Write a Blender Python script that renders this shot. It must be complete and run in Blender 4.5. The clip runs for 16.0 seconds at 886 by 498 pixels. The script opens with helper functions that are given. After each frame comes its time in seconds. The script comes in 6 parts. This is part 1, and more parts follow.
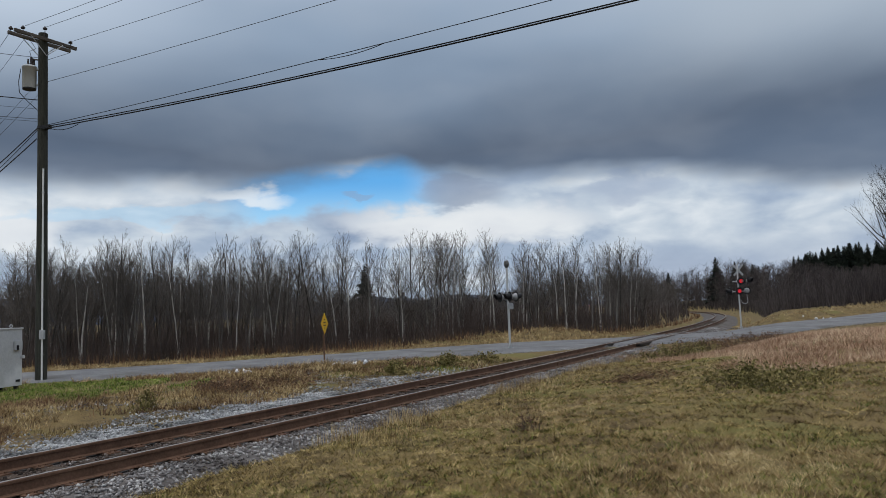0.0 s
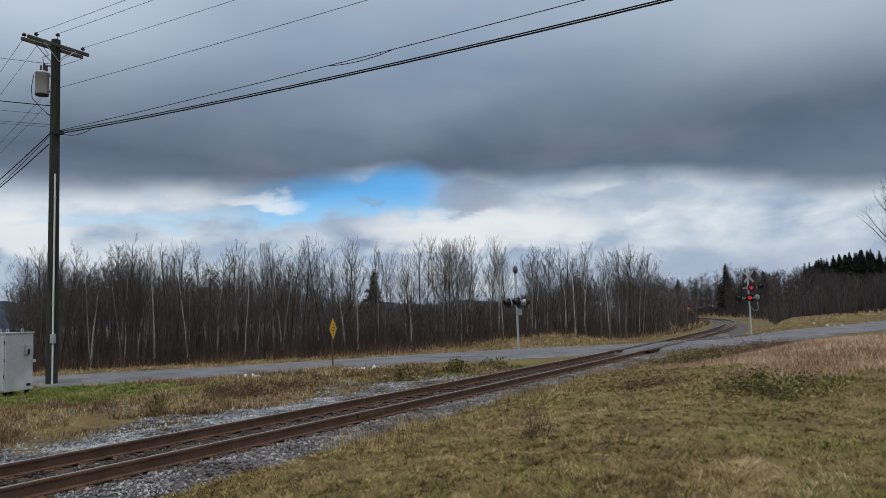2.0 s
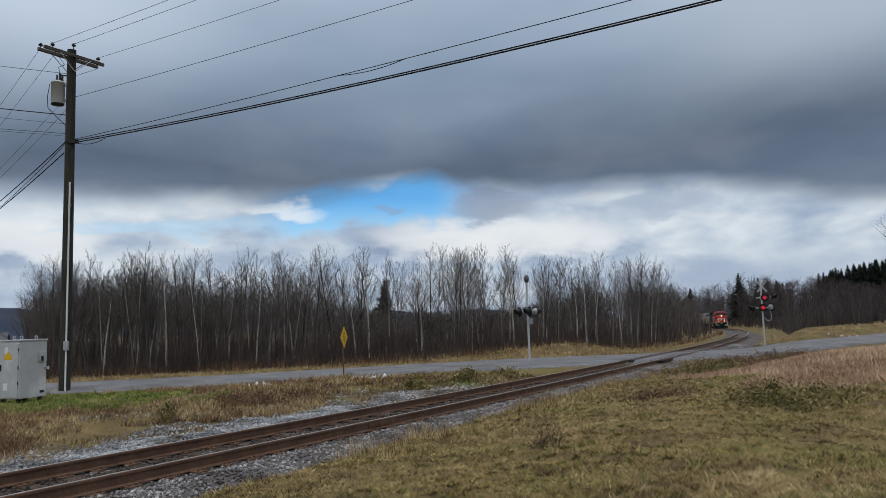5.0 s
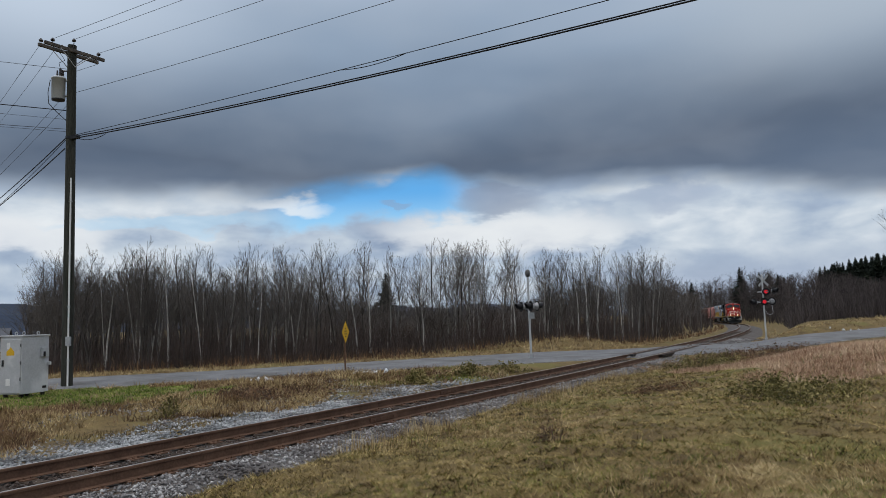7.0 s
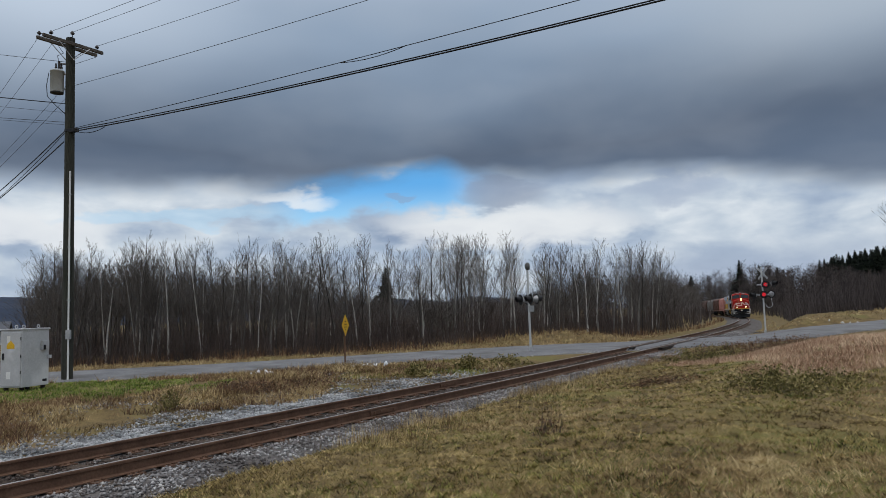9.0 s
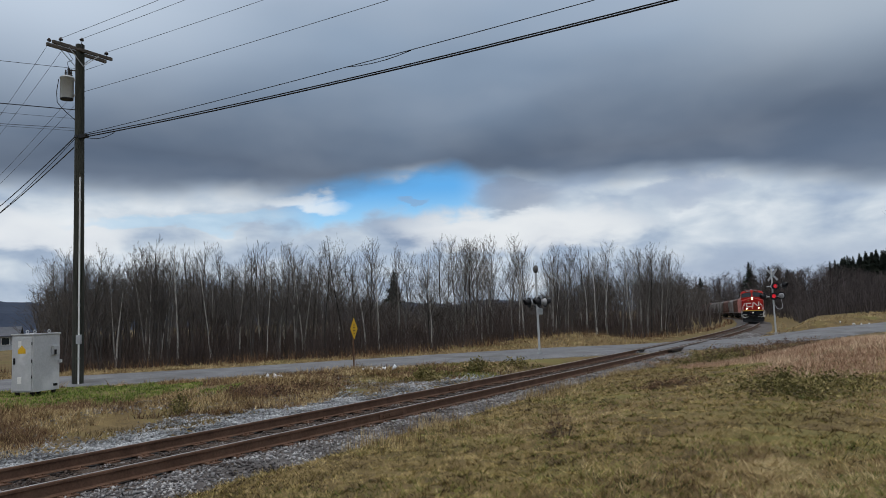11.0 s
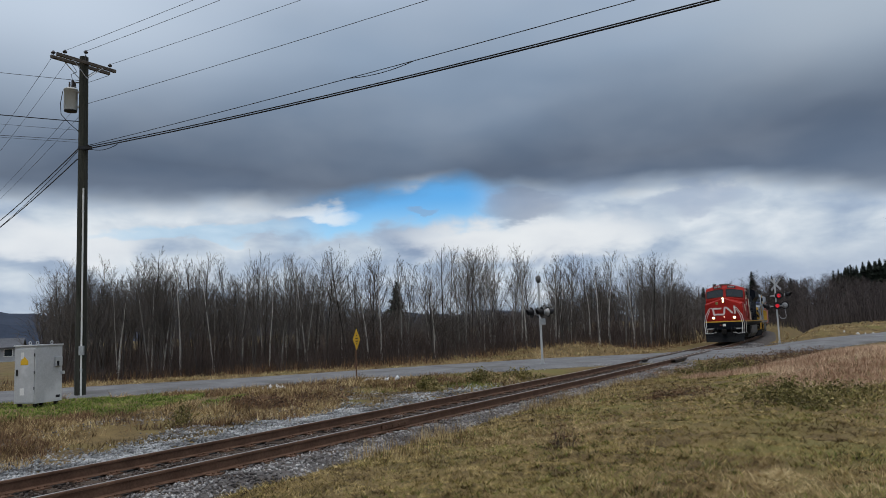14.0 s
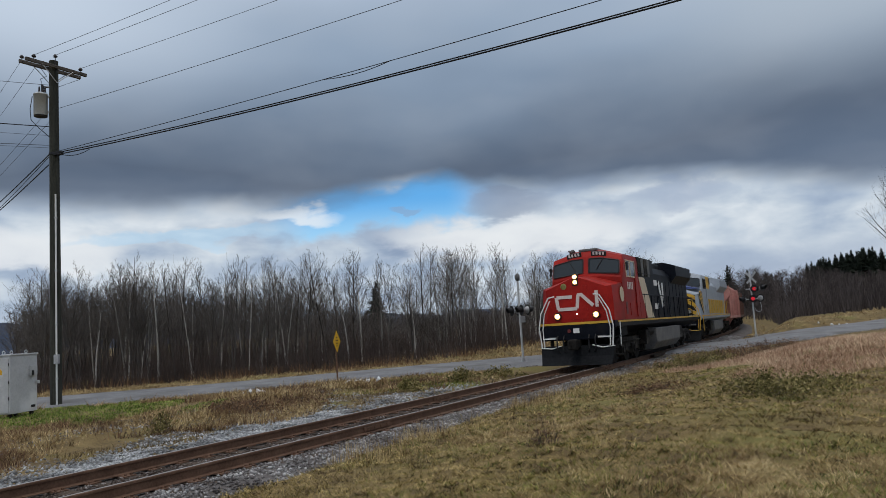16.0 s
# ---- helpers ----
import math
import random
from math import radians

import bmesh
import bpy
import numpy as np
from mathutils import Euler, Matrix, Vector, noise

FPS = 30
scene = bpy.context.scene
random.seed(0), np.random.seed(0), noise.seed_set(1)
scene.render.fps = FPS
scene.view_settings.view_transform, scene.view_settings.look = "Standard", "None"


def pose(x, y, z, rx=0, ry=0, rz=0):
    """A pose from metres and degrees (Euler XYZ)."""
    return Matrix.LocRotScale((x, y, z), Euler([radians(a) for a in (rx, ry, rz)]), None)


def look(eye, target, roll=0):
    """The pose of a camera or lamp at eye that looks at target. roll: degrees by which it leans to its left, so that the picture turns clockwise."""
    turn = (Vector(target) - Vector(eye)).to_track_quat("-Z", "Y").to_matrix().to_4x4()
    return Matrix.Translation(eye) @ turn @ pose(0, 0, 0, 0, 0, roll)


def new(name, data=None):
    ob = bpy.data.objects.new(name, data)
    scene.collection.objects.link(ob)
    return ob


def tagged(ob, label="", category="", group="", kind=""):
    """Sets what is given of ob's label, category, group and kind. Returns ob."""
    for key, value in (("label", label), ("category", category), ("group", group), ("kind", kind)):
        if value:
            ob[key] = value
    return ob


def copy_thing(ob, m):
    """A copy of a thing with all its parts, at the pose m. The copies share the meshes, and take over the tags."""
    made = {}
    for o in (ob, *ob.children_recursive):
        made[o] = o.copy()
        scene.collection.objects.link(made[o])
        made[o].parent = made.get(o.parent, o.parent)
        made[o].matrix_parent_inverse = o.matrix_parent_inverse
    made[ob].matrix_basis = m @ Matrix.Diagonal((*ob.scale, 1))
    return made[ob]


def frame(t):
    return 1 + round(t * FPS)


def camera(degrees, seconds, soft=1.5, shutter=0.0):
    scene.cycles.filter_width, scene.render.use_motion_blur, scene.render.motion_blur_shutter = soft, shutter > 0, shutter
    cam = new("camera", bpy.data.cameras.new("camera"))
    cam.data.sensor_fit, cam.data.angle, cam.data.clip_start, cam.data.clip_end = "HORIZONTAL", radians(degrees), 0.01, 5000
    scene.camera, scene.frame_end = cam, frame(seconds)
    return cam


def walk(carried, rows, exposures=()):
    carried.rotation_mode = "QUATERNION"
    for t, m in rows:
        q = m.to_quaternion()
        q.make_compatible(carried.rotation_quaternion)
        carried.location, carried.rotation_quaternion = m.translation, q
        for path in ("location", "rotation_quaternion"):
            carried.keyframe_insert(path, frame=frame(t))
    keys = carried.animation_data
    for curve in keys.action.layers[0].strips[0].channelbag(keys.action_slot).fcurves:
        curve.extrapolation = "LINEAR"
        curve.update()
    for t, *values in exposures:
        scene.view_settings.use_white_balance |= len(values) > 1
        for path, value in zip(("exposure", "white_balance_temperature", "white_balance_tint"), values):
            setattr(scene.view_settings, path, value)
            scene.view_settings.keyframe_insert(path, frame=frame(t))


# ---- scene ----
cam = camera(62.975, 16.0, soft=0.6)
EYE_Z = 1.931
LOOK = (
    (0.0, 94.811, 2.207, 0.186),
    (0.5, 94.826, 2.186, 0.388),
    (1.0, 94.915, 2.149, 0.538),
    (1.5, 95.078, 2.12, 0.715),
    (2.0, 95.28, 1.993, 0.862),
    (2.5, 95.444, 1.859, 1.04),
    (3.0, 95.631, 1.818, 1.201),
    (3.5, 95.814, 1.736, 1.328),
    (4.0, 96.004, 1.717, 1.468),
    (6.5, 95.87, 1.833, 1.895),
    (7.0, 95.59, 1.884, 1.827),
    (7.5, 95.337, 1.845, 1.738),
    (8.0, 95.161, 1.887, 1.681),
    (8.5, 95.072, 1.884, 1.69),
    (9.0, 95.044, 1.924, 1.804),
    (11.5, 95.536, 2.191, 2.592),
    (12.0, 95.82, 2.185, 2.661),
    (12.5, 96.077, 2.183, 2.67),
    (13.0, 96.226, 2.183, 2.662),
    (13.5, 96.255, 2.211, 2.678),
    (14.0, 96.141, 2.302, 2.677),
    (14.5, 96.07, 2.524, 2.606),
    (15.0, 95.991, 2.844, 2.354),
    (15.5, 96.037, 3.211, 1.853),
    (16.0, 96.048, 3.572, 1.125),
)
walk(cam, [(t, pose(0, 0, EYE_Z, a, b, c)) for t, a, b, c in LOOK])
scene.view_settings.exposure = 0.0

# ---- world and sun: a broken overcast, brighter overhead ----
world = bpy.data.worlds.new("overcast_sky")
scene.world = world
world.use_nodes = True
wn, wl = world.node_tree.nodes, world.node_tree.links
wn.clear()
w_out, w_bg, w_mix = wn.new("ShaderNodeOutputWorld"), wn.new("ShaderNodeBackground"), wn.new("ShaderNodeMixRGB")
w_sky, w_mul = wn.new("ShaderNodeTexSky"), wn.new("ShaderNodeVectorMath")
w_sky.sky_type, w_sky.sun_disc = "NISHITA", False
w_sky.sun_elevation, w_sky.sun_rotation = radians(62), radians(200)
w_mul.operation = "SCALE"
w_mul.inputs["Scale"].default_value = 0.10
wl.new(w_sky.outputs[0], w_mul.inputs[0])
w_mix.inputs[0].default_value = 0.8
w_mix.inputs[2].default_value = (0.98, 1.0, 1.05, 1)
wl.new(w_mul.outputs[0], w_mix.inputs[1])
wl.new(w_mix.outputs[0], w_bg.inputs[0])
w_bg.inputs[1].default_value = 1.12
wl.new(w_bg.outputs[0], w_out.inputs[0])

sun = new("sun", bpy.data.lights.new("sun", "SUN"))
sun.data.energy, sun.data.angle, sun.data.color = 0.8, radians(14), (1.0, 0.97, 0.92)
sun.matrix_world = look((0, 0, 60), (12, 26, 0))


# ---- materials ----
def nodes_of(name):
    m = bpy.data.materials.new(name)
    m.use_nodes = True
    n, l = m.node_tree.nodes, m.node_tree.links
    return m, n, l, n["Principled BSDF"]


def ramp(n, stops):
    r = n.new("ShaderNodeValToRGB")
    e = r.color_ramp.elements
    while len(e) < len(stops):
        e.new(0.5)
    for k, (p, c) in zip(e, stops):
        k.position, k.color = p, (*c, 1)
    return r


def surface(name, dark, light, scale=4.0, rough=0.8, metal=0.0, bump=0.3, fine=40.0, vary=0.0, patch=None, patch_scale=0.6, stretch=(1, 1, 1), mid=None, spec=0.3):
    """Noise at two scales between two colours, a fine bump, and if given a third colour in patches."""
    m, n, l, b = nodes_of(name)
    tc, mp = n.new("ShaderNodeTexCoord"), n.new("ShaderNodeMapping")
    mp.inputs["Scale"].default_value = stretch
    l.new(tc.outputs["Object"], mp.inputs[0])
    big, small = n.new("ShaderNodeTexNoise"), n.new("ShaderNodeTexNoise")
    for t, s, d in ((big, scale, 5), (small, fine, 3)):
        t.inputs["Scale"].default_value, t.inputs["Detail"].default_value = s, d
        t.inputs["Roughness"].default_value = 0.62
        l.new(mp.outputs[0], t.inputs["Vector"])
    add = n.new("ShaderNodeMath")
    add.operation = "MULTIPLY_ADD"
    add.inputs[1].default_value = 0.45
    l.new(small.outputs["Fac"], add.inputs[0])
    half = n.new("ShaderNodeMath")
    half.operation = "MULTIPLY"
    half.inputs[1].default_value = 0.55
    l.new(big.outputs["Fac"], half.inputs[0])
    l.new(half.outputs[0], add.inputs[2])
    last = add
    if vary:
        oi = n.new("ShaderNodeObjectInfo")
        va = n.new("ShaderNodeMath")
        va.operation = "MULTIPLY_ADD"
        va.inputs[1].default_value = vary
        l.new(oi.outputs["Random"], va.inputs[0])
        sh = n.new("ShaderNodeMath")
        sh.operation = "SUBTRACT"
        sh.inputs[1].default_value = vary / 2
        l.new(add.outputs[0], sh.inputs[0])
        l.new(sh.outputs[0], va.inputs[2])
        last = va
    r = ramp(n, [(0.32, dark), (0.5, mid), (0.68, light)] if mid else [(0.34, dark), (0.66, light)])
    l.new(last.outputs[0], r.inputs[0])
    col = r.outputs[0]
    if patch:
        pn = n.new("ShaderNodeTexNoise")
        pn.inputs["Scale"].default_value, pn.inputs["Detail"].default_value = patch_scale, 6
        l.new(mp.outputs[0], pn.inputs["Vector"])
        pr = ramp(n, [(0.52, (0, 0, 0)), (0.66, (1, 1, 1))])
        l.new(pn.outputs["Fac"], pr.inputs[0])
        mx = n.new("ShaderNodeMixRGB")
        mx.inputs[2].default_value = (*patch, 1)
        l.new(pr.outputs[0], mx.inputs[0])
        l.new(col, mx.inputs[1])
        col = mx.outputs[0]
    l.new(col, b.inputs["Base Color"])
    b.inputs["Roughness"].default_value, b.inputs["Metallic"].default_value = rough, metal
    b.inputs["Specular IOR Level"].default_value = spec
    if bump:
        bp = n.new("ShaderNodeBump")
        bp.inputs["Strength"].default_value, bp.inputs["Distance"].default_value = bump, 0.02
        l.new(last.outputs[0], bp.inputs["Height"])
        l.new(bp.outputs[0], b.inputs["Normal"])
    return m


def blades(name, stops, scale, clump=0.0):
    """For grass, leaves and stones in one mesh: each island takes its own shade, and patches of the plan shift it."""
    m, n, l, b = nodes_of(name)
    geo, tc, no = n.new("ShaderNodeNewGeometry"), n.new("ShaderNodeTexCoord"), n.new("ShaderNodeTexNoise")
    no.inputs["Scale"].default_value, no.inputs["Detail"].default_value = scale, 8
    no.inputs["Roughness"].default_value = 0.72
    l.new(tc.outputs["Object"], no.inputs["Vector"])
    a = n.new("ShaderNodeMath")
    a.operation = "MULTIPLY_ADD"
    a.inputs[1].default_value = 0.38
    l.new(geo.outputs["Random Per Island"], a.inputs[0])
    far = n.new("ShaderNodeMath")
    far.operation = "MULTIPLY_ADD"
    far.inputs[1].default_value, far.inputs[2].default_value = 1.8, -0.37
    tuft = n.new("ShaderNodeTexNoise")
    tuft.inputs["Scale"].default_value, tuft.inputs["Detail"].default_value = scale * 6, 4
    l.new(tc.outputs["Object"], tuft.inputs["Vector"])
    both = n.new("ShaderNodeMath")
    both.operation = "MULTIPLY_ADD"
    both.inputs[1].default_value = clump
    l.new(tuft.outputs["Fac"], both.inputs[0])
    rest = n.new("ShaderNodeMath")
    rest.operation = "MULTIPLY_ADD"
    rest.inputs[1].default_value, rest.inputs[2].default_value = 1.0, -0.5 * clump
    l.new(no.outputs["Fac"], rest.inputs[0])
    l.new(rest.outputs[0], both.inputs[2])
    l.new(both.outputs[0], far.inputs[0])
    l.new(far.outputs[0], a.inputs[2])
    r = ramp(n, stops)
    sub = n.new("ShaderNodeMath")
    sub.operation = "SUBTRACT"
    sub.inputs[1].default_value = 0.22
    l.new(a.outputs[0], sub.inputs[0])
    wide = n.new("ShaderNodeMath")
    wide.operation = "MULTIPLY_ADD"
    wide.inputs[1].default_value, wide.inputs[2].default_value = 1.5, -0.25
    l.new(sub.outputs[0], wide.inputs[0])
    l.new(wide.outputs[0], r.inputs[0])
    l.new(r.outputs[0], b.inputs["Base Color"])
    b.inputs["Roughness"].default_value, b.inputs["Specular IOR Level"].default_value = 0.85, 0.15
    return m


def plain(name, c, rough=0.5, metal=0.0, glow=0.0, grime=0.12):
    """Paint or metal with a little dirt in it; lamps and their halo discs glow."""
    if not glow:
        d = tuple(v * (1 - 2.4 * grime) for v in c)
        return surface(name, d, c, 1.6, rough, metal, 0.04, 14.0)
    m, n, l, b = nodes_of(name)
    b.inputs["Base Color"].default_value = (*c, 1)
    b.inputs["Emission Color"].default_value, b.inputs["Emission Strength"].default_value = (*c, 1), glow
    return m


GRASS_SOIL = surface("autumn_turf", (0.055, 0.036, 0.015), (0.225, 0.158, 0.060), 1.4, 0.95, 0, 0.7, 22, patch=(0.140, 0.120, 0.034), patch_scale=0.35)
GRASS = blades("mown_grass", [(0.02, (0.028, 0.019, 0.008)), (0.24, (0.140, 0.089, 0.036)), (0.42, (0.112, 0.102, 0.024)), (0.60, (0.265, 0.192, 0.068)), (0.95, (0.560, 0.435, 0.205))], 1.1, 1.2)
DRY = blades("dry_grass", [(0.12, (0.110, 0.068, 0.032)), (0.5, (0.330, 0.228, 0.108)), (0.88, (0.600, 0.475, 0.265))], 0.7, 0.9)
PINK = blades("seeded_grass", [(0.15, (0.260, 0.150, 0.095)), (0.5, (0.500, 0.330, 0.225)), (0.85, (0.640, 0.480, 0.330))], 0.5, 0.5)
GREEN = blades("green_lawn", [(0.12, (0.040, 0.060, 0.011)), (0.5, (0.140, 0.180, 0.035)), (0.88, (0.330, 0.315, 0.092))], 0.9, 0.9)
SHRUB = blades("shrub_leaves", [(0.2, (0.060, 0.056, 0.018)), (0.5, (0.165, 0.145, 0.048)), (0.8, (0.330, 0.270, 0.120))], 2.0)
RUSSET = blades("russet_weeds", [(0.2, (0.06, 0.036, 0.025)), (0.5, (0.16, 0.09, 0.055)), (0.8, (0.28, 0.18, 0.10))], 1.2)
STONE = blades("ballast_stone", [(0.05, (0.060, 0.052, 0.050)), (0.35, (0.150, 0.138, 0.134)), (0.65, (0.260, 0.250, 0.248)), (0.95, (0.50, 0.49, 0.48))], 0.8)
DIRTY_STONE = blades("rust_stained_stone", [(0.05, (0.022, 0.016, 0.013)), (0.45, (0.075, 0.055, 0.045)), (0.8, (0.150, 0.120, 0.105)), (0.98, (0.34, 0.32, 0.31))], 1.6, 0.4)
FRESH_STONE = blades("fresh_grey_stone", [(0.05, (0.070, 0.070, 0.073)), (0.35, (0.165, 0.170, 0.175)), (0.65, (0.280, 0.290, 0.295)), (0.95, (0.52, 0.53, 0.54))], 0.8, 0.3)
BALLAST = surface("ballast_bed", (0.050, 0.042, 0.038), (0.14, 0.128, 0.122), 1.2, 0.95, 0, 0.9, 16, patch=(0.075, 0.055, 0.045), patch_scale=0.9)
ASPHALT = surface("worn_asphalt", (0.092, 0.094, 0.100), (0.220, 0.221, 0.226), 0.8, 0.9, 0, 0.4, 14, patch=(0.110, 0.106, 0.102), patch_scale=0.45)
RUST = surface("rusted_rail", (0.085, 0.044, 0.027), (0.185, 0.105, 0.067), 3, 0.75, 0.1, 0.3, 30)
RAIL_TOP = surface("rail_running_face", (0.34, 0.30, 0.27), (0.52, 0.48, 0.45), 2, 0.38, 0.8, 0.05, 20, stretch=(0.4, 0.4, 1))
TIE = surface("creosote_timber", (0.018, 0.013, 0.01), (0.085, 0.06, 0.042), 3, 0.92, 0, 0.6, 30, vary=0.2)
POLE_WOOD = surface("weathered_pole", (0.012, 0.014, 0.010), (0.056, 0.056, 0.045), 2.2, 0.9, 0, 0.5, 24, stretch=(3, 3, 0.3))
ARM_WOOD = surface("weathered_arm", (0.045, 0.038, 0.032), (0.15, 0.13, 0.11), 2, 0.9, 0, 0.4, 20)
GALV = surface("galvanised_steel", (0.33, 0.34, 0.35), (0.52, 0.53, 0.54), 2.5, 0.5, 0.5, 0.05, 16)
ALU = surface("aluminium_mast", (0.42, 0.43, 0.44), (0.62, 0.63, 0.63), 2.5, 0.5, 0.4, 0.06, 18)
CASE = surface("grey_case_paint", (0.42, 0.43, 0.44), (0.56, 0.57, 0.58), 1.5, 0.55, 0.1, 0.04, 18, patch=(0.66, 0.665, 0.67), patch_scale=1.3)
CASE_DOOR = surface("grey_door_paint", (0.40, 0.41, 0.42), (0.5, 0.51, 0.52), 1.5, 0.55, 0.1, 0.04, 18, patch=(0.58, 0.585, 0.59), patch_scale=1.6)
BLACK = surface("black_paint", (0.008, 0.008, 0.009), (0.02, 0.02, 0.022), 3, 0.5, 0, 0.05, 20)
RUBBER = surface("black_cable", (0.006, 0.006, 0.007), (0.014, 0.014, 0.016), 8, 0.7, 0, 0.0, 20)
WIRE = surface("aluminium_wire", (0.03, 0.031, 0.034), (0.05, 0.05, 0.055), 8, 0.6, 0.1, 0.0, 20)
PORCELAIN = plain("brown_porcelain", (0.07, 0.06, 0.058), 0.25)
TANK = surface("transformer_paint", (0.46, 0.48, 0.48), (0.60, 0.62, 0.62), 3, 0.5, 0.1, 0.04, 20)
YELLOW = surface("sign_yellow", (0.62, 0.36, 0.015), (0.75, 0.45, 0.02), 4, 0.5, 0, 0.02, 20)
LOCO_RED = surface("red_engine_paint", (0.25, 0.011, 0.008), (0.37, 0.018, 0.012), 1.3, 0.45, 0, 0.03, 12, patch=(0.21, 0.014, 0.011), patch_scale=0.8, spec=0.12)
LOCO_BLACK = surface("black_engine_paint", (0.004, 0.005, 0.008), (0.010, 0.012, 0.018), 1.3, 0.45, 0, 0.04, 12, patch=(0.018, 0.018, 0.020), patch_scale=0.9, spec=0.06)
UNDER = surface("oily_steel", (0.006, 0.006, 0.006), (0.030, 0.027, 0.024), 3, 0.75, 0.0, 0.2, 18, patch=(0.062, 0.055, 0.048), patch_scale=1.6, spec=0.1)
TANK_GREY = surface("dusty_tank_paint", (0.075, 0.075, 0.076), (0.160, 0.156, 0.150), 1.6, 0.65, 0, 0.06, 14)
PLOUGH = surface("dusty_plough_paint", (0.004, 0.005, 0.006), (0.015, 0.016, 0.018), 1.6, 0.6, 0, 0.08, 12, spec=0.05)
WHITE = surface("white_paint", (0.62, 0.62, 0.60), (0.8, 0.8, 0.78), 3, 0.5, 0, 0.03, 20)
CREAM = surface("cream_stripe_paint", (0.52, 0.43, 0.30), (0.66, 0.56, 0.42), 2, 0.5, 0, 0.03, 15)
LOGO = surface("pale_logo_paint", (0.60, 0.5, 0.46), (0.74, 0.64, 0.60), 3, 0.5, 0, 0.02, 15)
GOLD = surface("yellow_sill_paint", (0.50, 0.29, 0.03), (0.66, 0.40, 0.05), 2, 0.5, 0, 0.03, 16)
SILVER = surface("blue_grey_engine_paint", (0.24, 0.27, 0.31), (0.36, 0.39, 0.43), 1.4, 0.5, 0, 0.04, 14)
OCHRE = surface("ochre_engine_paint", (0.36, 0.22, 0.035), (0.50, 0.33, 0.06), 1.2, 0.5, 0, 0.04, 14)
BLUE = surface("blue_engine_paint", (0.05, 0.07, 0.19), (0.09, 0.12, 0.27), 1.6, 0.5, 0, 0.03, 14)
MAROON = surface("maroon_paint", (0.10, 0.018, 0.018), (0.17, 0.03, 0.028), 2, 0.5, 0, 0.03, 14)
HOPPER_PINK = surface("faded_red_wagon_paint", (0.36, 0.15, 0.13), (0.54, 0.26, 0.225), 1.0, 0.7, 0, 0.06, 10, patch=(0.33, 0.17, 0.13), patch_scale=0.7, vary=0.15)
HOPPER_GREY = surface("grey_wagon_paint", (0.11, 0.10, 0.097), (0.21, 0.195, 0.185), 1.0, 0.7, 0, 0.06, 10, patch=(0.15, 0.11, 0.09), patch_scale=0.7, vary=0.25)
HOPPER_BROWN = surface("brown_wagon_paint", (0.075, 0.036, 0.028), (0.135, 0.066, 0.050), 1.0, 0.75, 0, 0.06, 10, patch=(0.12, 0.08, 0.06), patch_scale=0.7, vary=0.2)
BARK = surface("grey_birch_bark", (0.15, 0.142, 0.130), (0.46, 0.435, 0.40), 3, 0.9, 0, 0.3, 12, vary=0.45, stretch=(1, 1, 0.6))
DARK_BARK = surface("brown_bark", (0.028, 0.025, 0.023), (0.090, 0.080, 0.073), 3, 0.9, 0, 0.3, 12, vary=0.25)
TWIG = surface("bare_twigs", (0.055, 0.049, 0.045), (0.150, 0.134, 0.121), 2, 0.9, 0, 0.0, 8, vary=0.25)
BRUSH = surface("bare_brush", (0.034, 0.026, 0.024), (0.110, 0.082, 0.072), 0.7, 0.9, 0, 0.0, 8)
LAWN = blades("fresh_lawn", [(0.12, (0.060, 0.095, 0.015)), (0.5, (0.150, 0.215, 0.040)), (0.88, (0.310, 0.345, 0.095))], 0.9, 0.7)
THATCH = blades("dead_thatch", [(0.2, (0.060, 0.042, 0.020)), (0.5, (0.130, 0.090, 0.042)), (0.85, (0.240, 0.175, 0.085))], 1.2)
THICKET = surface("thicket_stems", (0.050, 0.043, 0.039), (0.175, 0.152, 0.135), 0.9, 0.9, 0, 0.0, 8)
NEEDLE = blades("spruce_needles", [(0.2, (0.006, 0.010, 0.008)), (0.5, (0.015, 0.022, 0.015)), (0.8, (0.030, 0.038, 0.024))], 0.8)
FAR_WOOD = blades("far_bare_wood", [(0.2, (0.036, 0.030, 0.030)), (0.5, (0.070, 0.058, 0.056)), (0.8, (0.115, 0.098, 0.093))], 0.06)
# the far hills' base colour carries the blue haze of distance
HAZE_HILL = surface("haze_blue_hill", (0.019, 0.030, 0.052), (0.036, 0.049, 0.081), 0.02, 0.95, 0, 0, 0.2)
SNOW = surface("old_snow", (0.6, 0.62, 0.65), (0.85, 0.87, 0.9), 5, 0.7, 0, 0.3, 30)
SIDING = surface("white_siding", (0.30, 0.32, 0.35), (0.42, 0.44, 0.47), 1, 0.7, 0, 0.1, 10)
SHINGLE = surface("grey_roofing", (0.070, 0.075, 0.088), (0.120, 0.125, 0.140), 1, 0.9, 0, 0.2, 10)
HEADLIGHT = plain("lit_headlight", (1.0, 0.84, 0.54), glow=12.0)
# orange emission standing in for the halo round the lit bulbs
HALO_GLOW = plain("warm_halo_glow", (1.0, 0.52, 0.16), glow=0.95)
MARKER = plain("lit_marker", (1.0, 0.7, 0.5), glow=4.0)
RED_LIT = plain("lit_red_lens", (0.85, 0.03, 0.05), glow=0.55)
RED_DIM = surface("dark_red_lens", (0.05, 0.006, 0.008), (0.10, 0.012, 0.014), 8, 0.2, 0, 0, 20)
LENS_BACK = surface("lamp_back_paint", (0.24, 0.245, 0.25), (0.34, 0.345, 0.35), 8, 0.4, 0.2, 0, 20)


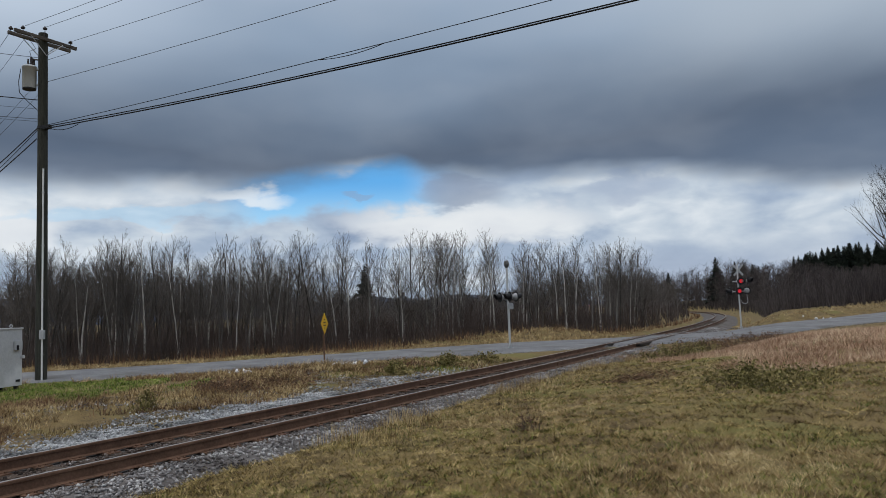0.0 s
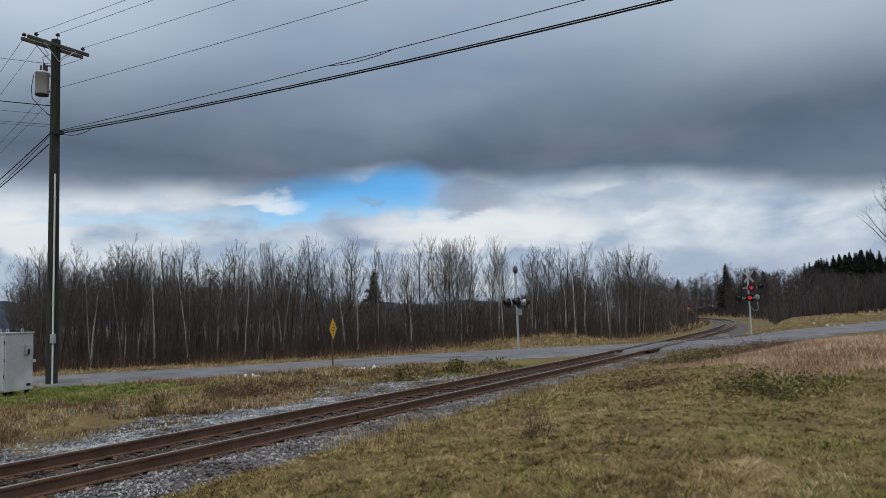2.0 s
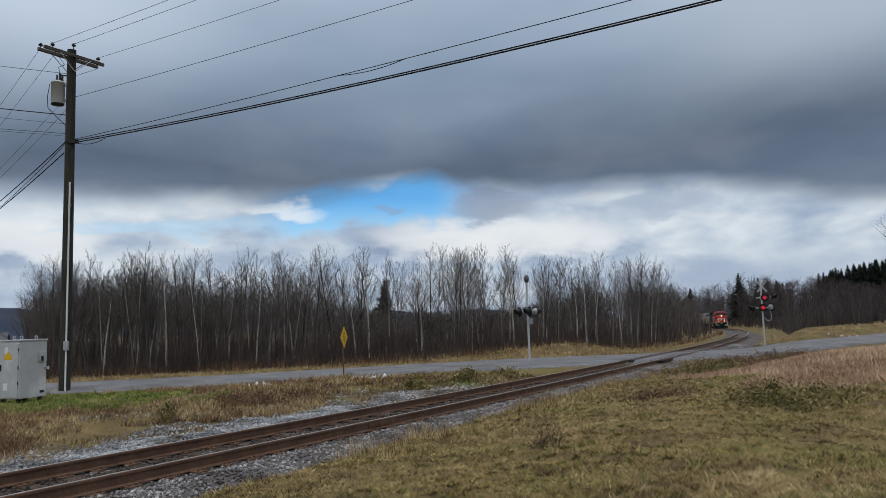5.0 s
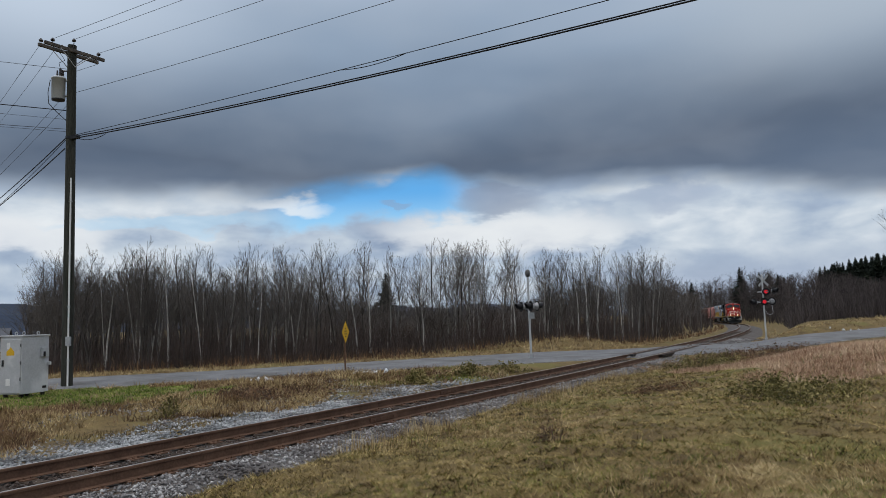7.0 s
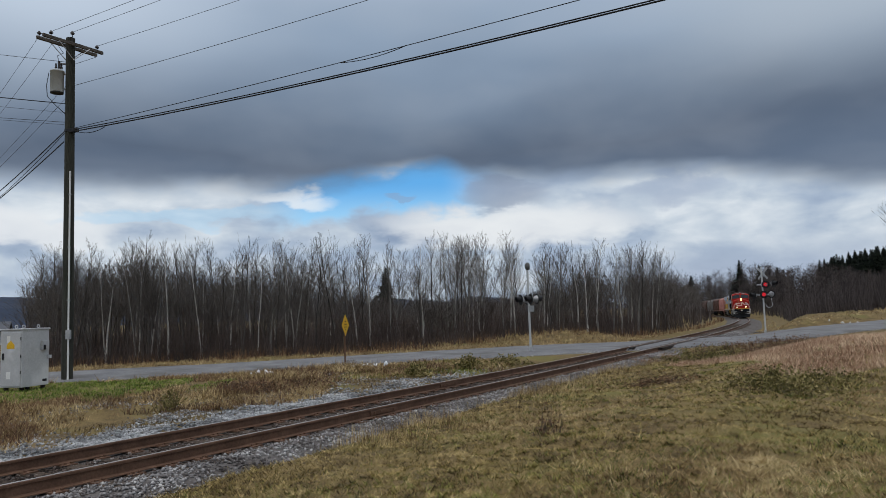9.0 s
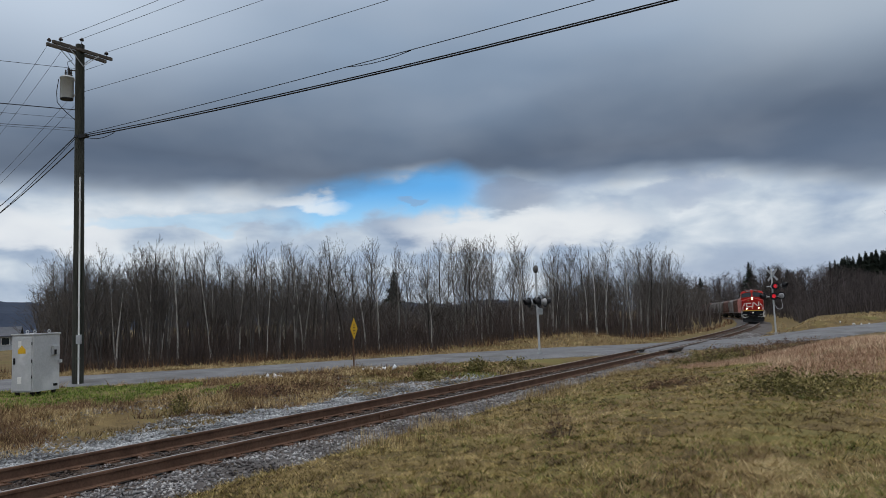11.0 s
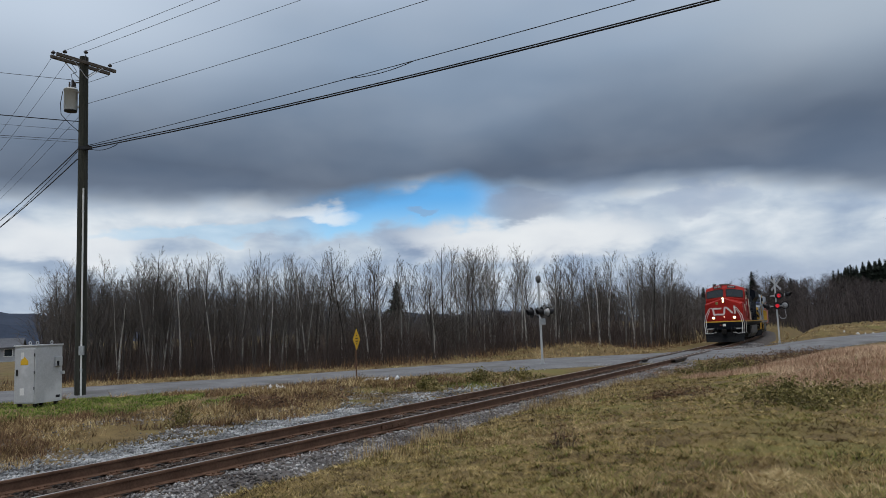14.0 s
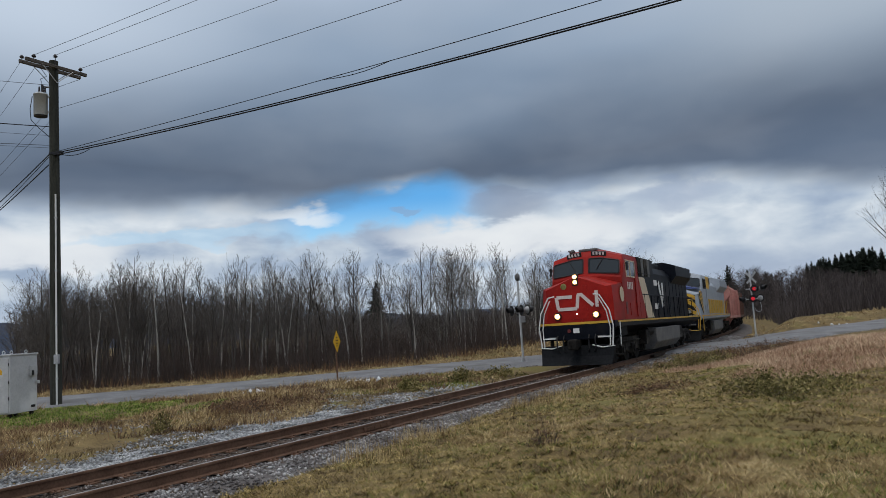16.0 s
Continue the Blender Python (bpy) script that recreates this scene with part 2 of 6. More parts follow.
def glass(name, c):
    m, n, l, b = nodes_of(name)
    b.inputs["Base Color"].default_value = (*c, 1)
    b.inputs["Roughness"].default_value, b.inputs["Specular IOR Level"].default_value = 0.06, 0.3
    return m


GLASS = glass("cab_glass", (0.018, 0.027, 0.034))


# ---- mesh helpers ----
def put(name, bm, material, parent=None, label="", smooth=False):
    me = bpy.data.meshes.new(name)
    if smooth:
        for f in bm.faces:
            f.smooth = True
    bm.to_mesh(me)
    bm.free()
    me.materials.append(material)
    ob = new(name, me)
    if parent:
        ob.parent = parent
    if label:
        ob["label"] = label
    return ob


def part(name, bm, material, parent, label="", smooth=False):
    return put(name, bm, material, parent, label, smooth)


def raw(name, verts, faces, material, parent=None):
    me = bpy.data.meshes.new(name)
    me.from_pydata(verts, [], faces)
    me.materials.append(material)
    ob = new(name, me)
    if parent:
        ob.parent = parent
    return ob


def tri_mesh(name, v, f, material, parent=None, smooth=False):
    """A mesh from arrays of vertices (n, 3) and faces (m, 3)."""
    me = bpy.data.meshes.new(name)
    v, f = np.asarray(v, np.float32), np.asarray(f, np.int32)
    k = f.shape[1]
    me.vertices.add(len(v))
    me.vertices.foreach_set("co", v.ravel())
    me.loops.add(f.size)
    me.loops.foreach_set("vertex_index", f.ravel())
    me.polygons.add(len(f))
    me.polygons.foreach_set("loop_start", np.arange(0, f.size, k, dtype=np.int32))
    me.update(calc_edges=True)
    if smooth:
        me.polygons.foreach_set("use_smooth", np.ones(len(f), bool))
    me.materials.append(material)
    ob = new(name, me)
    if parent:
        ob.parent = parent
    return ob


def B():
    return bmesh.new()


def box(bm, c, s, rot=None, bevel=0.0):
    m = Matrix.Translation(c) @ (rot.to_4x4() if rot else Matrix.Identity(4)) @ Matrix.Diagonal((*s, 1))
    r = bmesh.ops.create_cube(bm, size=1, matrix=m)
    if bevel:
        es = list({e for v in r["verts"] for e in v.link_edges})
        bmesh.ops.bevel(bm, geom=es, offset=bevel, segments=2, affect="EDGES", profile=0.5)
    return bm


def rod(bm, a, b, r0, r1=None, n=8):
    a, b = Vector(a), Vector(b)
    r1 = r0 if r1 is None else r1
    q = (b - a).to_track_quat("Z", "Y").to_matrix()
    rings = []
    for p, r in ((a, r0), (b, r1)):
        rings.append([bm.verts.new(p + q @ Vector((r * math.cos(2 * math.pi * i / n), r * math.sin(2 * math.pi * i / n), 0))) for i in range(n)])
    for i in range(n):
        bm.faces.new((rings[0][i], rings[0][(i + 1) % n], rings[1][(i + 1) % n], rings[1][i]))
    bm.faces.new(rings[0][::-1])
    bm.faces.new(rings[1])
    return bm


def pipe(bm, pts, r, n=6):
    for a, b in zip(pts, pts[1:]):
        rod(bm, a, b, r, n=n)
    return bm


def prism(bm, outline, axis, lo, hi, bevel=0.0):
    """An outline in the two other axes, pushed along axis from lo to hi."""
    def p(u, v, w):
        return ((w, u, v), (u, w, v), (u, v, w))[axis]
    a = [bm.verts.new(p(u, v, lo)) for u, v in outline]
    b = [bm.verts.new(p(u, v, hi)) for u, v in outline]
    k = len(outline)
    fs = [bm.faces.new(a), bm.faces.new(b[::-1])]
    for i in range(k):
        fs.append(bm.faces.new((a[i], b[i], b[(i + 1) % k], a[(i + 1) % k])))
    bmesh.ops.recalc_face_normals(bm, faces=fs)
    if bevel:
        bmesh.ops.bevel(bm, geom=list({e for f in fs for e in f.edges}), offset=bevel, segments=1, affect="EDGES")
    return bm


def loft(bm, sections, cap=True):
    rings = [[bm.verts.new(p) for p in s] for s in sections]
    fs = []
    for a, b in zip(rings, rings[1:]):
        k = len(a)
        for i in range(k):
            fs.append(bm.faces.new((a[i], a[(i + 1) % k], b[(i + 1) % k], b[i])))
    if cap:
        fs.append(bm.faces.new(rings[0][::-1]))
        fs.append(bm.faces.new(rings[-1]))
    bmesh.ops.recalc_face_normals(bm, faces=fs)
    return bm


def thing(name, m, label, category, group="", kind=""):
    ob = new(name)
    ob.matrix_world = m
    ob.empty_display_size = 0.3
    return tagged(ob, label, category, group, kind)


# ---- the plan: track and road ----
S_STEP = 0.5
S_ALL = np.arange(-120, 420.1, S_STEP)
H_ALL = 0.479957 - 0.00119398 * S_ALL - 4.638e-7 * S_ALL ** 2
TX = np.cumsum(np.sin(H_ALL)) * S_STEP
TY = np.cumsum(np.cos(H_ALL)) * S_STEP
I0 = int(120 / S_STEP)
TX, TY = TX - TX[I0] + 4.2955, TY - TY[I0] + 27.7147
TZ = -0.0073 * S_ALL


def track(s, off=0.0):
    """Place, on the rail heads' plane, s metres up the line; off to the side away from the road's left."""
    h = np.interp(s, S_ALL, H_ALL)
    return (np.interp(s, S_ALL, TX) + off * np.cos(h), np.interp(s, S_ALL, TY) - off * np.sin(h), np.interp(s, S_ALL, TZ))


def track_uv(x, y):
    """Distance up the line and signed distance to the side of the track, for arrays."""
    x, y = np.asarray(x, float), np.asarray(y, float)
    shape = x.shape
    xs, ys = x.ravel(), y.ravel()
    out_s, out_u = np.empty(xs.size), np.empty(xs.size)
    cs = slice(None, None, 8)
    for k in range(0, xs.size, 4000):
        d = (xs[k:k + 4000, None] - TX[None, cs]) ** 2 + (ys[k:k + 4000, None] - TY[None, cs]) ** 2
        i = d.argmin(1) * 8
        h = H_ALL[i]
        dx, dy = xs[k:k + 4000] - TX[i], ys[k:k + 4000] - TY[i]
        out_s[k:k + 4000] = S_ALL[i] + dx * np.sin(h) + dy * np.cos(h)
        out_u[k:k + 4000] = dx * np.cos(h) - dy * np.sin(h)
    return out_s.reshape(shape), out_u.reshape(shape)


ROAD_O, ROAD_D = (6.24, 39.15), (0.912, 0.410)
ROAD_HALF = 3.0


def road_z(a):
    """The road's height, a metres along it from the crossing."""
    return np.interp(a, [-200, -30, -18, -6, 0, 6, 14, 25, 60, 200], [-0.2, -0.02, -0.1, -0.05, -0.05, -0.10, 0.05, 0.30, 1.6, 5.0])


def road_uv(x, y):
    dx, dy = x - ROAD_O[0], y - ROAD_O[1]
    return dx * ROAD_D[0] + dy * ROAD_D[1], -dx * ROAD_D[1] + dy * ROAD_D[0]


def smooth(a, b, v):
    t = np.clip((v - a) / (b - a), 0, 1)
    return t * t * (3 - 2 * t)


def lumps(x, y, k=1.0):
    return (np.sin(x * 1.3 * k + 1) * np.cos(y * 1.7 * k) + 0.6 * np.sin(x * 2.9 * k + y * 2.3 * k) + 0.4 * np.sin(x * 5.1 * k - y * 4.3 * k)) / 2


def ground_z(x, y):
    x, y = np.asarray(x, float), np.asarray(y, float)
    s, u = track_uv(x, y)
    a, w = road_uv(x, y)
    r = np.hypot(x, y)
    z = -0.30 + (0.03 * lumps(x, y) + 0.05 * lumps(x + 3, y - 2, 2.3) * smooth(40, 15, r) + 0.025 * lumps(x - 5, y + 1, 4.7) * smooth(22, 10, r)) * smooth(2.5, 5, np.abs(u))
    # the near bank on which the camera stands, and the field that rises from it
    near = smooth(34, 20, y)
    z = z + (0.24 * smooth(1.2, 2.3, u) + 0.34 * smooth(1.8, 8.0, u)) * near
    z = z + 0.55 * smooth(5, 15, x) * smooth(5, 18, y) * smooth(36, 27, y - 0.45 * x + 2) * smooth(4, 9, u)
    # lawn by the pole, and the shallow ditch between lawn and ballast
    z = z + 0.22 * smooth(-5.5, -8, u) * smooth(30, 12, r * 0 - u)
    # far slopes
    az = np.degrees(np.arctan2(x, y))
    z = z + smooth(19, 32, az) * smooth(60, 290, r) * smooth(8, 30, u) * 9
    z = z + smooth(-20, -60, az) * smooth(60, 250, r) * -2.0
    z = z + 0.42 * np.exp(-(((x - 6) / 7) ** 2 + ((y - 50.5 - 0.45 * (x - 6)) / 3.0) ** 2)) * smooth(-4, -7, u)
    # bed of the track and of the road
    shoulder = np.where(u > 0, near, 0.0)
    bed = smooth(3.4 - 1.3 * shoulder, 2.3 - 0.75 * shoulder, np.abs(u)) * smooth(330, 300, s)
    tz = np.interp(s, S_ALL, TZ)
    z = z * (1 - bed) + (tz - 0.55) * bed
    fall = smooth(9, 3.5, np.abs(u)) * smooth(15, 60, s) * (1 - bed)
    z = z * (1 - fall) + np.minimum(z, tz - 0.3) * fall
    rz = road_z(a)
    near_road = smooth(ROAD_HALF + 4.5, ROAD_HALF + 0.4, np.abs(w))
    cross = smooth(10, 4, np.abs(u))
    rz = rz * (1 - cross) + (tz - 0.10) * cross
    z = z * (1 - near_road) + (rz - 0.07) * near_road
    # bank along the far side of the road
    bank = smooth(3.5, 5.2, w) * smooth(22, 10, w) * smooth(8, 18, a) * smooth(3.5, 7, u)
    return z * (1 - bank) + np.maximum(z, road_z(a) + 0.36 + 0.06 * lumps(x, y, 0.4)) * bank


def surface_z(x, y):
    """Ground or ballast, whichever lies higher."""
    s, u = track_uv(x, y)
    top = np.interp(np.abs(u), [0, 1.3, 1.75, 2.6, 3.3], [-0.22, -0.225, -0.27, -0.47, -0.62])
    return np.maximum(ground_z(x, y), np.where(np.abs(u) < 3.3, np.interp(s, S_ALL, TZ) + top, -9))


# ---- ground, road, track ----
def build_ground():
    rr = np.concatenate([np.linspace(0.02, 6, 12), 6 * 1.028 ** np.arange(1, 140), np.geomspace(300, 4200, 26)])
    aa = np.radians(np.concatenate([np.arange(-60, 60, 0.5), np.arange(60, 300, 4)]))
    R, A = np.meshgrid(rr, aa, indexing="ij")
    x, y = R * np.sin(A) + 0.11, R * np.cos(A) - 0.4
    z = ground_z(x, y)
    v = np.stack([x, y, z], -1).reshape(-1, 3)
    nr, na = R.shape
    i, j = np.meshgrid(np.arange(nr - 1), np.arange(na), indexing="ij")
    j2 = (j + 1) % na
    f = np.stack([i * na + j, i * na + j2, (i + 1) * na + j2, (i + 1) * na + j], -1).reshape(-1, 4)[:, ::-1]
    v = np.vstack([v, [[0, 0, float(ground_z(np.array([0.0]), np.array([0.0]))[0])]]])
    ob = tri_mesh("ground", v, f, GRASS_SOIL, smooth=True)
    return tagged(ob, "rough autumn grassland, brown and green, beside the railway", "ground", kind="structure")


def strip(name, prof, ss, material, place, parent=None):
    """Sweeps a profile of (offset, height) pairs along place(s, offset, height)."""
    v, f = [], []
    k = len(prof)
    for s in ss:
        v += [place(s, o, h) for o, h in prof]
    for i in range(len(ss) - 1):
        for j in range(k - 1):
            f.append((i * k + j, i * k + j + 1, (i + 1) * k + j + 1, (i + 1) * k + j))
    return raw(name, v, f, material, parent)


def on_track(s, o, h):
    x, y, z = track(s, o)
    return (float(x), float(y), float(z + h))


def on_road(a, w, h):
    return (ROAD_O[0] + a * ROAD_D[0] - w * ROAD_D[1], ROAD_O[1] + a * ROAD_D[1] + w * ROAD_D[0], float(road_z(a)) + h)


build_ground()
ROAD_A = np.concatenate([np.arange(-160, -30, 5), np.arange(-30, 40, 0.5), np.arange(40, 180, 5)])
ROAD_W = np.concatenate([[-ROAD_HALF - 0.5, -ROAD_HALF], np.linspace(-ROAD_HALF + 0.4, ROAD_HALF - 0.4, 17), [ROAD_HALF, ROAD_HALF + 0.5]])


def build_road():
    """Crowned asphalt that dips to lie flush with the rails where the track crosses."""
    A_, W_ = np.meshgrid(ROAD_A, ROAD_W, indexing="ij")
    x = ROAD_O[0] + A_ * ROAD_D[0] - W_ * ROAD_D[1]
    y = ROAD_O[1] + A_ * ROAD_D[1] + W_ * ROAD_D[0]
    s, u = track_uv(x, y)
    z = road_z(A_) + 0.05 * (1 - np.minimum(1, np.abs(W_) / ROAD_HALF) ** 2) - 0.012
    near = smooth(7.0, 2.2, np.abs(u))
    z = z * (1 - near) + (np.interp(s, S_ALL, TZ) - 0.028) * near
    z = z - 0.16 * (np.abs(W_) > ROAD_HALF + 0.1) + 0.008 * lumps(x, y, 0.7) * (1 - near)
    v = np.stack([x, y, z], -1).reshape(-1, 3)
    na, nw = A_.shape
    i, j = np.meshgrid(np.arange(na - 1), np.arange(nw - 1), indexing="ij")
    f = np.stack([i * nw + j, (i + 1) * nw + j, (i + 1) * nw + j + 1, i * nw + j + 1], -1).reshape(-1, 4)
    return tri_mesh("road", v, f, ASPHALT, smooth=True)


road = build_road()
tagged(road, "narrow worn grey asphalt road crossing the track", "road", kind="structure")

railway = thing("railway_track", Matrix.Identity(4), "single railway track with rusty rails on grey ballast", "railway track")
S_FINE = np.concatenate([np.arange(-60, 80, 1.0), np.arange(80, 331, 3.0)])
bal = [(-3.3, -0.62), (-2.6, -0.47), (-1.75, -0.25), (-1.3, -0.195), (-0.62, -0.216), (0, -0.20), (0.62, -0.216), (1.3, -0.195), (1.75, -0.25), (2.6, -0.47), (3.3, -0.62)]
strip("ballast_bed", bal, S_FINE, BALLAST, on_track, railway)
RAIL = [(-0.07, -0.18), (-0.07, -0.168), (-0.012, -0.148), (-0.010, -0.045), (-0.036, -0.036), (-0.036, -0.008), (-0.028, 0.0)]
for side in (-1, 1):
    web = RAIL + [(-o, h) for o, h in RAIL[::-1]]
    prof = [(o + side * 0.755, h) for o, h in web]
    rail = strip("rail", prof, S_FINE, RUST, on_track, railway)
    strip("running_face", [(side * 0.755 - 0.026, 0.0025), (side * 0.755 + 0.026, 0.0025)], S_FINE, RAIL_TOP, on_track, rail)
    # bolted joints
    for s in (-14.3, -2.2, 2.0, 7.0) if side > 0 else (-9.0, 1.2, 5.0):
        bm = B()
        for q in (-1, 1):
            x, y, z = track(s, side * 0.755 + q * 0.026)
            h = float(np.interp(s, S_ALL, H_ALL))
            rot = Euler((0, 0, -h)).to_matrix()
            box(bm, (float(x), float(y), float(z) - 0.09), (0.026, 0.9, 0.085), rot, 0.006)
            for k in range(4):
                d = -0.33 + 0.22 * k
                xx, yy, zz = track(s + d, side * 0.755 + q * 0.045)
                box(bm, (float(xx), float(yy), float(zz) - 0.09), (0.03, 0.035, 0.035), rot)
        part("joint_bar", bm, RUST, rail, "rusty bolted joint bar")

# crossing: dark timbers beside the rails
for side, lo, hi in ((-1, 9.4, 21.0), (1, 9.0, 20.4)):
    for o in (-0.20, 0.20):
        strip("crossing_plank", [(side * 0.755 + o - 0.1, -0.16), (side * 0.755 + o - 0.1, -0.02), (side * 0.755 + o + 0.1, -0.02), (side * 0.755 + o + 0.1, -0.16)],
              np.arange(lo, hi, 1.0), TIE, on_track, railway)


# ---- clouds: a wide bank round the place that drifts; above it the open overcast ----
def cloud_material():
    m = bpy.data.materials.new("cloud_bank")
    m.use_nodes = True
    n, l = m.node_tree.nodes, m.node_tree.links
    n.clear()
    out, em, tr, mix = n.new("ShaderNodeOutputMaterial"), n.new("ShaderNodeEmission"), n.new("ShaderNodeBsdfTransparent"), n.new("ShaderNodeMixShader")

    def math_node(op, a, b=None, c=None):
        q = n.new("ShaderNodeMath")
        q.operation = op
        for i, v in enumerate((a, b, c)):
            if v is None:
                continue
            if isinstance(v, (int, float)):
                q.inputs[i].default_value = v
            else:
                l.new(v, q.inputs[i])
        return q.outputs[0]

    def step(v, a, b):
        q = n.new("ShaderNodeMapRange")
        q.interpolation_type = "SMOOTHSTEP"
        q.inputs["From Min"].default_value, q.inputs["From Max"].default_value = a, b
        if isinstance(v, (int, float)):
            q.inputs[0].default_value = v
        else:
            l.new(v, q.inputs[0])
        return q.outputs[0]

    def blend(f, a, b):
        q = n.new("ShaderNodeMixRGB")
        l.new(f, q.inputs[0])
        for i, v in ((1, a), (2, b)):
            if isinstance(v, tuple):
                q.inputs[i].default_value = (*v, 1)
            else:
                l.new(v, q.inputs[i])
        return q.outputs[0]

    tc, sep = n.new("ShaderNodeTexCoord"), n.new("ShaderNodeSeparateXYZ")
    l.new(tc.outputs["Object"], sep.inputs[0])
    x, y, z = sep.outputs
    az = math_node("MULTIPLY", math_node("ARCTAN2", x, y), 57.2958)
    flat = math_node("SQRT", math_node("ADD", math_node("MULTIPLY", x, x), math_node("MULTIPLY", y, y)))
    el = math_node("MULTIPLY", math_node("ARCTAN2", z, flat), 57.2958)

    def cloud_noise(sx, sy, detail, rough, seed, warp=0.0):
        cb = n.new("ShaderNodeCombineXYZ")
        l.new(math_node("MULTIPLY", az, sx), cb.inputs[0])
        l.new(math_node("MULTIPLY", el, sy), cb.inputs[1])
        cb.inputs[2].default_value = seed
        q = n.new("ShaderNodeTexNoise")
        q.inputs["Scale"].default_value, q.inputs["Detail"].default_value, q.inputs["Roughness"].default_value = 1.0, detail, rough
        q.inputs["Distortion"].default_value = warp
        l.new(cb.outputs[0], q.inputs["Vector"])
        return q.outputs["Fac"]

    soft = cloud_noise(0.04, 0.10, 3, 0.42, 3.1, 0.2)
    mid = cloud_noise(0.11, 0.22, 3, 0.48, 7.7, 0.15)
    fine = cloud_noise(0.24, 0.50, 4.5, 0.5, 1.3, 0.2)
    wisp = cloud_noise(0.09, 0.28, 3.5, 0.48, 5.9, 0.2)
    # the deck: dark along its lower edge, paler higher up
    h = math_node("ADD", el, math_node("MULTIPLY", math_node("SUBTRACT", soft, 0.5), 11.0))
    deck = ramp(n, [(0.0, (0.120, 0.166, 0.245)), (0.14, (0.101, 0.137, 0.20)), (0.30, (0.168, 0.228, 0.320)), (0.48, (0.280, 0.365, 0.485)), (0.72, (0.43, 0.52, 0.65)), (1.0, (0.64, 0.71, 0.82))])
    hh = math_node("DIVIDE", math_node("SUBTRACT", h, 9.5), 24.0)
    l.new(hh, deck.inputs[0])
    bright = step(math_node("ADD", mid, math_node("MULTIPLY", soft, 0.5)), 0.55, 1.0)
    deck_c = blend(math_node("MULTIPLY", bright, 0.16), deck.outputs[0], (0.40, 0.44, 0.50))
    # the paler bank to the side
    pale = math_node("MULTIPLY", step(az, -12, -34), step(el, 14, 24))
    deck_c = blend(math_node("MULTIPLY", pale, 0.9), deck_c, (0.56, 0.65, 0.77))
    side_ = math_node("MULTIPLY", step(az, 8, 26), step(el, 13, 21))
    deck_c = blend(math_node("MULTIPLY", side_, 0.65), deck_c, (0.46, 0.53, 0.61))
    # the gap below it: white heaps, grey wisps and a wedge of blue
    heap = ramp(n, [(0.30, (0.27, 0.35, 0.49)), (0.44, (0.38, 0.47, 0.60)), (0.54, (0.54, 0.62, 0.71)), (0.68, (0.78, 0.83, 0.87))])
    l.new(math_node("ADD", math_node("MULTIPLY", fine, 0.5), math_node("MULTIPLY", wisp, 0.5)), heap.inputs[0])
    low = blend(math_node("MULTIPLY", step(el, 6.0, 1.0), math_node("ADD", 0.15, math_node("MULTIPLY", step(az, 3, 18), 0.75))), heap.outputs[0], (0.40, 0.47, 0.59))
    rag = math_node("MULTIPLY", math_node("SUBTRACT", fine, 0.5), 4.2)
    el2 = math_node("ADD", el, rag)

    def puff(ca, ce, ra, re, hard=0.5):
        """A ragged oval: 1 inside, 0 outside."""
        d = math_node("ADD", math_node("POWER", math_node("DIVIDE", math_node("SUBTRACT", az, ca), ra), 2), math_node("POWER", math_node("DIVIDE", math_node("SUBTRACT", el2, ce), re), 2))
        return step(d, 1.0 + hard, 1.0 - hard)

    low = blend(math_node("MULTIPLY", puff(2.0, 6.6, 9.5, 1.7, 0.7), 0.75), low, (0.86, 0.88, 0.89))
    low = blend(math_node("MULTIPLY", puff(-33.0, 7.0, 5.0, 1.5, 0.7), 0.8), low, (0.80, 0.83, 0.86))
    floor_ = math_node("MULTIPLY_ADD", az, 0.085, 8.7)
    top_ = math_node("MULTIPLY_ADD", az, 0.17, 13.1)
    wedge = math_node("MULTIPLY", step(math_node("SUBTRACT", el2, floor_), -0.8, 0.5), step(math_node("SUBTRACT", top_, el2), -0.9, 0.9))
    wedge = math_node("MULTIPLY", wedge, math_node("MULTIPLY", step(az, 2.5, -3.5), step(az, -18.5, -13.5)))
    blue = blend(step(el, 7.2, 10.5), (0.34, 0.64, 0.92), (0.13, 0.42, 0.82))
    low = blend(wedge, low, blue)
    low = blend(math_node("MULTIPLY", puff(-23.5, 8.0, 7.5, 0.55, 0.7), 0.45), low, (0.38, 0.64, 0.87))
    low = blend(math_node("MULTIPLY", puff(-15.0, 9.2, 2.8, 0.6, 0.95), 0.75), low, (0.82, 0.86, 0.89))
    low = blend(math_node("MULTIPLY", puff(1.6, 9.3, 3.2, 0.9, 0.8), 0.75), low, (0.28, 0.34, 0.45))
    low = blend(math_node("MULTIPLY", puff(-6.6, 9.1, 1.2, 0.35), 0.5), low, (0.26, 0.36, 0.52))
    low = blend(math_node("MULTIPLY", puff(14.6, 9.1, 3.6, 0.9, 0.8), 0.65), low, (0.33, 0.41, 0.55))
    # the soft, lobed lower edge of the deck
    bulge = math_node("MULTIPLY", math_node("MULTIPLY", step(az, -12, -5), step(az, 0.5, -4)), -1.0)
    droop = math_node("MULTIPLY", step(az, 11, 33), 2.3)
    edge = math_node("ADD", el, math_node("ADD", math_node("MULTIPLY", math_node("SUBTRACT", mid, 0.5), 2.6), math_node("MULTIPLY", math_node("SUBTRACT", fine, 0.5), 1.3)))
    edge = math_node("ADD", math_node("ADD", edge, bulge), droop)
    sky = blend(step(edge, 9.1, 11.4), low, deck_c)
    l.new(sky, em.inputs[0])
    em.inputs[1].default_value = 1.0
    l.new(step(el, 34, 46), mix.inputs[0])
    l.new(em.outputs[0], mix.inputs[1])
    l.new(tr.outputs[0], mix.inputs[2])
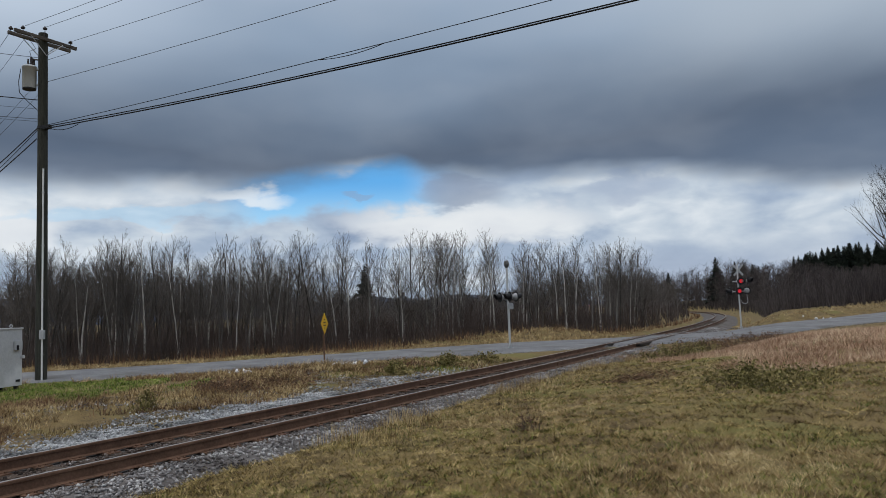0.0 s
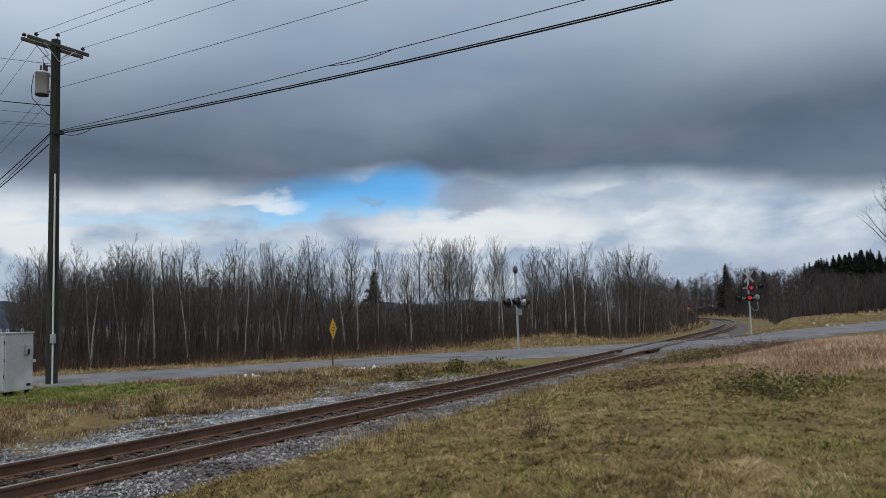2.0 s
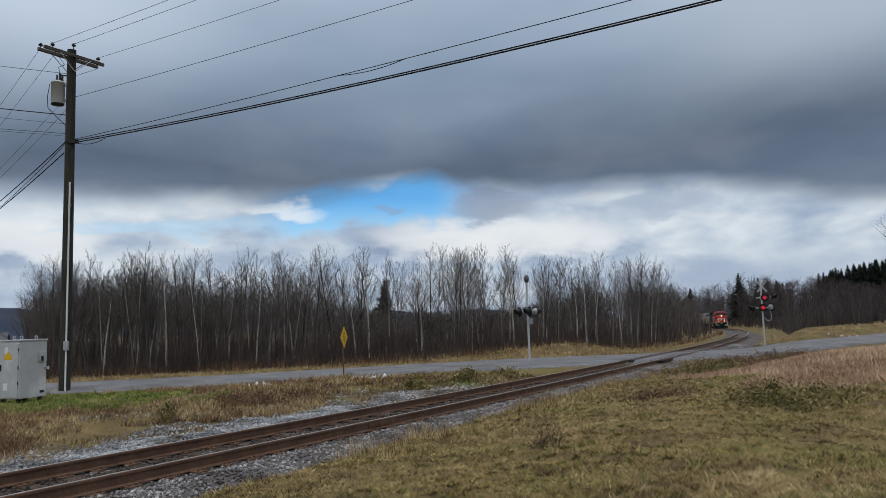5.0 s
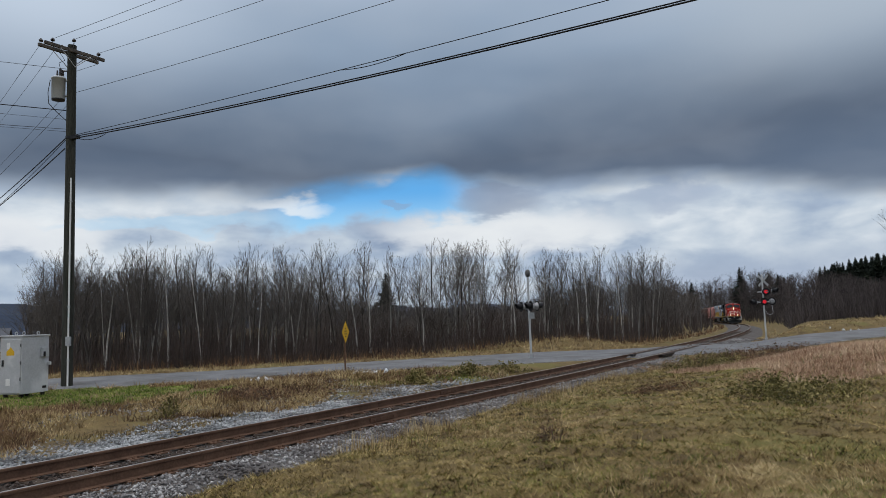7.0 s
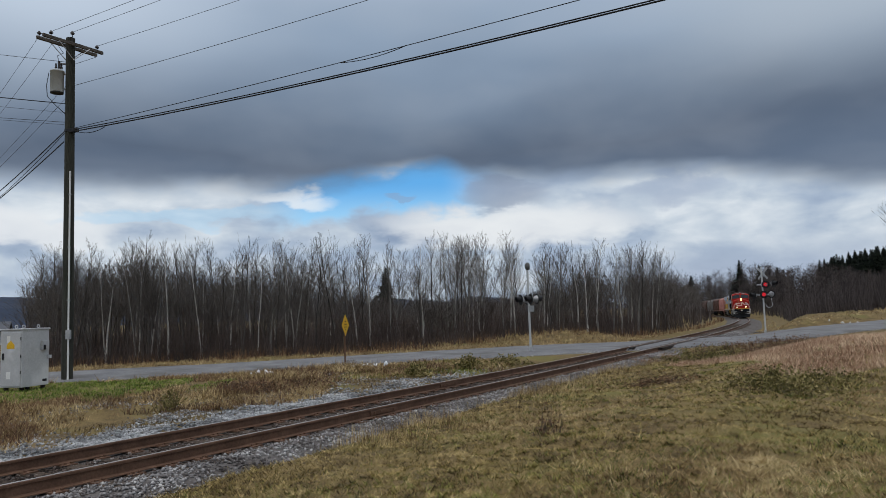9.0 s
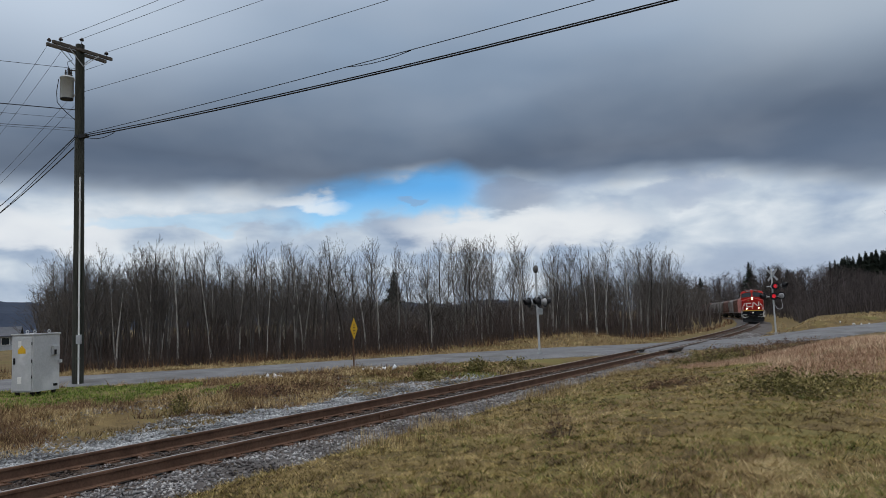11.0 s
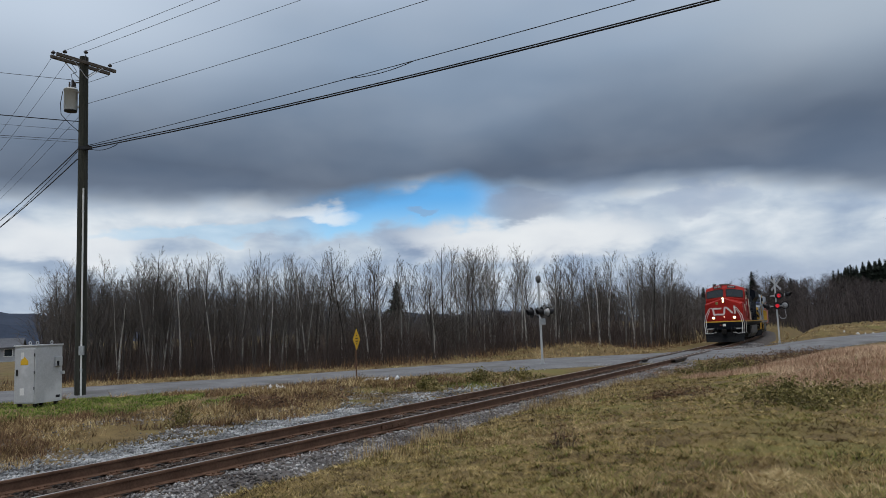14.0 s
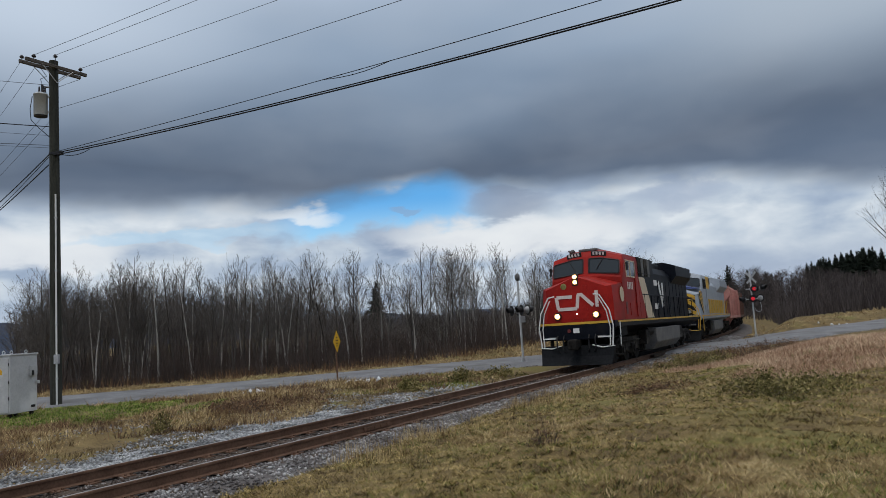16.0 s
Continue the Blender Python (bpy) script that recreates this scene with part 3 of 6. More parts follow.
    l.new(mix.outputs[0], out.inputs[0])
    return m


CLOUD_R = 3600.0


def build_clouds():
    els, azs = np.radians(np.arange(-3, 47.1, 2.0)), np.radians(np.arange(0, 360, 3.0))
    E_, A_ = np.meshgrid(els, azs, indexing="ij")
    v = np.stack([CLOUD_R * np.cos(E_) * np.sin(A_), CLOUD_R * np.cos(E_) * np.cos(A_), CLOUD_R * np.sin(E_)], -1).reshape(-1, 3)
    ne, na = E_.shape
    i, j = np.meshgrid(np.arange(ne - 1), np.arange(na), indexing="ij")
    j2 = (j + 1) % na
    f = np.stack([i * na + j, i * na + j2, (i + 1) * na + j2, (i + 1) * na + j], -1).reshape(-1, 4)
    return tagged(tri_mesh("backdrop", v, f, cloud_material(), smooth=True), "grey storm cloud deck over a bright gap of sky", "clouds", kind="structure")


clouds = build_clouds()


# ---- trees ----
def twig_tubes(segs, sides=3):
    """Tapered tubes: rows of ax ay az bx by bz ra rb become vertices and faces."""
    s = np.asarray(segs, float)
    a, b = s[:, 0:3], s[:, 3:6]
    d = b - a
    d /= np.linalg.norm(d, axis=1)[:, None] + 1e-9
    ref = np.where(np.abs(d[:, 2:3]) > 0.9, [[1.0, 0, 0]], [[0, 0, 1.0]])
    u = np.cross(d, ref)
    u /= np.linalg.norm(u, axis=1)[:, None]
    w = np.cross(d, u)
    rings = []
    for p, r in ((a, s[:, 6]), (b, s[:, 7])):
        for k in range(sides):
            t = 2 * math.pi * k / sides
            rings.append(p + r[:, None] * (math.cos(t) * u + math.sin(t) * w))
    v = np.stack(rings, 1).reshape(-1, 3)
    base = np.arange(len(s))[:, None] * 2 * sides
    q = [np.concatenate([base + k, base + (k + 1) % sides, base + sides + (k + 1) % sides, base + sides + k], 1) for k in range(sides)]
    return v, np.concatenate(q, 0)


def bare_tree(rng, height, limbs=24, spread=0.30, lean=0.03, low=0.28, r0=0.085, twigs=6):
    """Trunk segments and crown segments of a slim leafless tree."""
    trunk, crown = [], []
    pts = [np.zeros(3)]
    d = np.array([rng.normal(0, lean), rng.normal(0, lean), 1.0])
    n = 8
    for i in range(n):
        d = d + np.array([rng.normal(0, 0.035), rng.normal(0, 0.035), 0])
        pts.append(pts[-1] + d / np.linalg.norm(d) * height / n)
    rad = lambda t: r0 * (1 - t) ** 0.85 + 0.006
    for i in range(n):
        trunk.append([*pts[i], *pts[i + 1], rad(i / n), rad((i + 1) / n)])

    def at(t):
        k = min(int(t * n), n - 1)
        return pts[k] + (pts[k + 1] - pts[k]) * (t * n - k)

    for i in range(limbs):
        t = low + (0.97 - low) * (i + rng.random()) / limbs
        a = at(t)
        phi = rng.random() * 2 * math.pi
        up = rng.uniform(0.9, 2.0)
        out = np.array([math.cos(phi), math.sin(phi), up * 0.95])
        out /= np.linalg.norm(out)
        ln = height * spread * (1.08 - t) * rng.uniform(0.7, 1.3) + 0.3
        r = rad(t) * 0.5 + 0.003
        p, dd = a.copy(), out.copy()
        for k in range(3):
            e = p + dd * ln / 3
            crown.append([*p, *e, r * (1 - k / 3.3), r * (1 - (k + 1) / 3.3)])
            for q in range(twigs // 2):
                f = rng.random()
                c = p + (e - p) * f
                td = dd + rng.normal(0, 0.5, 3) + np.array([0, 0, 0.35])
                td /= np.linalg.norm(td)
                tl = ln * rng.uniform(0.2, 0.45) * (1.1 - 0.2 * k)
                ce = c + td * tl
                crown.append([*c, *ce, 0.0072, 0.0036])
                for _ in range(2):
                    sd = td + rng.normal(0, 0.45, 3) + np.array([0, 0, 0.2])
                    sd /= np.linalg.norm(sd)
                    c2 = c + (ce - c) * rng.uniform(0.3, 0.95)
                    crown.append([*c2, *(c2 + sd * tl * rng.uniform(0.35, 0.7)), 0.0052, 0.003])
            dd = dd + rng.normal(0, 0.10, 3) + np.array([0, 0, 0.22])
            dd /= np.linalg.norm(dd)
            p = e
    return trunk, crown


def tree_proto(seed, height, bark, label, **kw):
    rng = np.random.default_rng(seed)
    tk, cr = bare_tree(rng, height, **kw)
    ob = thing("tree", Matrix.Identity(4), label, "tree", "bare trees behind the road")
    tri_mesh("trunk", *twig_tubes(tk, 6), bark, ob, True)
    tri_mesh("crown", *twig_tubes(cr, 3), TWIG, ob)
    return ob, tk, cr


def wood_front(x):
    """How far out the wood's near edge lies, by x."""
    return np.interp(x, [-60, -21, -9, -3, 2, 8, 13, 20, 25, 60], [33, 39.5, 40.5, 43, 47.5, 52.5, 57, 67, 76, 138])


def build_wood():
    rng = np.random.default_rng(11)
    kinds = []
    for k in range(10):
        pale = k % 5 in (0, 3)
        kinds.append(tree_proto(40 + k, 8.0, BARK if pale else DARK_BARK,
                                "slender bare birch with a pale trunk at the wood's edge" if pale else "slim bare dark-barked tree at the wood's edge",
                                limbs=20 + k % 4 * 3, spread=0.38 + 0.06 * (k % 4), low=0.26 + 0.07 * (k % 3), r0=0.052 + 0.012 * (k % 3), twigs=4))

    CROWN_TOP = ([-34, -31.8, -28.3, -25.8, -16, -12.9, -7.6, -1.8, 3.2, 5.8, 8.4, 12.7, 15.2, 16.7, 20], [4.4, 4.8, 5.6, 6.2, 6.3, 5.9, 6.1, 6.2, 5.9, 5.2, 4.8, 5.2, 4.0, 3.0, 2.3])
    THICKET_TOP = ([-34, -31.7, -28.3, -25.8, -20.8, -14.6, -9.4, -5.5, 3.9, 7.4, 10.5, 14.7, 16.7, 20], [2.6, 3.0, 3.8, 4.5, 4.2, 3.4, 2.2, 1.3, 1.2, 2.0, 2.8, 2.5, 1.7, 1.4])

    def scatter(n, lo, hi, power, left, tall=(0.74, 1.1), skyline=CROWN_TOP):
        a = rng.uniform(left, 19.5, n * 3)
        x0 = np.tan(np.radians(a)) * 45
        for _ in range(12):
            x0 = np.tan(np.radians(a)) * (wood_front(x0) + 0.0)
        r0 = wood_front(x0) / np.cos(np.radians(a))
        r = r0 + lo + rng.random(n * 3) ** power * (hi - lo)
        x, y = r * np.sin(np.radians(a)), r * np.cos(np.radians(a))
        s, u = track_uv(x, y)
        k = np.nonzero(u < -4.9)[0][:n]
        x, y, r, a = x[k], y[k], r[k], a[k]
        z = ground_z(x, y)
        el = np.interp(a, *skyline) * rng.uniform(*tall, len(k))
        h = np.clip(r * np.tan(np.radians(el)) + EYE_Z - z, 2.4, 14.0)
        return x, y, z, h

    used = set()
    for x, y, z, h in zip(*scatter(245, 0.4, 20, 1.2, -31.3, (0.50, 1.05))):
        k = int(rng.integers(len(kinds)))
        bearing = math.degrees(math.atan2(x, y))
        if -9 < bearing < 6 and rng.random() < 0.22:
            continue
        if -9 < bearing < 15 and rng.random() < 0.55:
            k = (0, 3, 5, 8)[k % 4]
        sc = h / 8.0
        m = pose(x, y, float(z) - 0.06, 0, 0, rng.uniform(0, 360))
        if k in used:
            ob = copy_thing(kinds[k][0], m)
        else:
            ob = kinds[k][0]
            ob.matrix_basis = m
            used.add(k)
        ob.scale = (max(sc, 0.8), max(sc, 0.8), sc)
    # the depth of the wood, one mass of trees
    V, F, n0 = [], [], 0
    for x, y, z, h in zip(*scatter(560, 4, 45, 1.2, -33.6, (0.60, 1.05), THICKET_TOP)):
        if math.degrees(math.atan2(x, y)) < -31.4 and math.hypot(x, y) < 92:
            continue
        _, tk, cr = kinds[int(rng.integers(len(kinds)))]
        sg = np.array(tk + cr)
        keep = np.ones(len(sg), bool)
        keep[len(tk):] = rng.random(len(cr)) < 0.42
        sg = sg[keep]
        sg[:, 6:8] = sg[:, 6:8] * 1.15 + 0.004
        v, f = twig_tubes(sg, 3)
        a, sc = rng.uniform(0, 6.28), h / 8.0
        c, q = math.cos(a), math.sin(a)
        v = np.stack([v[:, 0] * c - v[:, 1] * q + x, v[:, 0] * q + v[:, 1] * c + y, v[:, 2] * sc + z - 0.1], -1)
        V.append(v)
        F.append(f + n0)
        n0 += len(v)
    tagged(tri_mesh("woodland", np.vstack(V), np.vstack(F), THICKET), "deep stand of leafless young trees", "woodland", kind="stuff")
    # undergrowth at the edge and inside
    x, y, z, h = scatter(8000, -0.8, 75, 1.5, -31.2)
    n = len(x)
    out = []
    for _ in range(4):
        hgt = (0.3 + 2.6 * rng.random(n) ** 2.2) * (0.8 + 0.3 * np.sin(x * 0.7) + 0.2 * np.sin(x * 2.3 + y))
        dx, dy = rng.normal(0, 0.28, n) * hgt, rng.normal(0, 0.28, n) * hgt
        rad = 0.010 + np.hypot(x, y) * 0.00012
        mx, my, mz = x + dx * 0.5, y + dy * 0.5, z + hgt * 0.55
        out.append(np.stack([x, y, z - 0.05, mx, my, mz, rad, rad * 0.7], -1))
        out.append(np.stack([mx, my, mz, x + dx * 1.25, y + dy * 1.25, z + hgt * rng.uniform(0.8, 1.1, n), rad * 0.7, rad * 0.35], -1))
    tagged(tri_mesh("undergrowth", *twig_tubes(np.vstack(out), 3), BRUSH), "tangled leafless reddish brush under the trees", "undergrowth", kind="stuff")


build_wood()


# ---- pole line ----
POLE = (-14.97, 26.86)
LINE = Vector((0.871, -0.491, 0))
ARM = Vector((0.491, 0.871, 0))


def build_pole():
    bx, by = POLE
    zb = float(ground_z(np.array([bx]), np.array([by]))[0])
    ob = thing("utility_pole", pose(bx, by, zb), "tall weathered wooden utility pole with double crossarms, standing on the lawn", "utility pole")
    top = 13.05 - zb
    bm = B()
    n = 14
    rings = []
    for i in range(12):
        t = i / 11
        r = 0.205 - 0.045 * t
        rings.append([(r * math.cos(2 * math.pi * k / n) + 0.012 * math.sin(3 * t + 1), r * math.sin(2 * math.pi * k / n), -0.3 + (top + 0.3) * t) for k in range(n)])
    loft(bm, rings)
    part("shaft", bm, POLE_WOOD, ob, smooth=False)
    az = top - 0.28
    rot = Matrix((LINE, ARM, Vector((0, 0, 1)))).transposed()
    for q in (-1, 1):
        bm = B()
        box(bm, LINE * q * 0.20 + Vector((0, 0, az)), (0.10, 2.44, 0.125), rot, 0.01)
        part("crossarm", bm, ARM_WOOD, ob, "weathered wooden crossarm")
        for e in (-1, 1):
            bm = B()
            pipe(bm, [LINE * q * 0.26 + ARM * e * 0.62 + Vector((0, 0, az - 0.05)), LINE * q * 0.2 + Vector((0, 0, az - 0.62))], 0.016, 5)
            part("brace", bm, GALV, ob, "flat galvanised brace")
    for k, (o, q) in enumerate(((-1.12, -1), (-0.9, 1), (-0.3, -1), (-0.05, 0.9), (0.97, 1))):
        bm = B()
        base = ARM * o + LINE * q * 0.2 + Vector((0, 0, az + (0.06 if q != 0.9 else 0.31)))
        if q == 0.9:
            rod(bm, ARM * o + LINE * 0.14 + Vector((0, 0, az)), base, 0.02, n=6)
        rod(bm, base, base + Vector((0, 0, 0.10)), 0.014, n=6)
        for h, r in ((0.08, 0.075), (0.12, 0.085), (0.16, 0.05)):
            rod(bm, base + Vector((0, 0, h)), base + Vector((0, 0, h + 0.03)), r, r * 0.7, 10)
        part("insulator", bm, PORCELAIN, ob, "dark ribbed porcelain insulator")
    # transformer on the side
    side = Vector((-0.85, -0.30, 0)).normalized()
    c = side * 0.46 + Vector((0, 0, 11.32 - zb))
    bm = B()
    prof = [(0.0, -0.46), (0.22, -0.46), (0.245, -0.43), (0.245, 0.34), (0.26, 0.34), (0.26, 0.39), (0.18, 0.44), (0.0, 0.46)]
    loft(bm, [[(c.x + max(r, 0.001) * math.cos(2 * math.pi * k / 18), c.y + max(r, 0.001) * math.sin(2 * math.pi * k / 18), c.z + h) for k in range(18)] for r, h in prof])
    tank = part("transformer", bm, TANK, ob, "grey cylindrical transformer tank", True)
    for h in (-0.3, 0.3):
        bm = B()
        box(bm, side * 0.2 + Vector((0, 0, c.z + h)), (0.16, 0.12, 0.06))
        part("bracket", bm, GALV, tank)
    for o in (-0.1, 0.12):
        bm = B()
        p = c + Vector((o, 0.08, 0.5))
        for k in range(4):
            rod(bm, p + Vector((0, 0, 0.06 * k)), p + Vector((0, 0, 0.06 * k + 0.05)), 0.055 - 0.008 * k, 0.03, 8)
        part("bushing", bm, PORCELAIN, tank)
    bm = B()
    rod(bm, c + Vector((0, 0, -0.49)), c + Vector((0, 0, -0.45)), 0.235, n=18)
    part("tank_base", bm, BLACK, tank)
    bm = B()
    p = side * 0.22 + Vector((0.0, 0, 12.02 - zb))
    rod(bm, (0, 0, p.z), side * 0.40 + Vector((0, 0, p.z - 0.02)), 0.03, n=6)
    rod(bm, side * 0.40 + Vector((0, 0, p.z + 0.06)), side * 0.40 + Vector((0, 0, p.z - 0.2)), 0.05, n=8)
    part("cutout", bm, PORCELAIN, ob)
    bm = B()
    w = [c + side * 0.33 + Vector((0.05, 0, 0.3)), c + side * 0.36 + Vector((0, 0, -0.2)), c + side * 0.33 + Vector((0, 0, -0.62)), c + side * 0.05 + Vector((0, 0, -0.95)), side * 0.14 + Vector((0, 0, c.z - 1.3))]
    pipe(bm, w, 0.014, 5)
    part("lead", bm, RUBBER, ob, "looping black lead")
    bm = B()
    w = [side * 0.40 + Vector((0, 0, p.z + 0.05)), side * 0.46 + Vector((0, 0, p.z + 0.3)), side * 0.25 + Vector((0, 0, p.z + 0.42)), ARM * -0.55 + Vector((0, 0, az - 0.1))]
    pipe(bm, w, 0.010, 5)
    part("lead", bm, RUBBER, ob, "looping black lead")
    # pale conduit down the pole with its small box
    cd = Vector((0.13, -0.17, 0))
    bm = B()
    pipe(bm, [cd + Vector((0, 0, -0.2)), cd + Vector((0, 0, 7.9))], 0.032, 8)
    part("conduit", bm, WHITE, ob, "pale plastic conduit")
    bm = B()
    box(bm, cd * 1.12 + Vector((0, 0, 1.72)), (0.17, 0.12, 0.34), None, 0.012)
    part("meter_box", bm, GALV, ob, "small grey box")
    for h in (1.0, 3.0, 5.0, 7.0):
        bm = B()
        box(bm, cd + Vector((0, 0, h)), (0.10, 0.08, 0.03))
        part("strap", bm, GALV, ob)
    bm = B()
    rod(bm, (0, 0, 9.33 - zb), (0, 0, 9.42 - zb), 0.19, n=14)
    box(bm, LINE * 0.26 + Vector((0, 0, 9.36 - zb)), (0.34, 0.12, 0.14))
    part("cable_clamp", bm, BLACK, ob, "black cable clamp")
    return ob


def span(a, b, sag, r, material, name, label, n=26, group=""):
    a, b = Vector(a), Vector(b)
    d = (b - a).normalized()
    u = d.cross(Vector((0, 0, 1))).normalized()
    w = u.cross(d)
    k = 6
    v = []
    for i in range(n + 1):
        t = i / n
        p = a.lerp(b, t)
        p.z -= sag * 4 * t * (1 - t)
        v += [p + (u * math.cos(2 * math.pi * q / k) + w * math.sin(2 * math.pi * q / k)) * r for q in range(k)]
    f = [(i * k + q, i * k + (q + 1) % k, (i + 1) * k + (q + 1) % k, (i + 1) * k + q) for i in range(n) for q in range(k)]
    ob = raw(name, v, f, material)
    return tagged(ob, label, "overhead wire", group)


def build_wires():
    P = Vector((*POLE, 0))
    az = 12.77
    L = 46.0
    far = P + LINE * L
    for o, h, rise in ((-0.9, az + 0.22, 0.6), (-0.05, 13.24, 0.5), (0.97, az + 0.22, 0.0)):
        span(P + ARM * o + LINE * 0.2 + Vector((0, 0, h)), far + ARM * o + Vector((0, 0, h + rise)), 0.3, 0.0075, WIRE, "power_line", "thin bare power line strung from the pole's crossarm", group="power lines")
    span(P + LINE * 0.15 + Vector((0, 0, 11.12)), far + Vector((0, 0, 11.12)), 0.3, 0.0085, WIRE, "power_line", "thin bare neutral wire strung below the crossarm", group="power lines")
    for o, h, s, r, rise in ((0.05, 9.47, 0.32, 0.011, 0.25), (0.0, 9.40, 0.61, 0.018, 0.0), (-0.06, 9.30, 0.59, 0.022, 0.0)):
        span(P + ARM * o + LINE * 0.2 + Vector((0, 0, h)), far + ARM * o + Vector((0, 0, h + rise)), s, r, RUBBER, "telecom_cable", "thick black telecom cable slung below the power lines", group="telecom cables")
    # slack loop lashed under the cable
    a = P + LINE * 0.4 + Vector((0, 0, 9.30))
    b = P + LINE * 2.2 + Vector((0, 0, 9.18))
    span(a, b, 0.13, 0.012, RUBBER, "cable_loop", "slack black loop of cable beside the pole", 10)
    # a spliced loop on the upper cable
    a = P + ARM * 0.05 + LINE * 13.2 + Vector((0, 0, 9.285))
    b = P + ARM * 0.05 + LINE * 15.6 + Vector((0, 0, 9.275))
    span(a, b, 0.10, 0.011, RUBBER, "cable_loop", "slack spliced loop of black cable", 10)
    # the line goes on the other way, to a pole out of sight
    end = P + Vector((-31, 33.5, 0))
    for o, h in ((-1.15, az), (-0.6, az - 0.06), (-0.2, 11.0), (0.0, 10.75)):
        span(P + ARM * o - LINE * 0.22 + Vector((0, 0, h)), end + ARM * o + Vector((0, 0, h)), 0.5, 0.0075, WIRE, "power_line", "thin bare power line running on to the next pole", group="power lines")
    for o, h, r, sg in ((-0.1, 9.38, 0.022, 0.5), (-0.1, 9.30, 0.013, 0.8), (-0.14, 8.95, 0.022, 0.5)):
        span(P + ARM * o - LINE * 0.15 + Vector((0, 0, h)), end + Vector((o, 0, h)), sg, r, RUBBER, "telecom_cable", "thick black telecom cable running on to the next pole", group="telecom cables")
    left = P + Vector((-0.87, -0.49, 0)) * 22
    for h, r, dz in ((12.1, 0.009, 0.3), (10.45, 0.017, 0.5), (10.1, 0.006, 0.5), (9.72, 0.009, 0.1), (9.62, 0.006, 0.3)):
        span(P + Vector((-0.1, 0, h)), left + Vector((0, 0, h + dz)), 0.12, r, WIRE if r < 0.015 else RUBBER, "service_drop", "thin service wire leading away from the pole", group="service wires")
    # guy wire seen behind the arm
    span(P + ARM * 1.0 + LINE * 0.1 + Vector((0, 0, az - 0.2)), P + Vector((0.12, 0, 12.0)), 0.0, 0.009, WIRE, "jumper_wire", "short jumper wire under the crossarm", 3)


build_pole()
build_wires()


# ---- signal case ----
def build_case():
    zb = float(ground_z(np.array([-14.2]), np.array([23.3]))[0])
    side_dir = Vector((0.226, 0.974, 0))
    w, d, h = 0.84, 1.08, 1.80
    door_dir = Vector((-0.974, 0.226, 0))
    o = thing("signal_case", Matrix.Translation((-14.0, 22.54, zb)), "grey metal signal equipment case on short feet on the lawn", "equipment case")
    rot = Matrix((door_dir, side_dir, Vector((0, 0, 1)))).transposed()

    def at(u, v, z):
        return door_dir * u + side_dir * v + Vector((0, 0, z))
    bm = B()
    box(bm, at(w / 2, d / 2, 0.14 + h / 2), (w, d, h), rot, 0.012)
    body = part("cabinet", bm, CASE, o)
    bm = B()
    box(bm, at(w / 2, d / 2, 0.14 + h + 0.025), (w + 0.06, d + 0.06, 0.05), rot, 0.012)
    part("roof", bm, CASE, o)
    bm = B()
    box(bm, at(w / 2, -0.012, 0.14 + h / 2 - 0.02), (w - 0.08, 0.03, h - 0.12), rot, 0.006)
    door = part("door", bm, CASE_DOOR, o)
    for z in (0.45, 0.95, 1.5):
        bm = B()
        rod(bm, at(0.03, -0.03, z + 0.12), at(0.03, -0.03, z + 0.22), 0.014, n=8)
        part("hinge", bm, BLACK, door)
    bm = B()
    box(bm, at(w - 0.14, -0.045, 1.12), (0.05, 0.04, 0.2), rot, 0.008)
    part("handle", bm, BLACK, door, "dark door handle")
    bm = B()
    prism(bm, [(0.0, 0.0), (0.3, 0.0), (0.3, 0.12), (0.15, 0.26), (0.0, 0.12)], 1, 0, 0.004)
    bmesh.ops.transform(bm, matrix=Matrix.Translation(at(w / 2 - 0.15, -0.034, 1.36)) @ rot.to_4x4(), verts=bm.verts)
    part("warning_sticker", bm, YELLOW, door, "yellow warning sticker")
    for u, z, ww, hh in ((0.5, 1.66, 0.12, 0.2), (0.5, 0.52, 0.16, 0.22)):
        bm = B()
        box(bm, at(u, -0.031, z), (ww, 0.006, hh), rot)
        part("notice", bm, WHITE, door, "pale paper notice")
    bm = B()
    box(bm, at(-0.05, d - 0.22, 1.42), (0.10, 0.26, 0.30), rot, 0.01)
    sw = part("switch_box", bm, CASE_DOOR, o, "small grey switch box")
    bm = B()
    box(bm, at(-0.12, d - 0.30, 1.36), (0.05, 0.06, 0.16), rot, 0.008)
    part("lever", bm, BLACK, sw)
    bm = B()
    box(bm, at(-0.06, d - 0.04, 1.05), (0.12, 0.06, 0.1), rot, 0.005)
    part("outlet", bm, CASE, o)
    bm = B()
    box(bm, at(-0.01, d - 0.18, 0.30), (0.012, 0.16, 0.08), rot)
    part("plate", bm, BLACK, o, "small black plate")
    for u, v in ((0.12, 0.12), (w - 0.12, 0.12), (0.12, d - 0.12), (w - 0.12, d - 0.12)):
        bm = B()
        box(bm, at(u, v, 0.06), (0.1, 0.1, 0.2), rot)
        part("foot", bm, UNDER, o)
    for u, v in ((0.2, 0.25), (0.2, d - 0.25), (w - 0.2, 0.4)):
        bm = B()
        ring = [at(u, v, 0.14 + h + 0.05) + Vector((0, 0, 0.055)) + (side_dir * math.cos(t) + Vector((0, 0, 1)) * math.sin(t)) * 0.05 for t in np.linspace(0, 2 * math.pi, 13)]
        pipe(bm, ring, 0.016, 6)
        part("lifting_eye", bm, GALV, o)


build_case()


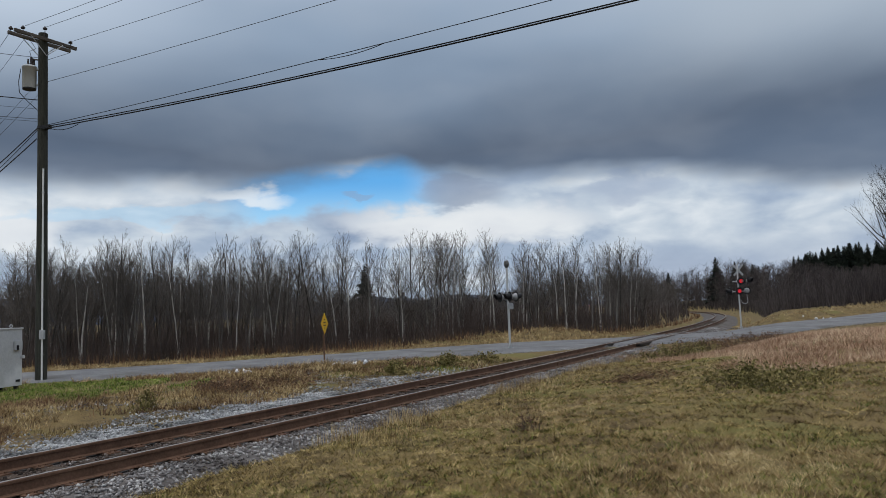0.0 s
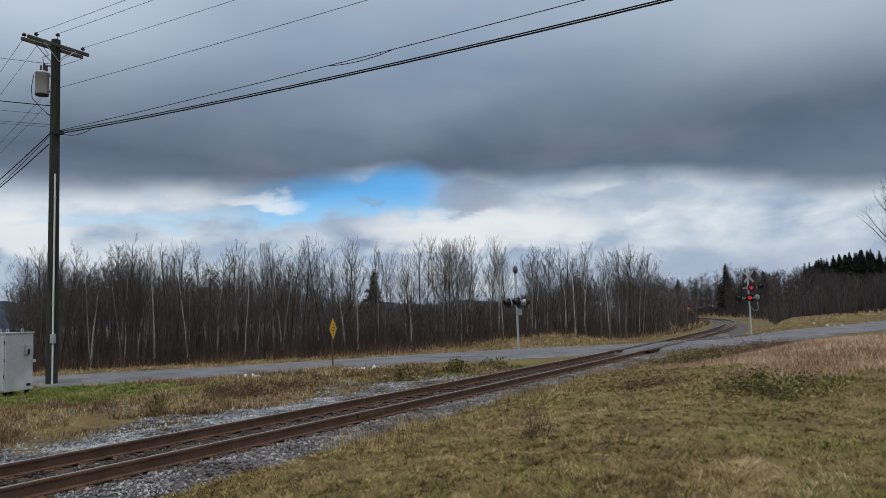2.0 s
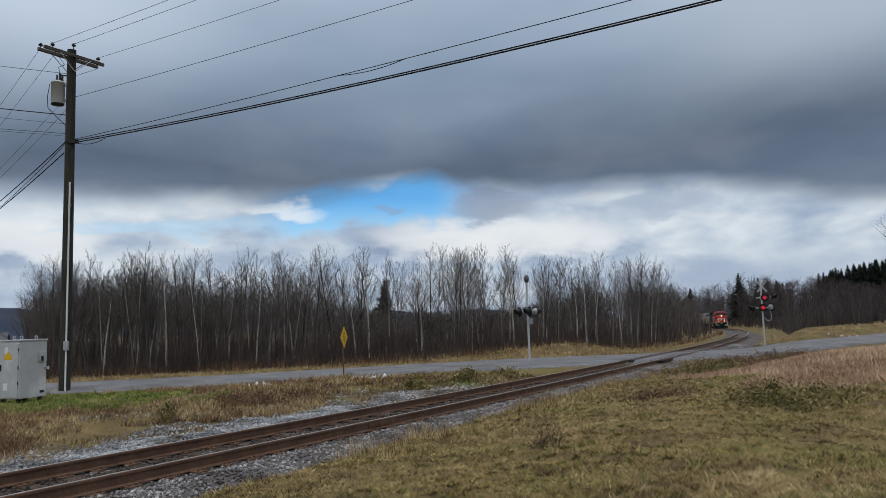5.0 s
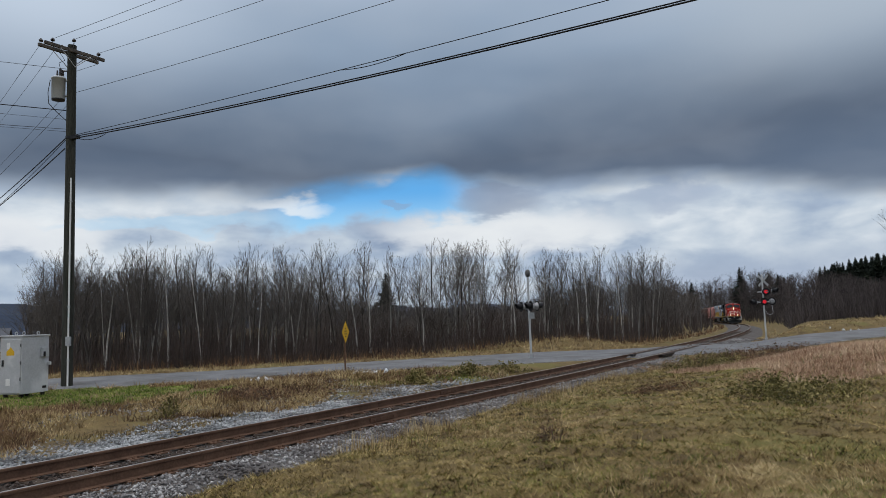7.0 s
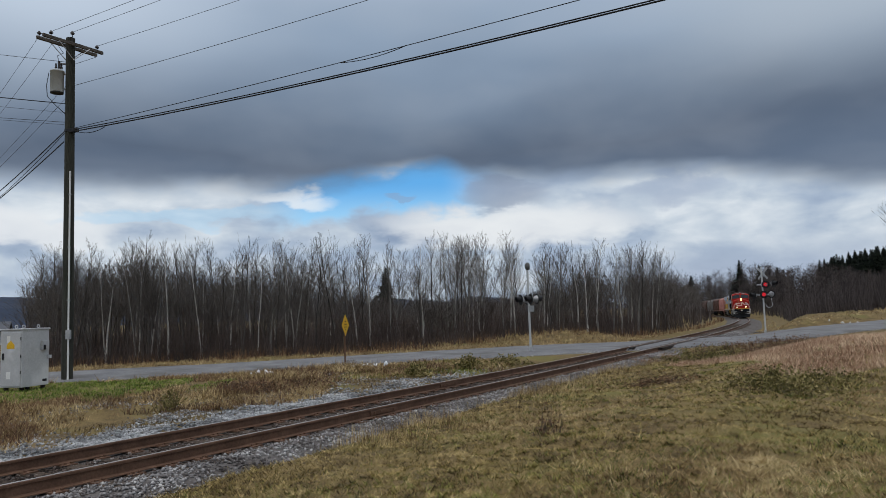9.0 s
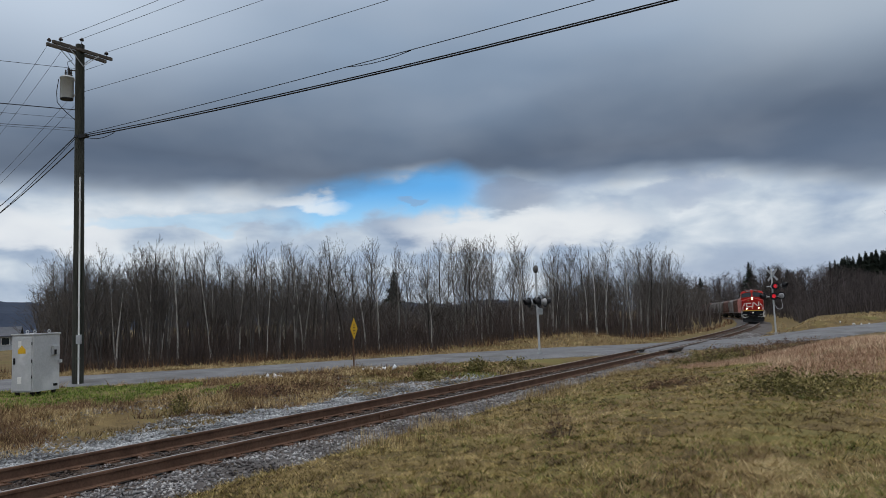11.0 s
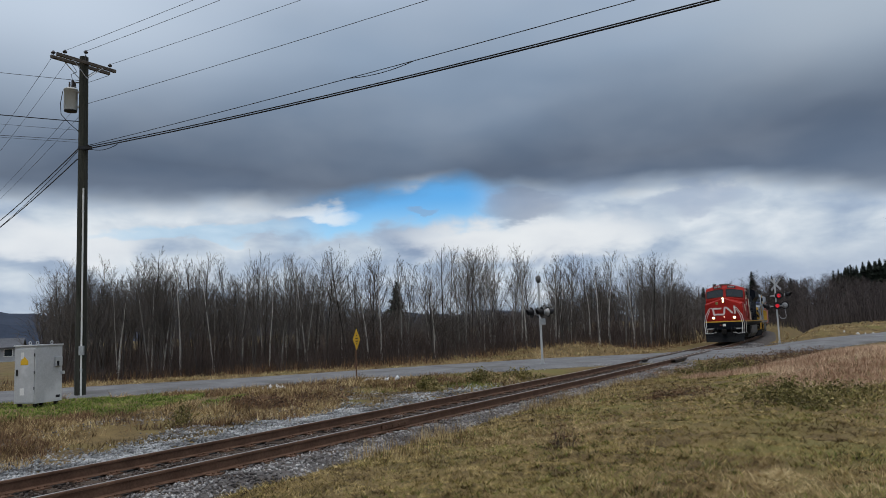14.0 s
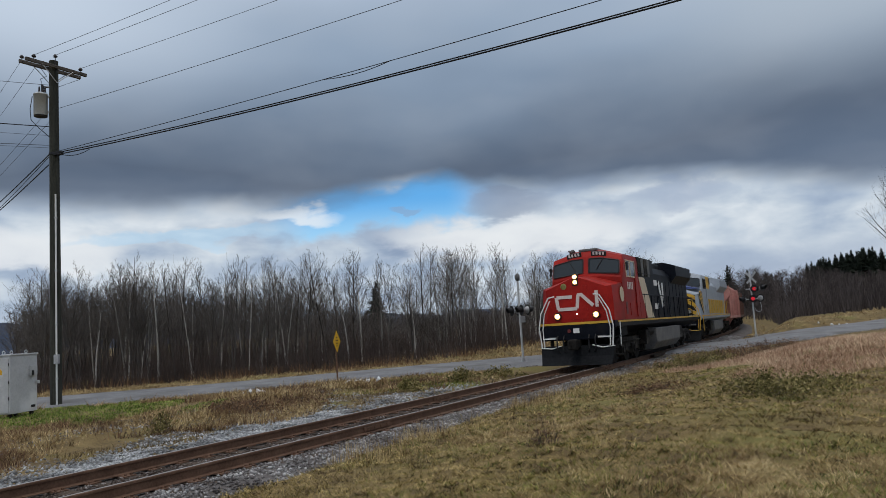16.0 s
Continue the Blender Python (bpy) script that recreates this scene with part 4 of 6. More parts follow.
# ---- crossing signals and road sign ----
def lamp_unit(parent, c, d, lit):
    """A round signal head with its black backing and hood; d: the way it faces."""
    d = Vector(d).normalized()
    q = d.to_track_quat("Z", "Y").to_matrix()
    bm = B()
    rod(bm, c, c + d * 0.012, 0.255, n=24)
    head = part("backing_disc", bm, BLACK, parent, "round black backing disc")
    bm = B()
    rod(bm, c - d * 0.16, c - d * 0.002, 0.10, 0.19, 16)
    part("housing", bm, LENS_BACK, head, "grey lamp housing")
    bm = B()
    n = 20
    outer, inner = [], []
    for z0 in (0.012, 0.30):
        for rr, lst in ((0.165, outer), (0.152, inner)):
            lst.append([bm.verts.new(c + q @ Vector((rr * math.cos(math.radians(-40 + 260 * k / n)), rr * math.sin(math.radians(-40 + 260 * k / n)), z0 * (1 if z0 < 0.1 else 0.55 + 0.45 * math.sin(math.radians(180 * k / n)))))) for k in range(n + 1)])
    for a, b in ((outer[0], outer[1]), (inner[1], inner[0]), (outer[1], inner[1])):
        for k in range(n):
            bm.faces.new((a[k], a[k + 1], b[k + 1], b[k]))
    part("hood", bm, BLACK, head)
    bm = B()
    rings = [[c + d * z + q @ Vector((r * math.cos(2 * math.pi * k / 20), r * math.sin(2 * math.pi * k / 20), 0)) for k in range(20)] for r, z in ((0.125, 0.014), (0.10, 0.03), (0.05, 0.042))]
    loft(bm, rings)
    part("lens", bm, RED_LIT if lit else RED_DIM, head, "red signal lens")


def build_signal(name, base, height, face, bell, boards, label):
    """face: the way the crossing lights look. Lights on both sides."""
    o = thing(name, Matrix.Translation(base), label, "crossing signal", "crossing signals")
    f = Vector(face).normalized()
    r = Vector((f.y, -f.x, 0))
    rot = Matrix((r, f, Vector((0, 0, 1)))).transposed()
    bm = B()
    rod(bm, (0, 0, 0.1), (0, 0, height), 0.055, n=14)
    part("mast", bm, ALU, o, "pale aluminium mast")
    bm = B()
    box(bm, (0, 0, 0.02), (0.42, 0.42, 0.14), rot, 0.01)
    for k in range(4):
        dd = Matrix.Rotation(math.radians(45 + 90 * k), 3, "Z") @ Vector((0.2, 0, 0))
        rod(bm, dd + Vector((0, 0, 0.08)), dd + Vector((0, 0, 0.17)), 0.02, n=6)
    rod(bm, (0, 0, 0.08), (0, 0, 0.34), 0.10, 0.085, 12)
    part("base", bm, GALV, o, "bolted cast base")
    lz = 2.75 if not boards else 2.55
    if bell:
        bm = B()
        rod(bm, (0, 0, height - 0.05), (0, 0, height + 0.06), 0.07, n=10)
        c = Vector((0, 0, height + 0.14))
        q = f.to_track_quat("Z", "Y").to_matrix()
        rings = [[c + q @ Vector((rr * math.cos(2 * math.pi * k / 18), rr * math.sin(2 * math.pi * k / 18), z)) for k in range(18)] for rr, z in ((0.19, -0.05), (0.19, 0.0), (0.15, 0.07), (0.06, 0.10))]
        loft(bm, rings)
        part("bell", bm, TANK_GREY, o, "round dark warning bell", True)
    heads = []
    if boards:
        for k, tilt in enumerate((40, -40)):
            bm = B()
            m = Matrix.Translation(Vector((0, 0, height - 0.42)) + f * (0.075 + 0.02 * k)) @ rot.to_4x4() @ Matrix.Rotation(math.radians(tilt), 4, "Y")
            bmesh.ops.create_cube(bm, size=1, matrix=m @ Matrix.Diagonal((1.16, 0.012, 0.15, 1)))
            part("crossbuck_board", bm, GALV, o, "weathered crossbuck board seen from behind" if k == 0 else "weathered crossbuck board")
    return o, f, r, lz


def build_signals():
    o, f, r, lz = build_signal("crossing_signal", (3.11, 35.81, float(ground_z(np.array([3.11]), np.array([35.81]))[0])), 4.15, (-0.93, -0.38, 0), True, False, "crossing signal with a bell on its pale mast and unlit lamps")
    bm = B()
    rod(bm, r * -0.52 + Vector((0, 0, 2.66)), r * 0.52 + Vector((0, 0, 2.66)), 0.04, n=10)
    box(bm, (0, 0, 2.66), (0.2, 0.2, 0.2), None, 0.02)
    part("lamp_arm", bm, GALV, o, "grey lamp crossarm")
    for e in (-1, 1):
        for q in (-1, 1):
            lamp_unit(o, r * e * 0.52 + f * q * 0.17 + Vector((0, 0, 2.66)), f * q, False)
    bm = B()
    box(bm, r * -0.25 + Vector((0, 0, 2.2)), (0.26, 0.12, 0.3), None, 0.02)
    part("back_plate", bm, GALV, o, "small grey plate under the lamps")
    o, f, r, lz = build_signal("crossing_signal", (20.4, 50.35, float(ground_z(np.array([20.4]), np.array([50.35]))[0])), 4.62, (0.93, 0.36, 0), False, True, "crossing signal with weathered crossbuck and lit red lamps beside the road")
    for z, tilt in ((3.42, 0.0), (2.72, 0.0)):
        bm = B()
        rod(bm, r * -0.5 + Vector((0, 0, z)), r * 0.5 + Vector((0, 0, z)), 0.04, n=10)
        box(bm, (0, 0, z), (0.18, 0.18, 0.18), None, 0.02)
        part("lamp_arm", bm, GALV, o, "grey lamp crossarm")
    to_eye = Vector((-0.37, -0.93, 0))
    right = Vector((0.93, -0.37, 0))
    for x, z, lit in ((-0.55, 2.72, False), (0.06, 2.74, True), (0.20, 3.42, True), (0.70, 3.46, False)):
        lamp_unit(o, right * x + to_eye * 0.2 + Vector((0, 0, z)), to_eye + right * (-1.6 if x < 0 else -0.1 if x < 0.5 else 1.6), lit)
    lamp_unit(o, right * 0.52 - to_eye * 0.1 + Vector((0, 0, 2.76)), -to_eye - right * 0.15, False)
    bm = B()
    ring = [right * (0.35 + 0.2 * math.cos(t)) + Vector((0, 0, 2.05 + 0.2 * math.sin(t))) for t in np.linspace(0, -math.pi, 9)]
    pipe(bm, [Vector((0, 0, 2.2))] + ring[::-1] + [right * 0.5 + Vector((0, 0, 2.5))], 0.018, 6)
    part("conduit", bm, GALV, o, "bent cable conduit")


build_signals()


def build_sign():
    x, y = -5.2, 30.9
    z = float(ground_z(np.array([x]), np.array([y]))[0])
    o = thing("road_sign", Matrix.Translation((x, y, z)), "yellow diamond warning sign on a rusty post at the road's edge", "road sign")
    bm = B()
    box(bm, (0, 0, 0.95), (0.06, 0.05, 2.3), None, 0.006)
    part("post", bm, RUST, o, "rusty steel post")
    to = Vector((0.95, -0.32, 0)).normalized()
    rot = Matrix((Vector((-to.y, to.x, 0)), to, Vector((0, 0, 1)))).transposed()
    m = Matrix.Translation(to * 0.045 + Vector((0, 0, 1.70))) @ rot.to_4x4()
    bm = B()
    prism(bm, [(0, -0.46), (0.33, 0), (0, 0.46), (-0.33, 0)], 1, -0.004, 0.004)
    bmesh.ops.transform(bm, matrix=m, verts=bm.verts)
    panel = part("panel", bm, YELLOW, o, "yellow diamond panel")
    for zz, ww in ((0.16, 0.16), (0.04, 0.26), (-0.08, 0.26), (-0.19, 0.14)):
        bm = B()
        bmesh.ops.create_cube(bm, size=1, matrix=m @ Matrix.Translation((0, 0.007, zz)) @ Matrix.Diagonal((ww * 0.8, 0.003, 0.035, 1)))
        part("letter_bar", bm, BLACK, panel, "faded dark line of writing")


build_sign()


# ---- the train: +y is forward, z from the rail heads ----
def bogie(parent, y0, axles, wheel_r, frame_mat=UNDER, width=1.0):
    """A truck frame as one part, with its wheelsets; returns the wheelsets."""
    span_ = axles[-1] - axles[0]
    bm = B()
    for e in (-1, 1):
        x = e * width
        prism(bm, [(y0 + axles[0] - 0.75, 0.62), (y0 + axles[0] - 0.75, 0.92), (y0 + axles[0] - 0.3, 1.02), (y0 + axles[-1] + 0.3, 1.02), (y0 + axles[-1] + 0.75, 0.92), (y0 + axles[-1] + 0.75, 0.62)], 0, x - 0.09, x + 0.09)
        for a in axles:
            box(bm, (x + e * 0.06, y0 + a, wheel_r), (0.24, 0.42, 0.40), None, 0.03)
            rod(bm, (x + e * 0.18, y0 + a, wheel_r), (x + e * 0.24, y0 + a, wheel_r), 0.14, n=12)
            for q in (-0.42, 0.42):
                rod(bm, (x, y0 + a + q, wheel_r - 0.12), (x, y0 + a + q, wheel_r + 0.34), 0.085, n=10)
        for a in axles[:-1]:
            box(bm, (x + e * 0.04, y0 + a + 0.95, 0.62), (0.16, 0.5, 0.30), None, 0.02)
        pipe(bm, [(x + e * 0.16, y0 + axles[0] - 0.5, 0.86), (x + e * 0.16, y0 + axles[-1] + 0.5, 0.86)], 0.03, 6)
    box(bm, (0, y0 + (axles[0] + axles[-1]) / 2, 0.85), (1.9, 0.5, 0.3))
    truck = part("bogie", bm, frame_mat, parent, "heavy oily bogie frame")
    sets = []
    for a in axles:
        bm = B()
        rod(bm, (-0.85, 0, 0), (0.85, 0, 0), 0.09, n=8)
        for e in (-1, 1):
            rod(bm, (e * 0.69, 0, 0), (e * 0.725, 0, 0), wheel_r + 0.028, n=28)
            rod(bm, (e * 0.725, 0, 0), (e * 0.83, 0, 0), wheel_r, wheel_r - 0.008, 28)
            for k in range(6):
                t = 2 * math.pi * k / 6
                rod(bm, (e * 0.835, 0.3 * math.cos(t), 0.3 * math.sin(t)), (e * 0.845, 0.3 * math.cos(t), 0.3 * math.sin(t)), 0.05, n=6)
        ws = part("wheelset", bm, UNDER, truck)
        ws.location = (0, y0 + a, wheel_r)
        sets.append((ws, y0 + a))
    return sets


def rail_line(parent, pts, r, material, name="handrail", label=""):
    bm = B()
    pipe(bm, pts, r, 6)
    return part(name, bm, material, parent, label)


def engine(kind):
    """A modern six-axle diesel: the first in red, cream and black, the second in grey, blue and ochre."""
    lead = kind == "lead"
    nose = LOCO_RED if lead else SILVER
    hood = LOCO_BLACK if lead else OCHRE
    label = "red and black six-axle diesel locomotive with lit headlights" if lead else "blue-grey and ochre diesel locomotive with striped nose, coupled behind"
    o = thing("locomotive", Matrix.Identity(4), label, "locomotive", "train")
    Lh = 20.9
    # frame and walkway
    bm = B()
    prism(bm, [(-1.52, 1.50), (-1.52, 1.74), (1.52, 1.74), (1.52, 1.50), (0.9, 1.2), (-0.9, 1.2)], 1, -Lh, -0.55)
    part("underframe", bm, LOCO_BLACK if lead else SILVER, o)
    for e in (-1, 1):
        bm = B()
        box(bm, (e * 1.535, -10.8, 1.69), (0.02, 19.6, 0.075))
        part("sill_stripe", bm, GOLD, o, "yellow sill stripe")
    bm = B()
    box(bm, (0, -0.52, 1.70), (2.9, 0.03, 0.09))
    part("front_stripe", bm, GOLD, o, "yellow stripe across the front sill")
    # pilot and plough
    bm = B()
    box(bm, (0, -0.62, 1.35), (2.86, 0.22, 0.58), None, 0.03)
    part("pilot", bm, LOCO_BLACK, o, "black pilot sheet")
    bm = B()
    loft(bm, [[(-1.45, -0.50, 0.85), (1.45, -0.50, 0.85), (1.45, -0.75, 0.85), (-1.45, -0.75, 0.85)],
              [(-1.42, -0.36, 0.45), (1.42, -0.36, 0.45), (1.42, -0.6, 0.45), (-1.42, -0.6, 0.45)],
              [(-1.36, -0.16, 0.12), (1.36, -0.16, 0.12), (1.36, -0.4, 0.12), (-1.36, -0.4, 0.12)]])
    part("plough", bm, PLOUGH, o, "dusty dark snow plough")
    bm = B()
    box(bm, (0, -0.35, 0.92), (0.28, 0.5, 0.3), None, 0.03)
    box(bm, (0, 0.0, 0.9), (0.34, 0.3, 0.4), None, 0.06)
    box(bm, (0.1, 0.16, 0.9), (0.12, 0.18, 0.34), None, 0.04)
    part("coupler", bm, UNDER, o, "knuckle coupler")
    for x in (-0.75, -0.5, 0.5, 0.75):
        bm = B()
        pipe(bm, [(x, -0.5, 1.25), (x, -0.36, 1.1), (x * 1.02, -0.34, 0.75), (x * 0.9, -0.4, 0.6)], 0.028, 6)
        part("air_hose", bm, RUBBER, o, "hanging black air hose")
    for e in (-1, 1):
        bm = B()
        for z in (0.45, 0.8, 1.15, 1.5):
            box(bm, (e * 1.36, -0.95, z), (0.38, 0.3, 0.035))
        box(bm, (e * 1.16, -0.95, 0.95), (0.03, 0.34, 1.2))
        part("step", bm, UNDER, o, "corner steps")
    # nose
    def face_y(z):
        return -0.74 - (z - 1.74) * 0.05
    sec = []
    for y, wb, wt, zt, ze in ((0.0, 1.24, 1.21, 3.47, 3.06), (-0.16, 1.42, 1.38, 3.51, 3.10), (-0.9, 1.46, 1.42, 3.56, 3.16), (-1.6, 1.48, 1.45, 3.60, 3.22)):
        sec.append([(x, y + face_y(z), z) for x, z in ((-wb, 1.74), (wb, 1.74), (wb, 2.5), (wt, ze), (0.16, zt), (-0.16, zt), (-wt, ze), (-wb, 2.5))])
    bm = B()
    loft(bm, sec)
    part("nose", bm, nose, o, "" if lead else "blue-grey nose")
    bm = B()
    box(bm, (-0.12, face_y(2.55) + 0.004, 2.5), (0.62, 0.02, 1.3), Euler((radians(2.9), 0, 0)).to_matrix(), 0.006)
    part("nose_door", bm, nose, o)
    # cab: walls, raked windscreen, peaked roof
    bm = B()
    sec = []
    for y, zt, ze, w in ((-2.30, 3.55, 3.45, 1.48), (-2.62, 4.42, 4.18, 1.50), (-2.75, 4.62, 4.36, 1.50), (-3.1, 4.70, 4.42, 1.50), (-5.1, 4.70, 4.42, 1.50)):
        sec.append([(-w, y, 1.74), (w, y, 1.74), (w, y, ze - 0.25), (w - 0.05, y, ze), (0.55, y, zt), (-0.55, y, zt), (-w + 0.05, y, ze), (-w, y, ze - 0.25)])
    loft(bm, sec)
    cab = part("cab", bm, nose, o, "red cab" if lead else "blue-grey cab")
    for e in (-1, 1):
        # windscreen halves follow the rake
        bm = B()
        out = [(e * 0.14, 3.74), (e * 1.34, 3.62), (e * 1.38, 3.68), (e * 1.38, 4.10), (e * 1.33, 4.16), (e * 0.60, 4.31), (e * 0.18, 4.32), (e * 0.13, 4.27)]
        f = lambda z: -2.30 - (z - 3.5) * 0.348
        q = [bm.verts.new((x, f(z) + 0.022, z)) for x, z in out]
        q2 = [bm.verts.new((x, f(z) - 0.02, z)) for x, z in out]
        bm.faces.new(q if e > 0 else q[::-1])
        for i in range(8):
            bm.faces.new((q[i], q[(i + 1) % 8], q2[(i + 1) % 8], q2[i]))
        bmesh.ops.recalc_face_normals(bm, faces=bm.faces)
        ws = part("windscreen", bm, GLASS, cab, "dark windscreen pane")
        bm = B()
        pts = [(x, f(z) + 0.028, z) for x, z in out]
        pipe(bm, pts + pts[:1], 0.022, 5)
        part("window_gasket", bm, BLACK, ws)
        bm = B()
        mx_ = sum(p[0] for p in pts) / 8
        mz_ = sum(p[2] for p in pts) / 8
        rim = [(mx_ + (p[0] - mx_) * 1.05, p[1] - 0.004, mz_ + (p[2] - mz_) * 1.08) for p in pts]
        pipe(bm, rim + rim[:1], 0.016, 5)
        part("window_trim", bm, MAROON if lead else SILVER, ws)
        bm = B()
        pipe(bm, [(e * 0.75, f(4.36) + 0.05, 4.36), (e * 0.45, f(3.85) + 0.06, 3.85)], 0.014, 5)
        part("wiper", bm, BLACK, ws)
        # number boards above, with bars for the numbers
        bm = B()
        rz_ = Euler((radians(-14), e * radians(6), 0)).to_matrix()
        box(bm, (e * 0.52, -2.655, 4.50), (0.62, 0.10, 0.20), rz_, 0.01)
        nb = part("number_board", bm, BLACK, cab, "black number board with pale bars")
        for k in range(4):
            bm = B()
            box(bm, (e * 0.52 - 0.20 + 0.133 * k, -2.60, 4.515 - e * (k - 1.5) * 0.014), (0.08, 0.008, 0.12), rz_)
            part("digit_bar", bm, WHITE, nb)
        # side window
        for y, w in ((-3.25, 0.55), (-4.05, 0.75)):
            bm = B()
            box(bm, (e * 1.50, y, 3.83), (0.03, w, 0.62), None, 0.01)
            sw = part("side_window", bm, GLASS, cab)
            bm = B()
            for dy, dz, a, b in ((0, 0.33, w + 0.1, 0.05), (0, -0.33, w + 0.1, 0.05), (w / 2 + 0.025, 0, 0.05, 0.66), (-w / 2 - 0.025, 0, 0.05, 0.66)):
                box(bm, (e * 1.51, y + dy, 3.83 + dz), (0.035, a, b))
            part("window_frame", bm, CREAM if lead else BLACK, sw)
        bm = B()
        box(bm, (e * 1.53, -4.65, 2.7), (0.02, 0.55, 1.7), None, 0.005)
        part("cab_door", bm, nose, cab)
        bm = B()
        box(bm, (e * 1.62, -2.72, 3.9), (0.1, 0.05, 0.34), None, 0.01)
        part("mirror", bm, BLACK, cab)
    bm = B()
    box(bm, (0.0, -3.3, 4.72), (0.8, 0.8, 0.12), None, 0.04)
    part("roof_unit", bm, TANK_GREY if lead else SILVER, o, "grey roof air conditioner")
    bm = B()
    for k, ln in enumerate((0.42, 0.32, 0.32)):
        rod(bm, (0.72 + 0.1 * k, -3.6, 4.70), (0.72 + 0.1 * k, -3.6 + ln, 4.78), 0.02, 0.05, 8)
    box(bm, (0.85, -3.6, 4.68), (0.3, 0.1, 0.1))
    part("horn", bm, TANK_GREY, o, "air horn cluster")
    # lights; on the lead a glowing disc imitates each bulb's halo
    bm = B()
    box(bm, (0.0, -0.86, 3.40), (0.24, 0.16, 0.46), None, 0.03)
    hl = part("headlight_box", bm, BLACK if lead else SILVER, o, "headlight housing")
    for z in (3.30, 3.51):
        bm = B()
        rod(bm, (0, -0.80, z), (0, -0.765, z), 0.092, n=18)
        lamp = part("headlight", bm, HALO_GLOW if lead else LENS_BACK, hl, "lit round headlight" if lead else "")
        if lead:
            bm = B()
            rod(bm, (0, -0.765, z), (0, -0.75, z), 0.064, 0.05, 16)
            part("bulb", bm, HEADLIGHT, lamp)
    for e in (-1, 1):
        bm = B()
        rod(bm, (e * 0.775, -0.80, 2.0), (e * 0.775, -0.66, 2.0), 0.15, n=18)
        dl = part("ditch_light_housing", bm, BLACK, o)
        bm = B()
        rod(bm, (e * 0.775, -0.66, 2.0), (e * 0.775, -0.645, 2.0), 0.115, n=18)
        lamp = part("ditch_light", bm, HALO_GLOW if lead else LENS_BACK, dl, "lit ditch light" if lead else "")
        if lead:
            bm = B()
            rod(bm, (e * 0.775, -0.645, 2.0), (e * 0.775, -0.63, 2.0), 0.08, 0.065, 16)
            part("bulb", bm, HEADLIGHT, lamp)
    for e in (-1, 1):
        # grab irons and the seams of the nose
        for z in (2.05, 2.4, 2.75):
            rail_line(o, [(e * 1.10, face_y(z) - 0.02, z), (e * 1.10, face_y(z) + 0.05, z), (e * 0.86, face_y(z) + 0.05, z), (e * 0.86, face_y(z) - 0.02, z)], 0.010, nose, "grab_iron")
        bm = B()
        box(bm, (e * 1.20, -0.70, 1.46), (0.30, 0.14, 0.20), None, 0.02)
        part("step_box", bm, PLOUGH, o)
        bm = B()
        box(bm, (e * 0.98, -0.505, 1.16), (0.34, 0.03, 0.09), None, 0.008)
        part("uncoupling_bracket", bm, TANK_GREY, o)
        # sand box hatch and step wells under the cab
        bm = B()
        box(bm, (e * 1.515, -3.6, 2.15), (0.02, 0.7, 0.5), None, 0.006)
        part("side_hatch", bm, nose, cab)
        bm = B()
        box(bm, (e * 1.30, -2.05, 1.30), (0.36, 0.9, 0.36), None, 0.03)
        part("sand_box", bm, PLOUGH, o)
        for y in (-6.4, -14.7):
            bm = B()
            box(bm, (e * 1.22, y, 0.92), (0.42, 0.7, 0.62), None, 0.04)
            part("equipment_box", bm, UNDER, o)
    bm = B()
    rod(bm, (0.0, -4.3, 4.70), (0.0, -4.3, 4.84), 0.16, 0.12, 14)
    part("antenna_dome", bm, WHITE, o, "pale antenna dome")
    if lead:
        bm = B()
        rod(bm, (0, -0.79, 2.06), (0, -0.74, 2.06), 0.035, n=10)
        part("marker_light", bm, MARKER, o)
        # round emblem high on the nose
        bm = B()
        rod(bm, (0.48, -0.80, 3.16), (0.48, -0.785, 3.16), 0.12, n=20)
        part("emblem", bm, SHRUB, o, "small round dark green emblem")
        # pale broad-band device on the nose, as plain bars
        w = 0.13
        for x0, z0, x1, z1 in ((-0.72, 2.74, -0.22, 2.74), (-0.79, 2.68, -0.75, 2.34), (-0.69, 2.27, -0.04, 2.27), (0.03, 2.34, 0.08, 2.74), (0.13, 2.80, 0.20, 2.80), (0.25, 2.77, 0.62, 2.40), (0.82, 2.36, 0.82, 2.86)):
            bm = B()
            p, q = Vector((-x0, face_y(z0) + 0.018, z0)), Vector((-x1, face_y(z1) + 0.018, z1))
            mid_ = (p + q) / 2
            ang = math.atan2(z1 - z0, x0 - x1)
            box(bm, mid_, ((q - p).length + w, 0.014, w), Euler((0, -ang, 0)).to_matrix())
            part("nose_bar", bm, LOGO, o, "pale painted band")
        bm = B()
        box(bm, (0.0, -0.50, 1.42), (0.24, 0.02, 0.18))
        part("plate", bm, WHITE, o, "small pale plate on the pilot")
    else:
        for k in range(13):
            z0 = 1.45 + 0.22 * k
            d0, d1 = max(0.0, (z0 - 3.3) / 0.72), max(0.0, (z0 + 0.22 - 3.3) / 0.72)
            if d1 > 1.25 or z0 + 0.22 - 0.95 < 1.82:
                continue
            for e in (-1, 1):
                bm = B()
                prism(bm, [(-0.98 - d0, min(max(z0, 1.76), 3.3)), (-0.98 - d1, min(z0 + 0.22, 3.3)), (-2.3, z0 + 0.22 - 0.95), (-2.3, max(1.76, z0 - 0.95))], 0, e * 1.46, e * (1.492 if k % 2 else 1.496))
                part("nose_stripe", bm, GOLD if k % 2 == 0 else BLACK, o, "slanting warning stripe")
